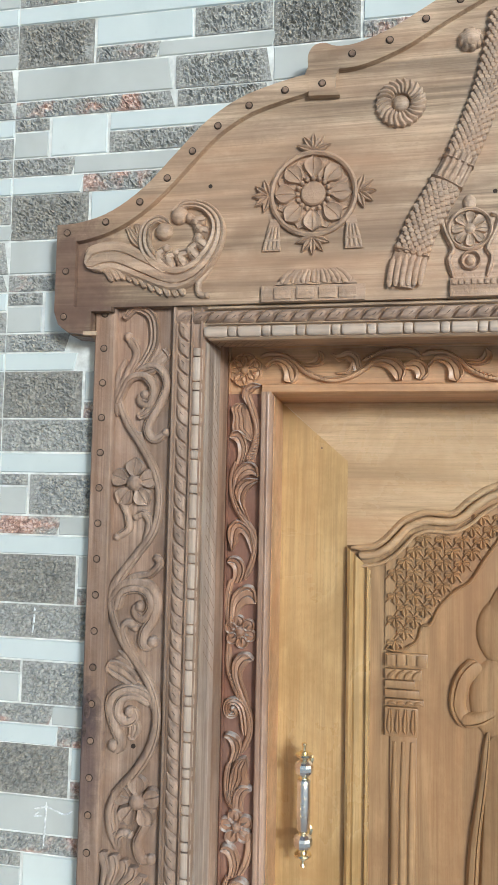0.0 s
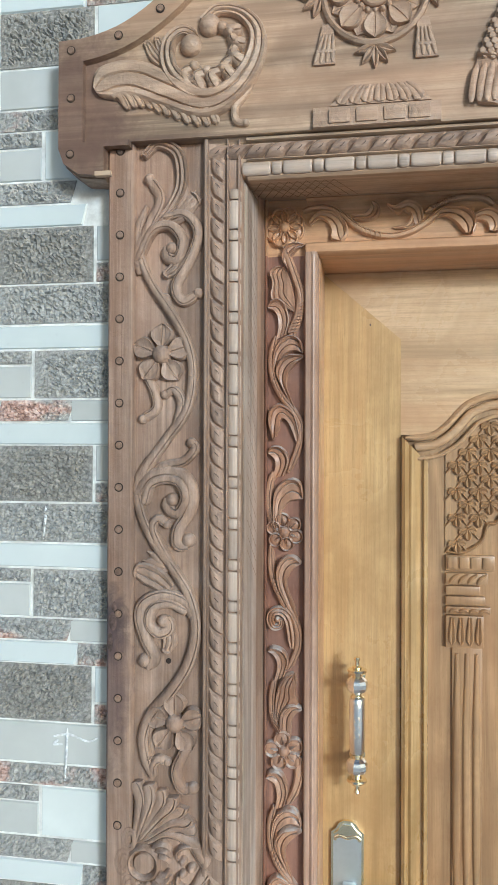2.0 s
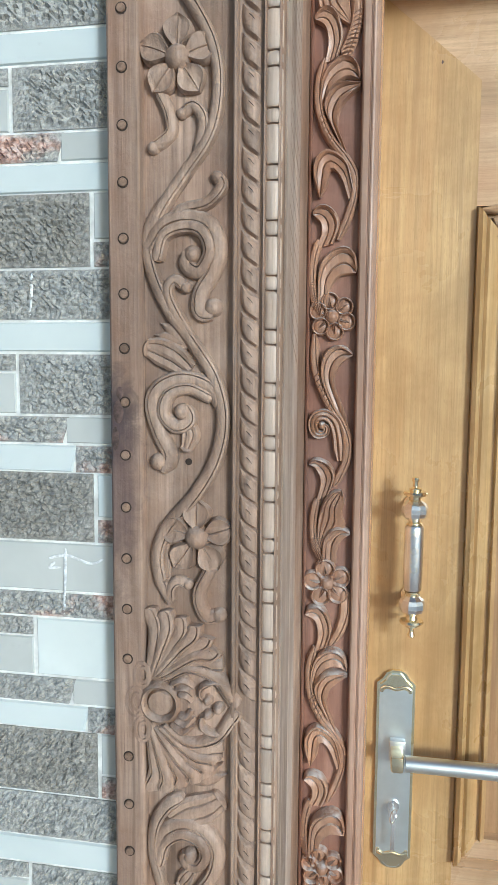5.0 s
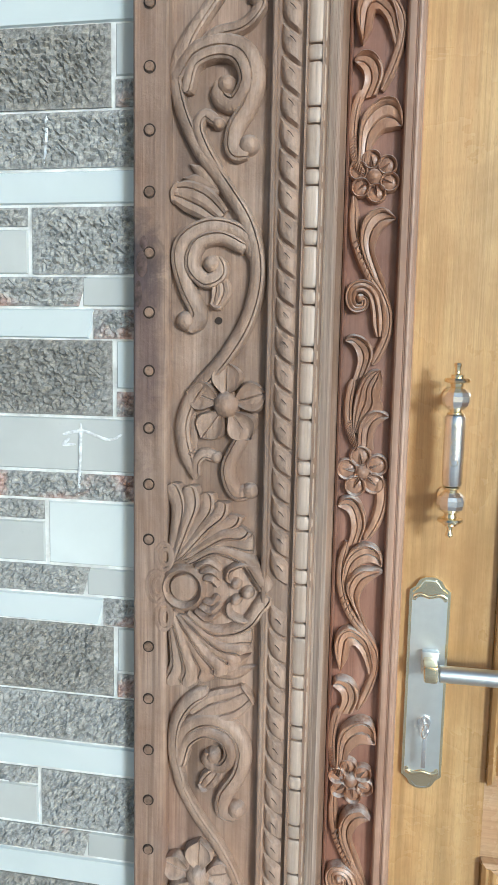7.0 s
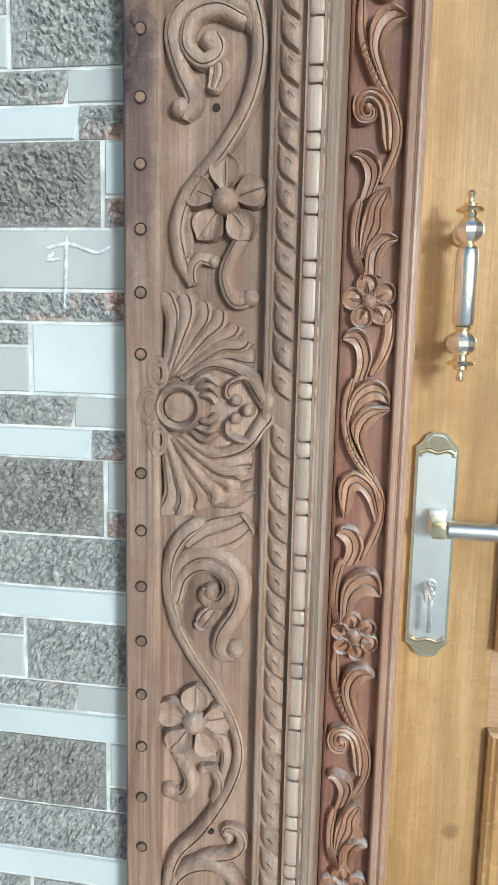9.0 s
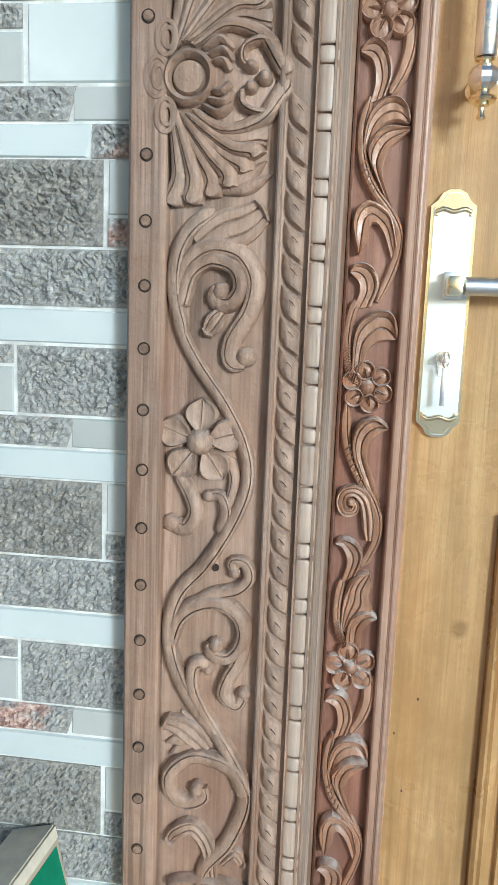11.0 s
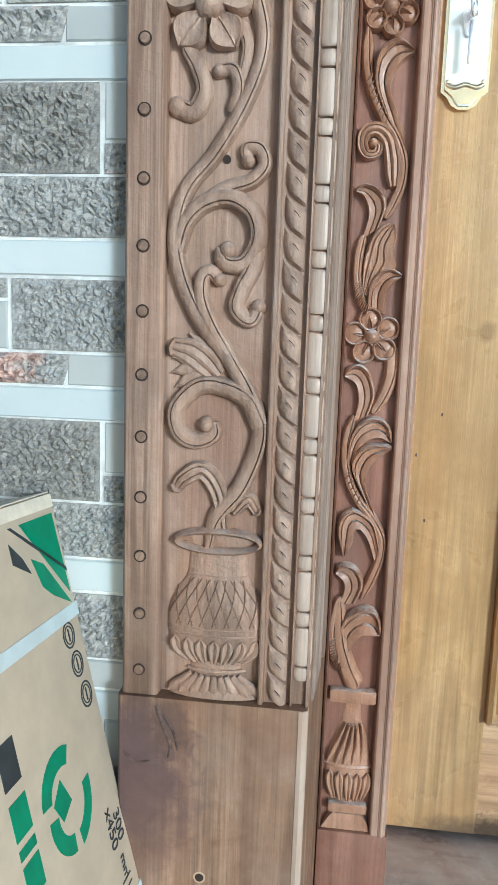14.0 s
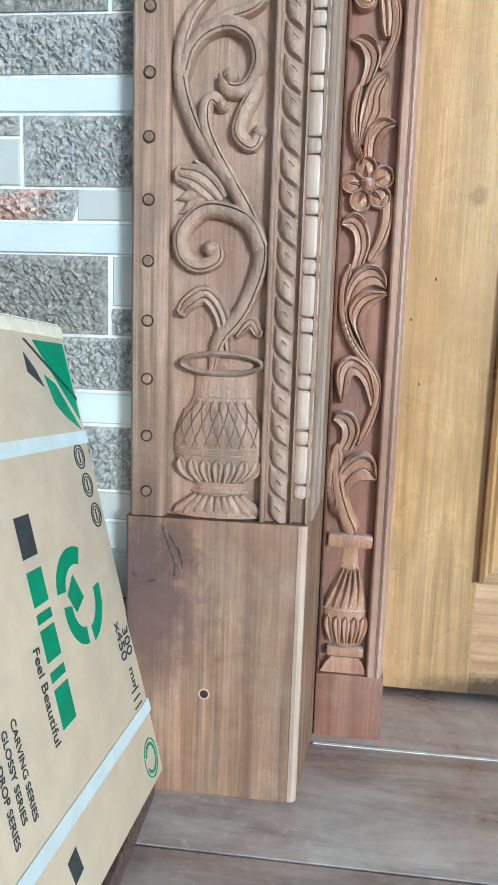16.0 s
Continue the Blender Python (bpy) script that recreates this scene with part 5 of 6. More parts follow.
# small shrine-like motif beside the garland
mini = part("motif_base", boxed(0.118, 0.30, CF - 0.007, CF + 0.001, 2.1685, 2.196, bevel=0.0015), W_CREST_CARVED, crest)
for k in range(10):
    part("dentil", boxed(0.121 + 0.009 * k, 0.127 + 0.009 * k, CF - 0.009, CF - 0.006, 2.186, 2.193, bevel=0.0005), W_CREST_CARVED, mini)
part("motif_back", add_prism(bmesh.new(), [(0.122, 2.197), (0.20, 2.197), (0.198, 2.285), (0.112, 2.285), (0.116, 2.24)], CF - 0.002, CF + 0.001, "y"), W_CREST_CARVED, mini)
part("motif_ring", add_ring(bmesh.new(), 0.146, 2.269, 0.030, 0.006, 0.008, CF, 30), W_CREST_CARVED, mini)
flower(0.146, 2.269, 0.026, 8, CF - 0.002, W_CREST_CARVED, mini, 0.34, 90, 0.006, round_petal, 0.55, "motif_flower")
part("motif_ring", add_ring(bmesh.new(), 0.147, 2.222, 0.013, 0.005, 0.008, CF, 22), W_CREST_CARVED, mini)
part("motif_bud", add_dome(bmesh.new(), 0.147, 2.222, 0.008, 0.009, CF, 12), W_CREST_CARVED, mini)
part("motif_bud", add_dome(bmesh.new(), 0.146, 2.309, 0.010, 0.008, CF, 12, 4, 0.013), W_CREST_CARVED, mini)
for s in (-1, 1):
    part("motif_curl", add_ribbon(bmesh.new(), [(0.146 + s * 0.024, 2.198), (0.146 + s * 0.030, 2.225), (0.146 + s * 0.024, 2.240), (0.146 + s * 0.034, 2.262), (0.146 + s * 0.040, 2.285), (0.146 + s * 0.030, 2.292)], 0.008, 0.008, 0.008, CF), W_CREST_CARVED, mini)
for hx, hz in ((-0.246, 2.357), (0.182, 2.325)):
    h = part("nail_hole", hole_mesh, BLACK, crest)
    h.location, h.rotation_euler, h.scale = (hx, CF - 0.0002, hz), (radians(90), 0, 0), (0.55, 0.55, 0.55)
part("filler_patch", boxed(-0.446, -0.424, 1.4045, 1.412, 2.1215, 2.128, bevel=0.001), FILLER, crest)


# ---- inner frame with its red-brown carved strip ----
frame_post = thing("inner_frame", "reddish teak inner door frame carved with curling leaves, flowers", "door frame", at=(0, 0, 0))
jamb = [(-0.2405, 1.74), (-0.2405, 1.554), (-0.2385, 1.552), (-0.2375, 1.5545), (-0.2365, STRIP_Y), (-0.1835, STRIP_Y), (-0.1825, 1.553), (-0.1805, 1.550), (-0.1665, 1.550), (-0.1640, 1.553), (-0.1625, 1.575), (-0.1610, 1.74)]
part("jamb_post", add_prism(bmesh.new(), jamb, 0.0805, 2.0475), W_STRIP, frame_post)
part("jamb_foot", add_box(bmesh.new(), -0.2405, -0.1610, 1.5495, 1.74, 0.0, 0.080, 0.002), W_STRIP, frame_post)
part("lip", add_prism(bmesh.new(), [(-0.1818, 1.5530), (-0.1812, 1.5490), (-0.1795, 1.5475), (-0.1738, 1.5475), (-0.1730, 1.5486), (-0.1720, 1.5475), (-0.1664, 1.5475), (-0.1640, 1.5500), (-0.1620, 1.5660), (-0.1630, 1.5680)], 0.0808, 2.0500), W_LIP, frame_post, "pale worn edge of the frame")
# side of the jamb in the lit head tone, brightness put into its colour
part("rebate", add_prism(bmesh.new(), [(-0.1640, 1.5685), (-0.1606, 1.5685), (-0.1596, 1.6672), (-0.1640, 1.6672)], 0.0808, 2.0450), W_STRIP_X_LIT, frame_post, "golden-lit teak rebate")
part("bead_edge", add_lathe(bmesh.new(), [(0.0022, 0.081), (0.0022, 2.046)], -0.1690, 1.5478, 8), W_LIP, frame_post)
PERIOD = 0.687
for dz in (0.0, -PERIOD):
    strip_upper(frame_post, dz)
for dz in (PERIOD, 0.0, -PERIOD):
    strip_lower(frame_post, dz)
strip_top(frame_post)
strip_stem([(-0.2290, 0.352), (-0.2262, 0.310), (-0.2165, 0.276), (-0.2060, 0.253)], 0.013, 0.024, 0.012, (), 0.0, 0.0, frame_post)
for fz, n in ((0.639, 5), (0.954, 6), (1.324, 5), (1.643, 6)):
    round_flower(-0.2105, fz, 0.0285, n, STRIP_Y, W_STRIP_CARVED_LIT, frame_post)
vase = part("small_vase", add_lathe(bmesh.new(), [(0.015, 0.114), (0.022, 0.120), (0.0265, 0.138), (0.0275, 0.152), (0.026, 0.166), (0.0185, 0.194), (0.0115, 0.214), (0.0105, 0.232), (0.012, 0.238)], -0.2085, STRIP_Y + 0.002, 22, 0.42), W_STRIP_CARVED_LIT, frame_post, "small turned vase with slanting flutes")
part("vase_cap", add_box(bmesh.new(), -0.2345, -0.1825, STRIP_Y - 0.012, STRIP_Y + 0.002, 0.236, 0.252, 0.004), W_STRIP_CARVED_LIT, vase)
part("vase_band", add_lathe(bmesh.new(), [(0.0265, 0.1555), (0.0288, 0.158), (0.0265, 0.1605)], -0.2085, STRIP_Y + 0.002, 22, 0.42), W_STRIP_CARVED_LIT, vase)
for i in range(5):
    u = (i - 2) / 2.6
    part("vase_leaf", add_ribbon(bmesh.new(), [(-0.2085 + 0.020 * u, 0.119), (-0.2085 + 0.026 * u, 0.136), (-0.2085 + 0.0275 * u, 0.152)], 0.0105, 0, 0.004, STRIP_Y - 0.010 * math.sqrt(1 - u * u), LEAFY, round_petal, 3), W_STRIP_CARVED_LIT, vase)
    part("vase_flute", add_ribbon(bmesh.new(), [(-0.2085 + 0.024 * (u - 0.25), 0.162), (-0.2085 + 0.019 * u, 0.186), (-0.2085 + 0.011 * (u + 0.25), 0.210)], 0.006, 0.003, 0.003, STRIP_Y - 0.0085 * math.sqrt(1 - u * u), ROUND, None, 3), W_STRIP_CARVED_LIT, vase)
part("vase_base", add_box(bmesh.new(), -0.2300, -0.1860, STRIP_Y - 0.011, STRIP_Y + 0.002, 0.102, 0.114, 0.003), W_STRIP_CARVED_LIT, vase)
part("vase_base", add_prism(bmesh.new(), [(-0.2365, 0.081), (-0.1815, 0.081), (-0.1855, 0.092), (-0.192, 0.101), (-0.224, 0.101), (-0.2305, 0.092)], STRIP_Y - 0.009, STRIP_Y + 0.002, "y"), W_STRIP_CARVED_LIT, vase)

hd = [(1.74, 2.131), (1.554, 2.131), (1.552, 2.129), (1.5545, 2.127), (STRIP_Y, 2.126), (STRIP_Y, 2.0655), (1.553, 2.0645), (1.550, 2.0620), (1.550, 2.0505), (1.553, 2.0480), (1.575, 2.0465), (1.74, 2.0450)]
# head and corner use the brightened copy of the jamb's wood
frame_head = part("head_beam", add_prism(bmesh.new(), hd, -0.1805, RIGHT, "x"), W_STRIP_X_LIT, frame_post)
part("corner_block", add_prism(bmesh.new(), [(-0.2405, 1.74), (-0.2405, 1.554), (-0.2385, 1.552), (-0.2375, 1.5545), (-0.2365, STRIP_Y), (-0.1806, STRIP_Y), (-0.1806, 1.74)], 2.0478, 2.131), W_STRIP_X_LIT, frame_post)
for dx in (0.0, 0.272):
    head_run(frame_head, dx)
round_flower(-0.212, 2.089, 0.0285, 8, STRIP_Y, W_HEAD_CARVED_LIT, frame_head, 70)


# ---- plain far posts that close the doorway past the view ----
far = part("far_jamb", boxed(0.732, 0.812, 1.552, 1.74, 0, 2.05, bevel=0.003), W_STRIP)
tagged(far, "plain reddish teak jamb at the far side of the door", "door frame")
far2 = part("far_pilaster", boxed(0.82, 1.003, FRONT, 1.60, 0, 2.119, bevel=0.003), W_PILASTER)
tagged(far2, "plain brown teak post at the far side of the door", "door frame")


# ---- door leaf ----
door = thing("door_leaf", "golden polished teak door leaf with moulded carved panels, closed", "door", at=(0, 0, 0))
part("stile", add_prism(bmesh.new(), [(-0.1600, 0.010), (-0.0393, 0.010), (-0.0393, 1.938), (-0.1600, 2.0447)], LEAF_Y, 1.70, "y"), W_LEAF, door)
top_curve = [(p.x, p.y) for p in spline([(-0.0402, 1.786), (0.007, 1.790), (0.035, 1.812), (0.060, 1.838), (0.100, 1.853), (0.143, 1.852), (0.165, 1.870), (0.200, 1.895), (0.250, 1.915)], 4)]
rail = [(-0.1595, 2.0450), (-0.0395, 1.938), (-0.0395, 1.787)] + top_curve[1:] + [(0.73, 1.915), (0.73, 2.0450)]
part("top_rail", slab(rail, LEAF_Y + 0.0006, 1.70), W_LEAF_X, door)
part("core_panel", boxed(-0.039, 0.73, LEAF_Y + 0.010, 1.705, 0.010, 1.92), W_LEAF_CARVED, door)
part("lock_rail", boxed(-0.0398, 0.73, LEAF_Y + 0.0004, 1.70, 0.800, 0.905, bevel=0.001), W_LEAF_X, door)
part("bottom_rail", boxed(-0.0398, 0.73, LEAF_Y + 0.0004, 1.70, 0.010, 0.166, bevel=0.001), W_LEAF_X, door)


def moulding(bm, a, b, y, horizontal=False):
    """A stepped panel moulding from a to b (x, z), its inner side to the right or above."""
    sec = ((0, 0.004), (0.001, -0.008), (0.006, -0.011), (0.010, -0.008), (0.012, -0.003), (0.016, -0.005), (0.024, -0.0015), (0.030, 0.003), (0.034, 0.003), (0.036, -0.002), (0.041, -0.002), (0.043, 0.008))
    ra, rb = [], []
    for u, d in sec:
        d *= 1.35
        if horizontal:
            ra.append(bm.verts.new((a[0] + u, y + d, a[1] + horizontal * u)))
            rb.append(bm.verts.new((b[0], y + d, b[1] + horizontal * u)))
        else:
            ra.append(bm.verts.new((a[0] + u, y + d, a[1] + u)))
            rb.append(bm.verts.new((b[0] + u, y + d, b[1] - u)))
    for k in range(len(sec) - 1):
        bm.faces.new((ra[k], ra[k + 1], rb[k + 1], rb[k]))
    return bm


part("moulding", moulding(bmesh.new(), (-0.0390, 0.905), (-0.0390, 1.785), LEAF_Y), W_LEAF, door)
part("moulding", moulding(bmesh.new(), (-0.0390, 0.166), (-0.0390, 0.800), LEAF_Y), W_LEAF, door)
part("moulding", moulding(bmesh.new(), (-0.0390, 0.905), (0.72, 0.905), LEAF_Y, 1), W_LEAF_X, door)
part("moulding", moulding(bmesh.new(), (-0.0390, 0.166), (0.72, 0.166), LEAF_Y, 1), W_LEAF_X, door)
part("moulding", moulding(bmesh.new(), (-0.0390, 0.800), (0.72, 0.800), LEAF_Y, -1), W_LEAF_X, door)
for off, w, h in ((0.004, 0.012, 0.012), (0.019, 0.014, 0.008), (0.037, 0.007, 0.006)):
    pts = []
    for i, p in enumerate(top_curve):
        a, b = Vector(top_curve[max(0, i - 1)]), Vector(top_curve[min(len(top_curve) - 1, i + 1)])
        d = (b - a).normalized()
        pts.append((p[0] + d.y * off + (off + 0.004 if i == 0 else 0), p[1] - d.x * off))
    part("arch_moulding", add_ribbon(bmesh.new(), pts[::2], w, w, h, LEAF_Y + 0.004, ROUND, None, 3), W_LEAF_X, door)

PANEL_Y = LEAF_Y + 0.010
# net of small leaves under the arch
netp = part("net_ground", slab([(0.030, 1.612), (0.050, 1.607), (0.082, 1.620), (0.095, 1.650), (0.125, 1.680), (0.150, 1.722), (0.178, 1.745), (0.225, 1.835), (0.235, 1.875), (0.165, 1.830), (0.143, 1.812), (0.100, 1.812), (0.066, 1.792), (0.030, 1.755)], PANEL_Y - 0.003, PANEL_Y + 0.002), W_LEAF_CARVED, door)


def in_net(x, z):
    lo = 1.598 + max(0, (x - 0.05)) * 1.12
    hi = 1.752 + min(x - 0.03, 0.07) * 0.72 + max(0, x - 0.145) * 0.75
    return 0.034 < x < 0.235 and lo + 0.008 < z < hi


for i in range(8):
    for j in range(14):
        x, z = 0.047 + 0.0330 * i + (0.0165 if j % 2 else 0), 1.612 + 0.0205 * j
        if in_net(x, z):
            bm = bmesh.new()
            for da in (-88, 0, 88):
                a = radians(-84 + da)
                add_ribbon(bm, [(x, z + 0.006), (x + 0.008 * math.cos(a), z + 0.006 + 0.009 * math.sin(a)), (x + 0.0135 * math.cos(a), z + 0.006 + 0.0165 * math.sin(a) - abs(da) * 0.00003)], 0.0135, 0, 0.0048 if da else 0.0062, PANEL_Y - 0.003, LEAFY, petal_shape, 3)
            add_ribbon(bm, [(x - 0.0165, z - 0.008), (x - 0.008, z + 0.003), (x, z + 0.0125)], 0.0032, 0.0032, 0.0040, PANEL_Y - 0.003, ROUND, None, 3)
            add_ribbon(bm, [(x + 0.0165, z - 0.008), (x + 0.008, z + 0.003), (x, z + 0.0125)], 0.0032, 0.0032, 0.0040, PANEL_Y - 0.003, ROUND, None, 3)
            part("net_leaf", bm, W_LEAF_CARVED, netp)

part("net_edge", add_ribbon(bmesh.new(), [(0.030, 1.604), (0.058, 1.604), (0.084, 1.622), (0.093, 1.648), (0.108, 1.652), (0.124, 1.684), (0.150, 1.712), (0.176, 1.730), (0.200, 1.768), (0.222, 1.800), (0.236, 1.824)], 0.0065, 0.0065, 0.0085, PANEL_Y, ROUND), W_LEAF_CARVED, door)

# slender column with its capital
col = part("column", boxed(0.040, 0.086, PANEL_Y - 0.004, PANEL_Y + 0.002, 1.02, 1.455, bevel=0.002), W_LEAF_CARVED, door, "fluted column in low relief")
for xx in (0.0475, 0.0625, 0.0775):
    part("flute", add_ribbon(bmesh.new(), [(xx, 1.032), (xx, 1.25), (xx, 1.446)], 0.012, 0.012, 0.0045, PANEL_Y - 0.004, ROUND, None, 2), W_LEAF_CARVED, col)
for z0, z1, x1 in ((1.455, 1.506, 0.088), (1.508, 1.520, 0.098), (1.522, 1.536, 0.090), (1.538, 1.552, 0.082), (1.554, 1.572, 0.094), (1.575, 1.600, 0.104), (0.992, 1.018, 0.088), (0.97, 0.989, 0.096), (0.952, 0.968, 0.104)):
    part("capital_step", boxed(0.030, x1, PANEL_Y - 0.009, PANEL_Y + 0.002, z0, z1, bevel=0.003), W_LEAF_CARVED, col)
for k in range(4):
    part("capital_leaf", add_ribbon(bmesh.new(), [(0.040 + 0.0135 * k, 1.503), (0.040 + 0.0135 * k, 1.480), (0.040 + 0.0135 * k, 1.460)], 0.012, 0, 0.004, PANEL_Y - 0.009, LEAFY, round_petal, 3), W_LEAF_CARVED, col)
    part("capital_leaf", add_ribbon(bmesh.new(), [(0.036 + 0.015 * k, 1.511), (0.043 + 0.015 * k, 1.515), (0.050 + 0.015 * k, 1.512)], 0.007, 0.005, 0.004, PANEL_Y - 0.009, ROUND, None, 3), W_LEAF_CARVED, col)
    part("capital_leaf", add_ribbon(bmesh.new(), [(0.036 + 0.014 * k, 1.556), (0.042 + 0.014 * k, 1.565), (0.050 + 0.014 * k, 1.570)], 0.007, 0.005, 0.004, PANEL_Y - 0.009, ROUND, None, 3), W_LEAF_CARVED, col)
    part("capital_block", boxed(0.033 + 0.0175 * k, 0.047 + 0.0175 * k, PANEL_Y - 0.0115, PANEL_Y - 0.008, 1.579, 1.597, bevel=0.001), W_LEAF_CARVED, col)

# standing figure carved in relief: plain rounded shape only
FX = 0.236
bm = add_dome(bmesh.new(), FX, 1.645, 0.050, 0.012, PANEL_Y, 26, 6, 0.062)
add_ribbon(bm, [(FX, 1.66), (FX, 1.70), (FX, 1.735)], 0.086, 0, 0.011, PANEL_Y, ROUND, lambda t: max(0.04, (1 - t) ** 0.7), 5)
add_dome(bm, FX, 1.530, 0.062, 0.012, PANEL_Y, 26, 6, 0.078)
add_ribbon(bm, [(FX, 1.48), (FX, 1.36), (FX, 1.20), (FX, 0.99)], 0.062, 0.110, 0.017, PANEL_Y, ROUND)
for q in (-1, 1):
    add_ribbon(bm, [(FX + q * 0.046, 1.590), (FX + q * 0.072, 1.560), (FX + q * 0.081, 1.515), (FX + q * 0.066, 1.482)], 0.034, 0.028, 0.011, PANEL_Y, BAND)
    add_ribbon(bm, [(FX + q * 0.074, 1.490), (FX + q * 0.045, 1.496), (FX + q * 0.004, 1.520)], 0.028, 0.022, 0.014, PANEL_Y, BAND)
    add_ribbon(bm, [(FX + q * 0.030, 1.475), (FX + q * 0.040, 1.380), (FX + q * 0.052, 1.290), (FX + q * 0.058, 1.180), (FX + q * 0.062, 1.000)], 0.013, 0.026, 0.012, PANEL_Y, GROOVED)
part("relief_figure", bm, W_LEAF_CARVED, door, "plain rounded relief shape")

# small knots
for kx, kz in ((-0.145, 0.50), (-0.118, 0.55), (-0.087, 1.962), (-0.130, 0.42)):
    part("knot", add_dome(bmesh.new(), kx, kz, 0.0018, 0.0004, LEAF_Y + 0.0001, 10, 2, 0.003), KNOT, door)


# ---- pull handle ----
HX, HY = -0.106, 1.622
pull = thing("pull_handle", "brass and steel turned pull handle on the golden door", "door handle", at=(0, 0, 0))
part("grip", add_lathe(bmesh.new(), [(0.0105, 1.302), (0.0118, 1.304), (0.0122, 1.340), (0.0122, 1.372), (0.0118, 1.384), (0.0105, 1.386)], HX, HY, 28), NICKEL, pull, "satin steel grip")
for zc, s in ((1.405, 1), (1.282, -1)):
    part("knuckle", add_lathe(bmesh.new(), [(0.0095, zc - 0.0125), (0.0148, zc - 0.0078), (0.0166, zc - 0.003), (0.0166, zc + 0.003), (0.0148, zc + 0.0078), (0.0095, zc + 0.0125)], HX, HY, 10), NICKEL, pull, "faceted bright knuckle", smooth=False)
    def ring_z(lst):
        return sorted([(r, zc + s * d) for r, d in lst], key=lambda q: q[1])
    part("collar", add_lathe(bmesh.new(), ring_z([(0.0075, -0.0195), (0.0105, -0.0185), (0.0095, -0.0165), (0.0068, -0.0150), (0.0068, -0.0130), (0.0095, -0.0112)]), HX, HY, 24), BRASS, pull, "brass collar")
    part("finial", add_lathe(bmesh.new(), ring_z([(0.0088, 0.0112), (0.0070, 0.0140), (0.0080, 0.0180), (0.0142, 0.0196), (0.0155, 0.0220), (0.0140, 0.0242), (0.0075, 0.0255), (0.0078, 0.0282), (0.0036, 0.0300), (0.0030, 0.0350), (0.0044, 0.0380), (0.0050, 0.0400), (0.0040, 0.0420), (0.0015, 0.0430)]), HX, HY, 24), BRASS, pull, "brass finial")
    bm = add_lathe(bmesh.new(), [(0.0125, 0), (0.0125, 0.003), (0.008, 0.006), (0.0065, 0.012), (0.0065, 0.046)], 0, 0, 24)
    bmesh.ops.transform(bm, matrix=Matrix.Translation((HX, LEAF_Y, zc)) @ Matrix.Rotation(radians(90), 4, "X"), verts=bm.verts)
    part("mount", bm, BRASS, pull, "brass mount")
for k in range(3):
    part("engraving", add_ring(bmesh.new(), HX, 1.343 + 0.012 * (k - 1), 0.004, 0.0008, 0.0006, HY - 0.0118, 20), BRASS, pull)


# ---- lock plate and lever ----
lock = thing("lock_plate", "satin steel lock plate with brass edge, lever and key", "door lock", at=(0, 0, 0))


def plate_outline(g):
    c, hw = -0.121, 0.0255 - g
    z0, z1 = 0.890 + g, 1.176 - g
    half = [(hw, z0 + 0.018), (hw, z1 - 0.018), (hw - 0.007, z1 - 0.0125), (hw - 0.012, z1 - 0.004), (0.006, z1)]
    right = [(c + a, b) for a, b in half]
    top = [(c - a, b) for a, b in reversed(half)]
    return [(c + 0.006, z0), (c + hw - 0.012, z0 + 0.004), (c + hw - 0.007, z0 + 0.0125)] + right + top + [(c - hw + 0.007, z0 + 0.0125), (c - hw + 0.012, z0 + 0.004), (c - 0.006, z0)]


part("plate_edge", add_prism(bmesh.new(), plate_outline(0), LEAF_Y - 0.006, LEAF_Y + 0.001, "y"), BRASS, lock, "polished brass edge")
part("plate_face", add_prism(bmesh.new(), plate_outline(0.0035), LEAF_Y - 0.0085, LEAF_Y - 0.004, "y"), STEEL, lock, "satin steel face")
for zc, s in ((1.150, 1), (0.916, -1)):
    part("plate_cap", add_prism(bmesh.new(), [(-0.1425, zc - s * 0.004), (-0.133, zc + s * 0.001), (-0.121, zc - s * 0.001), (-0.109, zc + s * 0.001), (-0.0995, zc - s * 0.004), (-0.0995, zc + s * 0.006), (-0.107, zc + s * 0.012), (-0.114, zc + s * 0.021), (-0.121, zc + s * 0.0215), (-0.128, zc + s * 0.021), (-0.135, zc + s * 0.012), (-0.1425, zc + s * 0.006)], LEAF_Y - 0.0092, LEAF_Y - 0.0070, "y"), BRASS, lock, "brass end cap")
    part("scroll_shield", add_ribbon(bmesh.new(), [(-0.142, zc), (-0.133, zc + s * 0.004), (-0.121, zc + s * 0.001), (-0.109, zc + s * 0.004), (-0.100, zc)], 0.006, 0.006, 0.0024, LEAF_Y - 0.0083, ROUND, None, 4), BRASS, lock)
    for sx in (-0.140, -0.102):
        part("screw", add_dome(bmesh.new(), sx, zc - s * 0.002, 0.0032, 0.0015, LEAF_Y - 0.0083, 12, 2), BRASS, lock)
lever = part("lever", add_box(bmesh.new(), -0.1285, -0.107, LEAF_Y - 0.020, LEAF_Y - 0.008, 1.052, 1.083, 0.003), STEEL, lock)
part("lever_neck", add_box(bmesh.new(), -0.127, -0.110, LEAF_Y - 0.052, LEAF_Y - 0.019, 1.055, 1.077, 0.004), BRASS, lever, "brass neck")
bm = add_lathe(bmesh.new(), [(0.0104, 0), (0.0104, 0.118), (0.0104, 0.119)], 0, 0, 24)
bmesh.ops.transform(bm, matrix=Matrix.Translation((-0.108, LEAF_Y - 0.044, 1.066)) @ Matrix.Rotation(radians(90), 4, "Y"), verts=bm.verts)
part("lever_bar", bm, STEEL, lever, "round steel bar")
bm = add_lathe(bmesh.new(), [(0.0108, 0), (0.0110, 0.004), (0.0104, 0.010), (0.003, 0.011)], 0, 0, 24)
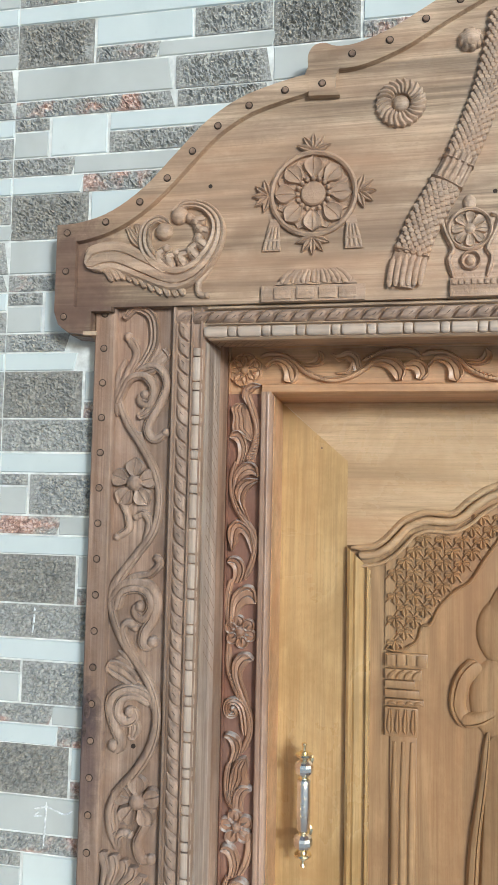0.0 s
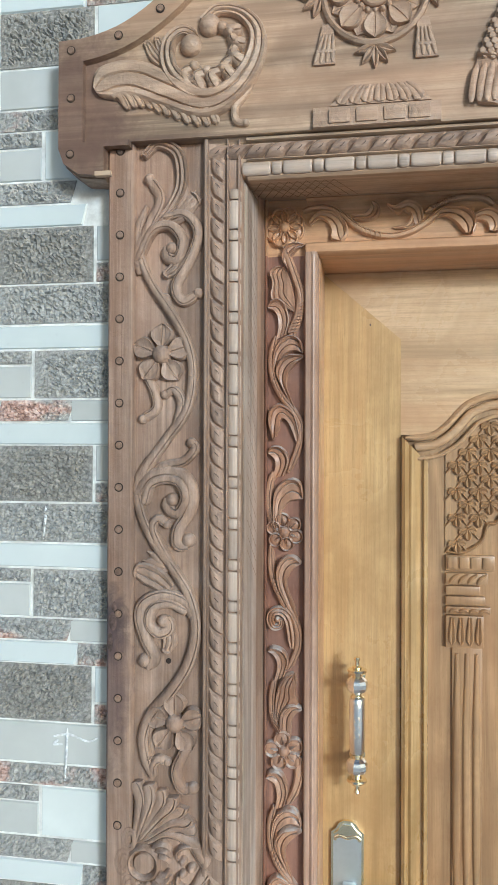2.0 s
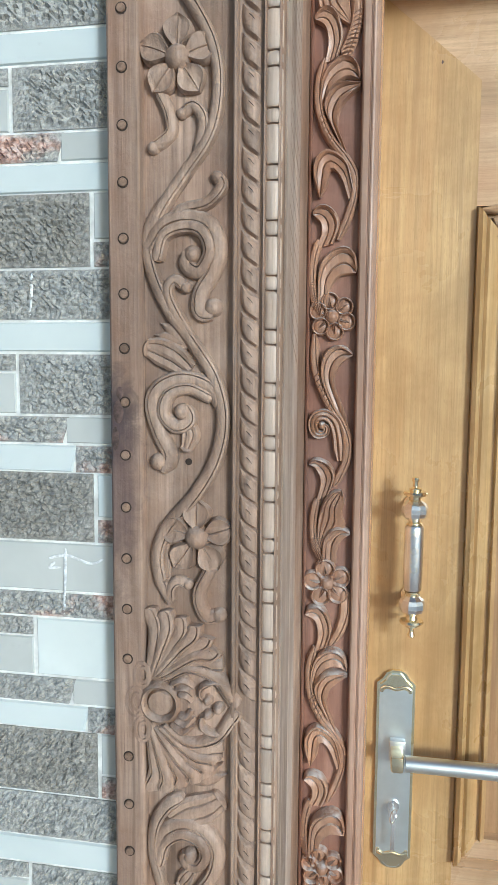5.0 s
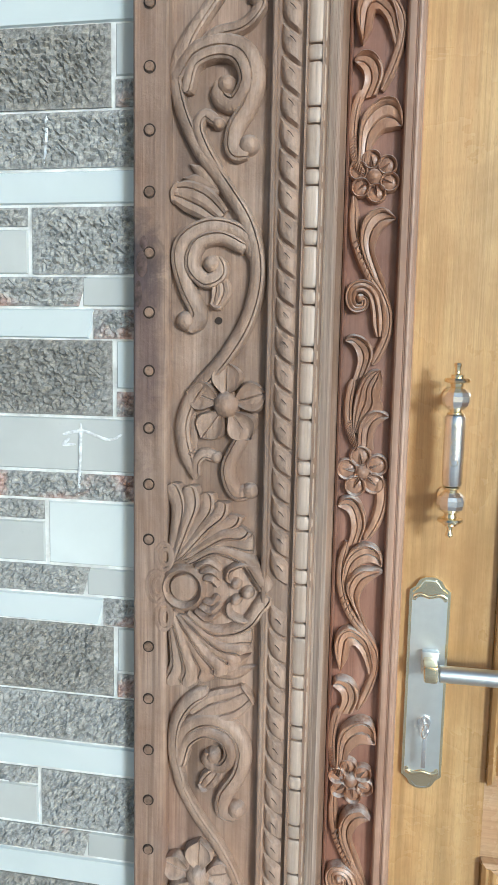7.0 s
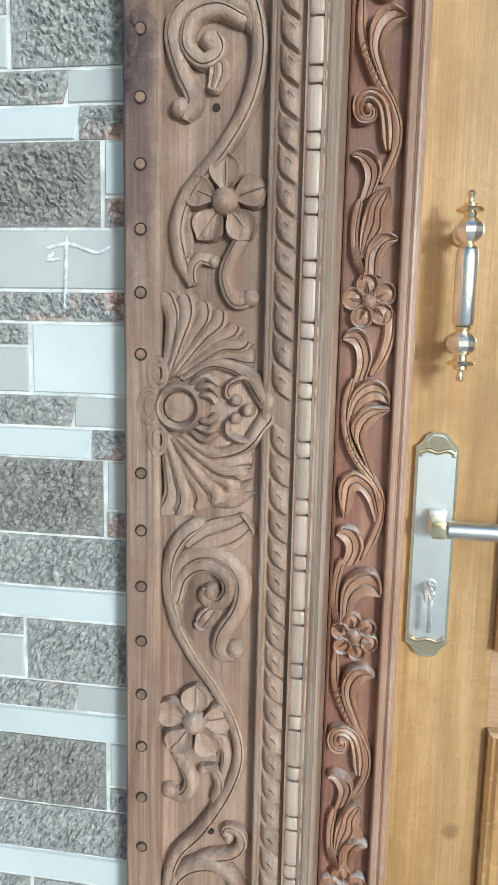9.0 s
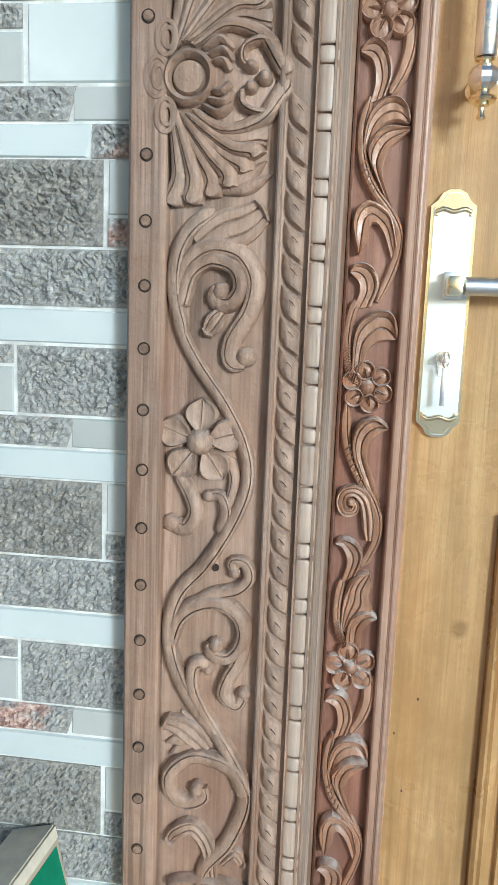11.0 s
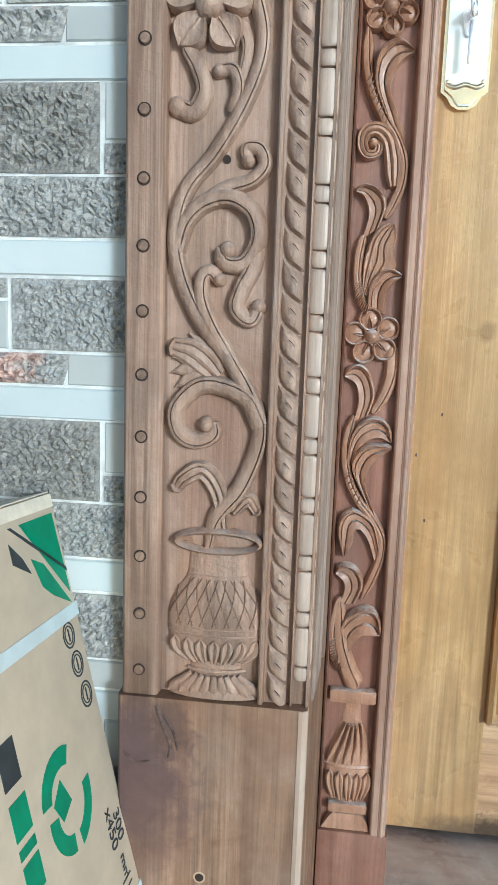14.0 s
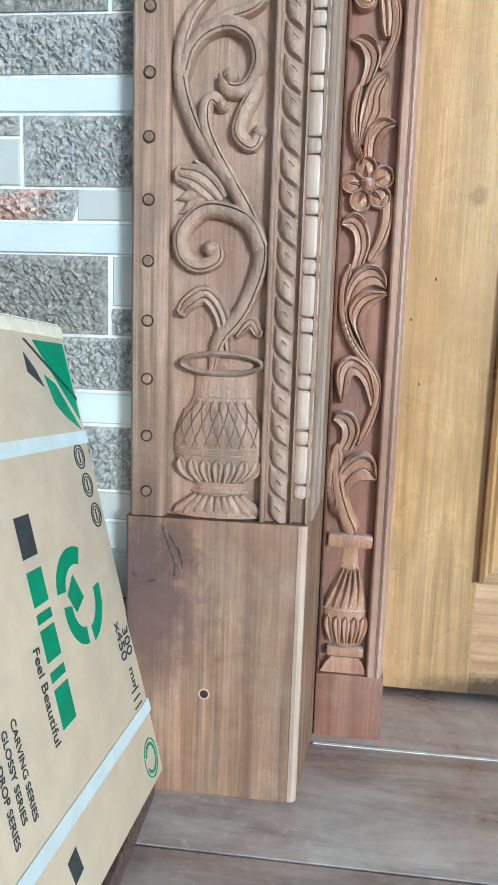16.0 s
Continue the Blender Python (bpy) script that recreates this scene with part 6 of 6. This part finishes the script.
bmesh.ops.transform(bm, matrix=Matrix.Translation((0.011, LEAF_Y - 0.044, 1.066)) @ Matrix.Rotation(radians(90), 4, "Y"), verts=bm.verts)
part("lever_cap", bm, BRASS, lever, "brass end cap")
part("cylinder", add_prism(bmesh.new(), [(-0.121 + r * math.cos(a), z0 + r * math.sin(a)) for r, z0, a in [(0.0085, 0.984, radians(-40 + 260 * i / 12)) for i in range(13)] + [(0.005, 0.968, radians(180 + 180 * i / 6)) for i in range(7)]], LEAF_Y - 0.0115, LEAF_Y - 0.008, "y"), NICKEL, lock)
part("key", boxed(-0.1222, -0.1198, LEAF_Y - 0.034, LEAF_Y - 0.011, 0.9795, 0.9885, bevel=0.0005), NICKEL, lock, "nickel key left in the lock")
bm = bmesh.new()
add_ring(bm, 0, 0, 0.009, 0.0016, 0.0012, 0, 24)
bmesh.ops.transform(bm, matrix=Matrix.Translation((-0.121, LEAF_Y - 0.033, 0.984)) @ Matrix.Rotation(radians(60), 4, "Z"), verts=bm.verts)
part("key_ring", bm, NICKEL, lock)
part("spare_key", boxed(-0.1235, -0.1180, LEAF_Y - 0.0265, LEAF_Y - 0.0250, 0.930, 0.974, bevel=0.0005), NICKEL, lock)


# ---- carton leaning on the wall ----
def leaning(p, ex, ez):
    """The pose of a flat carton: p its lower wall-side corner, ez its long way up, ex its way along the bottom."""
    ez = Vector(ez).normalized()
    ex = Vector(ex)
    ex = (ex - ez * ex.dot(ez)).normalized()
    nrm = ez.cross(ex)
    return Matrix(((ex.x, ez.x, nrm.x, p[0]), (ex.y, ez.y, nrm.y, p[1]), (ex.z, ez.z, nrm.z, p[2]), (0, 0, 0, 1)))


CW, CH, CT = 0.330, 0.4695, 0.050
pose_c = leaning((-0.3923, 1.411, 0.0285), (-0.02, -1.0, 0), (-0.2614, 0.0873, 0.9613))
carton = thing("tile_carton", "brown cardboard tile carton with green print, leaning on the wall", "carton", at=(0, 0, 0))
# local: x away from the wall along the floor, y up the face, z out of the face
FACE_DIR = 1.0 if (pose_c.to_3x3() @ Vector((0, 0, 1))).x > 0 else -1.0
carton.matrix_world = pose_c


def cpart(name, bm, material, label="", smooth=True, parent=None):
    return part(name, bm, material, parent or carton, label, smooth)


def cbox(x0, x1, y0, y1, d0, d1, bevel=0.0):
    lo, hi = sorted((FACE_DIR * d0, FACE_DIR * d1))
    return boxed(x0, x1, y0, y1, lo, hi, bevel=bevel)


def cpoly(poly, d=0.0006):
    return add_prism(bmesh.new(), poly, min(0, FACE_DIR * d), max(0, FACE_DIR * d), "z")


cpart("box_body", cbox(0.0, CW, 0.0, CH, -CT, 0.0, 0.003), CARD)
cpart("top_flap", cbox(0.002, CW - 0.002, CH + 0.0002, CH + 0.0015, -CT + 0.002, -0.001), CARD_TOP, "paler open cardboard edge")
for y0 in (0.064, 0.348):
    cpart("strap", cbox(-0.0008, CW + 0.0008, y0, y0 + 0.013, -CT - 0.0008, 0.0010), STRAP, "pale blue packing strap")
TXT = Matrix(((0, FACE_DIR * -1, 0, 0), (-1, 0, 0, 0), (0, 0, 1, 0), (0, 0, 0, 1)))


def lettering(word, x, y, size, material, name="lettering", parent=None):
    """Printed words that read down the carton, their tops towards the wall."""
    cu = bpy.data.curves.new("lettering", "FONT")
    cu.body, cu.size, cu.extrude = word, size, 0.0002
    tmp = bpy.data.objects.new("tmp", cu)
    scene.collection.objects.link(tmp)
    me = bpy.data.meshes.new_from_object(tmp.evaluated_get(bpy.context.evaluated_depsgraph_get()))
    bpy.data.objects.remove(tmp)
    me.name = "lettering"
    me.materials.clear()
    me.materials.append(material)
    ob = new(name, me)
    ob.parent = parent or carton
    right, up = Vector((0, -1, 0)), Vector((-1, 0, 0))
    out = right.cross(up)
    ob.matrix_local = Matrix(((right.x, up.x, out.x, x), (right.y, up.y, out.y, y), (right.z, up.z, out.z, FACE_DIR * 0.0007), (0, 0, 0, 1)))
    return ob


cpart("top_band", cbox(0.001, CW - 0.001, 0.456, CH - 0.001, 0.0, 0.0005), CARD_TOP, "paler torn top edge")
# printed brand block, as plain strokes
def stroke(poly, material):
    cpart("print_mark", cpoly(poly), material)


UPX, LOX = 0.153, 0.186        # tops and feet of the large strokes


def bar(y0, y1, x0, x1, material):
    stroke([(x0, y0), (x1, y0), (x1, y1), (x0, y1)], material)


def arc_band(cx, cy, rx, ry, w, a0, a1, material, n=10):
    angs = [radians(a0 + (a1 - a0) * i / n) for i in range(n + 1)]
    stroke([(cx + rx * math.cos(a), cy + ry * math.sin(a)) for a in angs] + [(cx + (rx - w) * math.cos(a), cy + (ry - w) * math.sin(a)) for a in reversed(angs)], material)


# the maker's mark as plain blocks in its colours
bar(0.2675, 0.3010, UPX + 0.004, LOX - 0.004, INK_BLACK)
for y0, y1 in ((0.2290, 0.2570), (0.2150, 0.2230), (0.1840, 0.2100), (0.1680, 0.1760), (0.1300, 0.1620)):
    bar(y0, y1, UPX + 0.004, LOX - 0.004, INK_GREEN)
# round leaf-like emblem in three curved pieces
arc_band(0.100, 0.224, 0.040, 0.036, 0.016, 5, 120, INK_GREEN)
arc_band(0.094, 0.212, 0.040, 0.042, 0.014, 175, 262, INK_GREEN)
arc_band(0.098, 0.208, 0.036, 0.036, 0.015, 275, 370, INK_GREEN)
stroke([(0.104, 0.236), (0.122, 0.222), (0.112, 0.204), (0.092, 0.212)], INK_GREEN)
stroke([(0.074, 0.4505), (0.008, 0.4505), (0.006, 0.372)], INK_GREEN)
stroke([(0.066, 0.418), (0.046, 0.409), (0.008, 0.362), (0.040, 0.378), (0.056, 0.390)], INK_GREEN)
stroke([(0.094, 0.4505), (0.089, 0.4505), (0.003, 0.396), (0.003, 0.392)], INK_BLACK)
stroke([(0.098, 0.438), (0.081, 0.422), (0.071, 0.406), (0.098, 0.420)], INK_BLACK)
stroke([(0.221, 0.046), (0.205, 0.049), (0.201, 0.029), (0.217, 0.027)], INK_BLACK)
for cx, y0 in ((0.029, 0.336), (0.025, 0.307), (0.021, 0.276)):
    arc_band(cx, y0, 0.012, 0.0125, 0.0016, 0, 359, INK_BLACK, 24)
    arc_band(cx, y0, 0.0085, 0.009, 0.0012, 0, 359, INK_BLACK, 20)
    bar(y0 - 0.006, y0 + 0.006, cx - 0.001, cx + 0.001, INK_BLACK)
arc_band(0.026, 0.026, 0.018, 0.019, 0.0012, 0, 359, INK_GREEN, 24)
arc_band(0.026, 0.026, 0.014, 0.015, 0.003, 20, 330, INK_GREEN, 24)
for y0 in (0.096, 0.088, 0.080):
    bar(y0, y0 + 0.0015, 0.016, 0.036, INK_BLACK)
lettering("Feel Beautiful", 0.200, 0.202, 0.0145, INK_BLACK)
lettering("CARVING SERIES", 0.251, 0.170, 0.0100, INK_BLACK)
lettering("GLOSSY SERIES", 0.265, 0.168, 0.0100, INK_BLACK)
lettering("DROP SERIES", 0.279, 0.150, 0.0100, INK_BLACK)
lettering("300", 0.025, 0.160, 0.0200, INK_BLACK)
lettering("x450", 0.041, 0.170, 0.0200, INK_BLACK)
lettering("mm", 0.030, 0.120, 0.0160, INK_BLACK)

prop = part("packing_slab", boxed(-0.470, -0.4005, 1.075, 1.408, 0.0, 0.026, bevel=0.002), KNOT)
tagged(prop, "dark ragged packing strip on the floor under the carton", "packing")


# ---- floor planks ----
random.seed(4)
PITCH = 0.198
plank_mesh = {}
for j in range(-9, 1):
    y1 = 1.5325 + PITCH * (j + 1) - 0.0015
    y0 = y1 - PITCH + 0.003
    off = (-0.355, 0.25, -0.75)[j % 3]
    for i in range(-2, 3):
        x0 = off + 1.2 * i + 0.0015
        x1 = x0 + 1.197
        if x1 < -2.1 or x0 > 2.5:
            continue
        o = part("floor_plank", boxed(max(x0, -2.19), min(x1, 2.59), y0, min(y1, 1.72), -0.012, 0.0, bevel=0.0012), FLOOR_PLANK, floor)
dust_line = part("threshold_bead", boxed(-0.2400, 0.73, 1.5305, 1.5345, -0.003, 0.0008), GROUT, floor)

# ---- wall tiles: printed stone-look pieces, course by course ----
COL_X, COL_W, ROW_Z, ROW_H = -0.607, 0.450, 2.378, 0.3045
KIND = {"d": (ROCK_DARK, 0.0025), "r": (ROCK_LIGHT, 0.002), "e": (ROCK_RED, 0.002), "w": (GLAZE_WHITE, 0.0028), "g": (GLAZE_GREY, 0.0022), "l": (GLAZE_PALE, 0.0024)}
# u0, u1, v0, v1, kind, slant of the right end
FACE_A = [(0, .315, 0, .26, "d", 0), (.32, .44, 0, .165, "g", 0), (.32, .44, .17, .26, "e", 0), (.445, 1, 0, .26, "r", 0),
          (0, 1, .265, .445, "r", 0), (0, 1, .45, .56, "w", 0),
          (0, .115, .565, .63, "r", 0), (0, .115, .635, .787, "g", 0), (.12, 1, .565, .787, "r", 0),
          (0, .235, .792, .893, "e", -.02), (.24, 1, .792, .893, "g", -.02), (0, 1, .897, 1, "w", 0)]
FACE_B = [(0, .315, 0, .26, "d", 0), (.32, .70, 0, .165, "w", 0), (.32, .56, .17, .26, "e", -.02), (.565, 1, .17, .26, "g", -.02), (.705, 1, 0, .165, "r", 0),
          (0, .63, .265, .452, "g", .02), (.635, 1, .265, .452, "r", .02), (0, .64, .457, .553, "e", .02), (.645, 1, .457, .553, "r", .02),
          (0, .145, .558, .63, "r", 0), (0, .145, .635, .785, "g", 0), (.15, .38, .558, .785, "l", 0), (.385, 1, .558, .66, "w", 0), (.385, 1, .665, .785, "r", 0),
          (0, .24, .79, .893, "r", -.02), (.245, .86, .79, .893, "g", -.02), (.865, 1, .79, .893, "r", 0), (0, .28, .897, 1, "w", -.015), (.285, .70, .897, 1, "e", -.015), (.705, 1, .897, 1, "w", 0)]
FACE_C = FACE_A[:-1] + [(0, .26, .897, 1, "w", -.015), (.265, 1, .897, 1, "e", -.015)]
FACES = {-2: FACE_A, -1: FACE_B, 0: FACE_B, 1: FACE_A, 2: FACE_C, 3: FACE_B, 4: FACE_A, 5: FACE_A, 6: FACE_A, 7: FACE_B}


def stone_piece(x0, x1, z0, z1, slant, rough=0.0056, cell=0.0024):
    """A piece with a rough split face and straight sawn edges."""
    x0, x1, z0, z1 = x0 + 0.0008, x1 - 0.0008, z0 + 0.0008, z1 - 0.0008
    nx, nz = max(3, int((x1 - x0) / cell)), max(3, int((z1 - z0) / cell))
    verts, faces = [], []
    for j in range(nz + 1):
        v = j / nz
        for i in range(nx + 1):
            u = i / nx
            x, z = x0 + (x1 - slant * v - x0) * u, z0 + (z1 - z0) * v
            p = Vector((x * 165, 3.7, z * 235))
            n = 0.70 * noise.noise(p) + 0.35 * noise.noise(p * 0.4) + 1.15 * random.uniform(-0.5, 0.5)
            rim = min(1.0, 6 * min(u, 1 - u, v, 1 - v) + 0.12)
            verts.append((x, TILE_Y - 0.0006 - max(0.0, rough * rim * (0.50 + n)), z))
    row = nx + 1
    for j in range(nz):
        for i in range(nx):
            a = j * row + i
            faces.append((a, a + 1, a + row + 1, a + row))
    edge_loop = [i for i in range(nx + 1)] + [j * row + nx for j in range(1, nz + 1)] + [nz * row + i for i in range(nx - 1, -1, -1)] + [j * row for j in range(nz - 1, 0, -1)]
    base = len(verts)
    verts += [(verts[k][0], TILE_Y + 0.007, verts[k][2]) for k in edge_loop]
    n = len(edge_loop)
    for k in range(n):
        faces.append((edge_loop[k], base + k, base + (k + 1) % n, edge_loop[(k + 1) % n]))
    me = bpy.data.meshes.new("tile_piece")
    me.from_pydata(verts, [], faces)
    me.polygons.foreach_set("use_smooth", [False] * (nx * nz + n))
    return me


def tile_piece(x0, x1, z0, z1, lift, slant):
    """A slightly domed piece with eased edges."""
    g = 0.0008
    e = min(0.0022, (z1 - z0) * 0.1)
    outer = [(x0 + g, z0 + g), (x1 - g, z0 + g), (x1 - g - slant, z1 - g), (x0 + g, z1 - g)]
    inn = [(x0 + e, z0 + e), (x1 - e, z0 + e), (x1 - e - slant, z1 - e), (x0 + e, z1 - e)]
    y = TILE_Y
    bm = bmesh.new()
    a = [bm.verts.new((p[0], y + 0.007, p[1])) for p in outer]
    b = [bm.verts.new((p[0], y + 0.001, p[1])) for p in outer]
    c = [bm.verts.new((p[0], y - lift + 0.001, p[1])) for p in inn]
    for q, r in ((a, b), (b, c)):
        for k in range(4):
            bm.faces.new((q[k], q[(k + 1) % 4], r[(k + 1) % 4], r[k]))
    bm.faces.new(c)
    return bm


for row, face in FACES.items():
    ztop = ROW_Z - ROW_H * row
    for colm in (-1, 0, 1):
        if colm == 1 and row > -1:
            continue
        for u0, u1, v0, v1, kind, slant in face:
            x0, x1 = COL_X + COL_W * (colm + u0) + 0.0006, COL_X + COL_W * (colm + u1) - 0.0006
            z1, z0 = ztop - ROW_H * v0, ztop - ROW_H * v1
            if z0 < 0:
                z0 = 0.001
            if z1 < 0.02 or x1 < -0.95 or x0 > 0.30:
                continue
            if row > 0 and x0 > -0.40:
                continue
            if row <= 0 and x1 > -0.38 and z0 < 2.205:
                if z1 < 2.23 or x0 > -0.40:
                    z0 = 2.205
                    if z1 < 2.23:
                        continue
                else:
                    x1 = -0.38
            if row > 0:
                x1 = min(x1, -0.38)
            mat, lift = KIND[kind]
            piece = stone_piece(x0, x1, z0, z1, slant * COL_W) if kind in "dre" else tile_piece(x0, x1, z0, z1, lift, slant * COL_W)
            part("tile_piece", piece, mat, wall if x0 < -0.37 else above, smooth=False)

# chalk marks left by the tiler
for pts in ([(-0.533, 1.684), (-0.534, 1.660), (-0.536, 1.639)], [(-0.500, 1.378), (-0.501, 1.345), (-0.502, 1.325), (-0.503, 1.302)], [(-0.520, 1.366), (-0.498, 1.370), (-0.470, 1.362), (-0.455, 1.368)], [(-0.513, 1.362), (-0.520, 1.355), (-0.506, 1.356)]):
    part("chalk_mark", add_ribbon(bmesh.new(), pts, 0.0036, 0.0026, 0.0006, TILE_Y - 0.0030, ROUND), CHALK, wall)
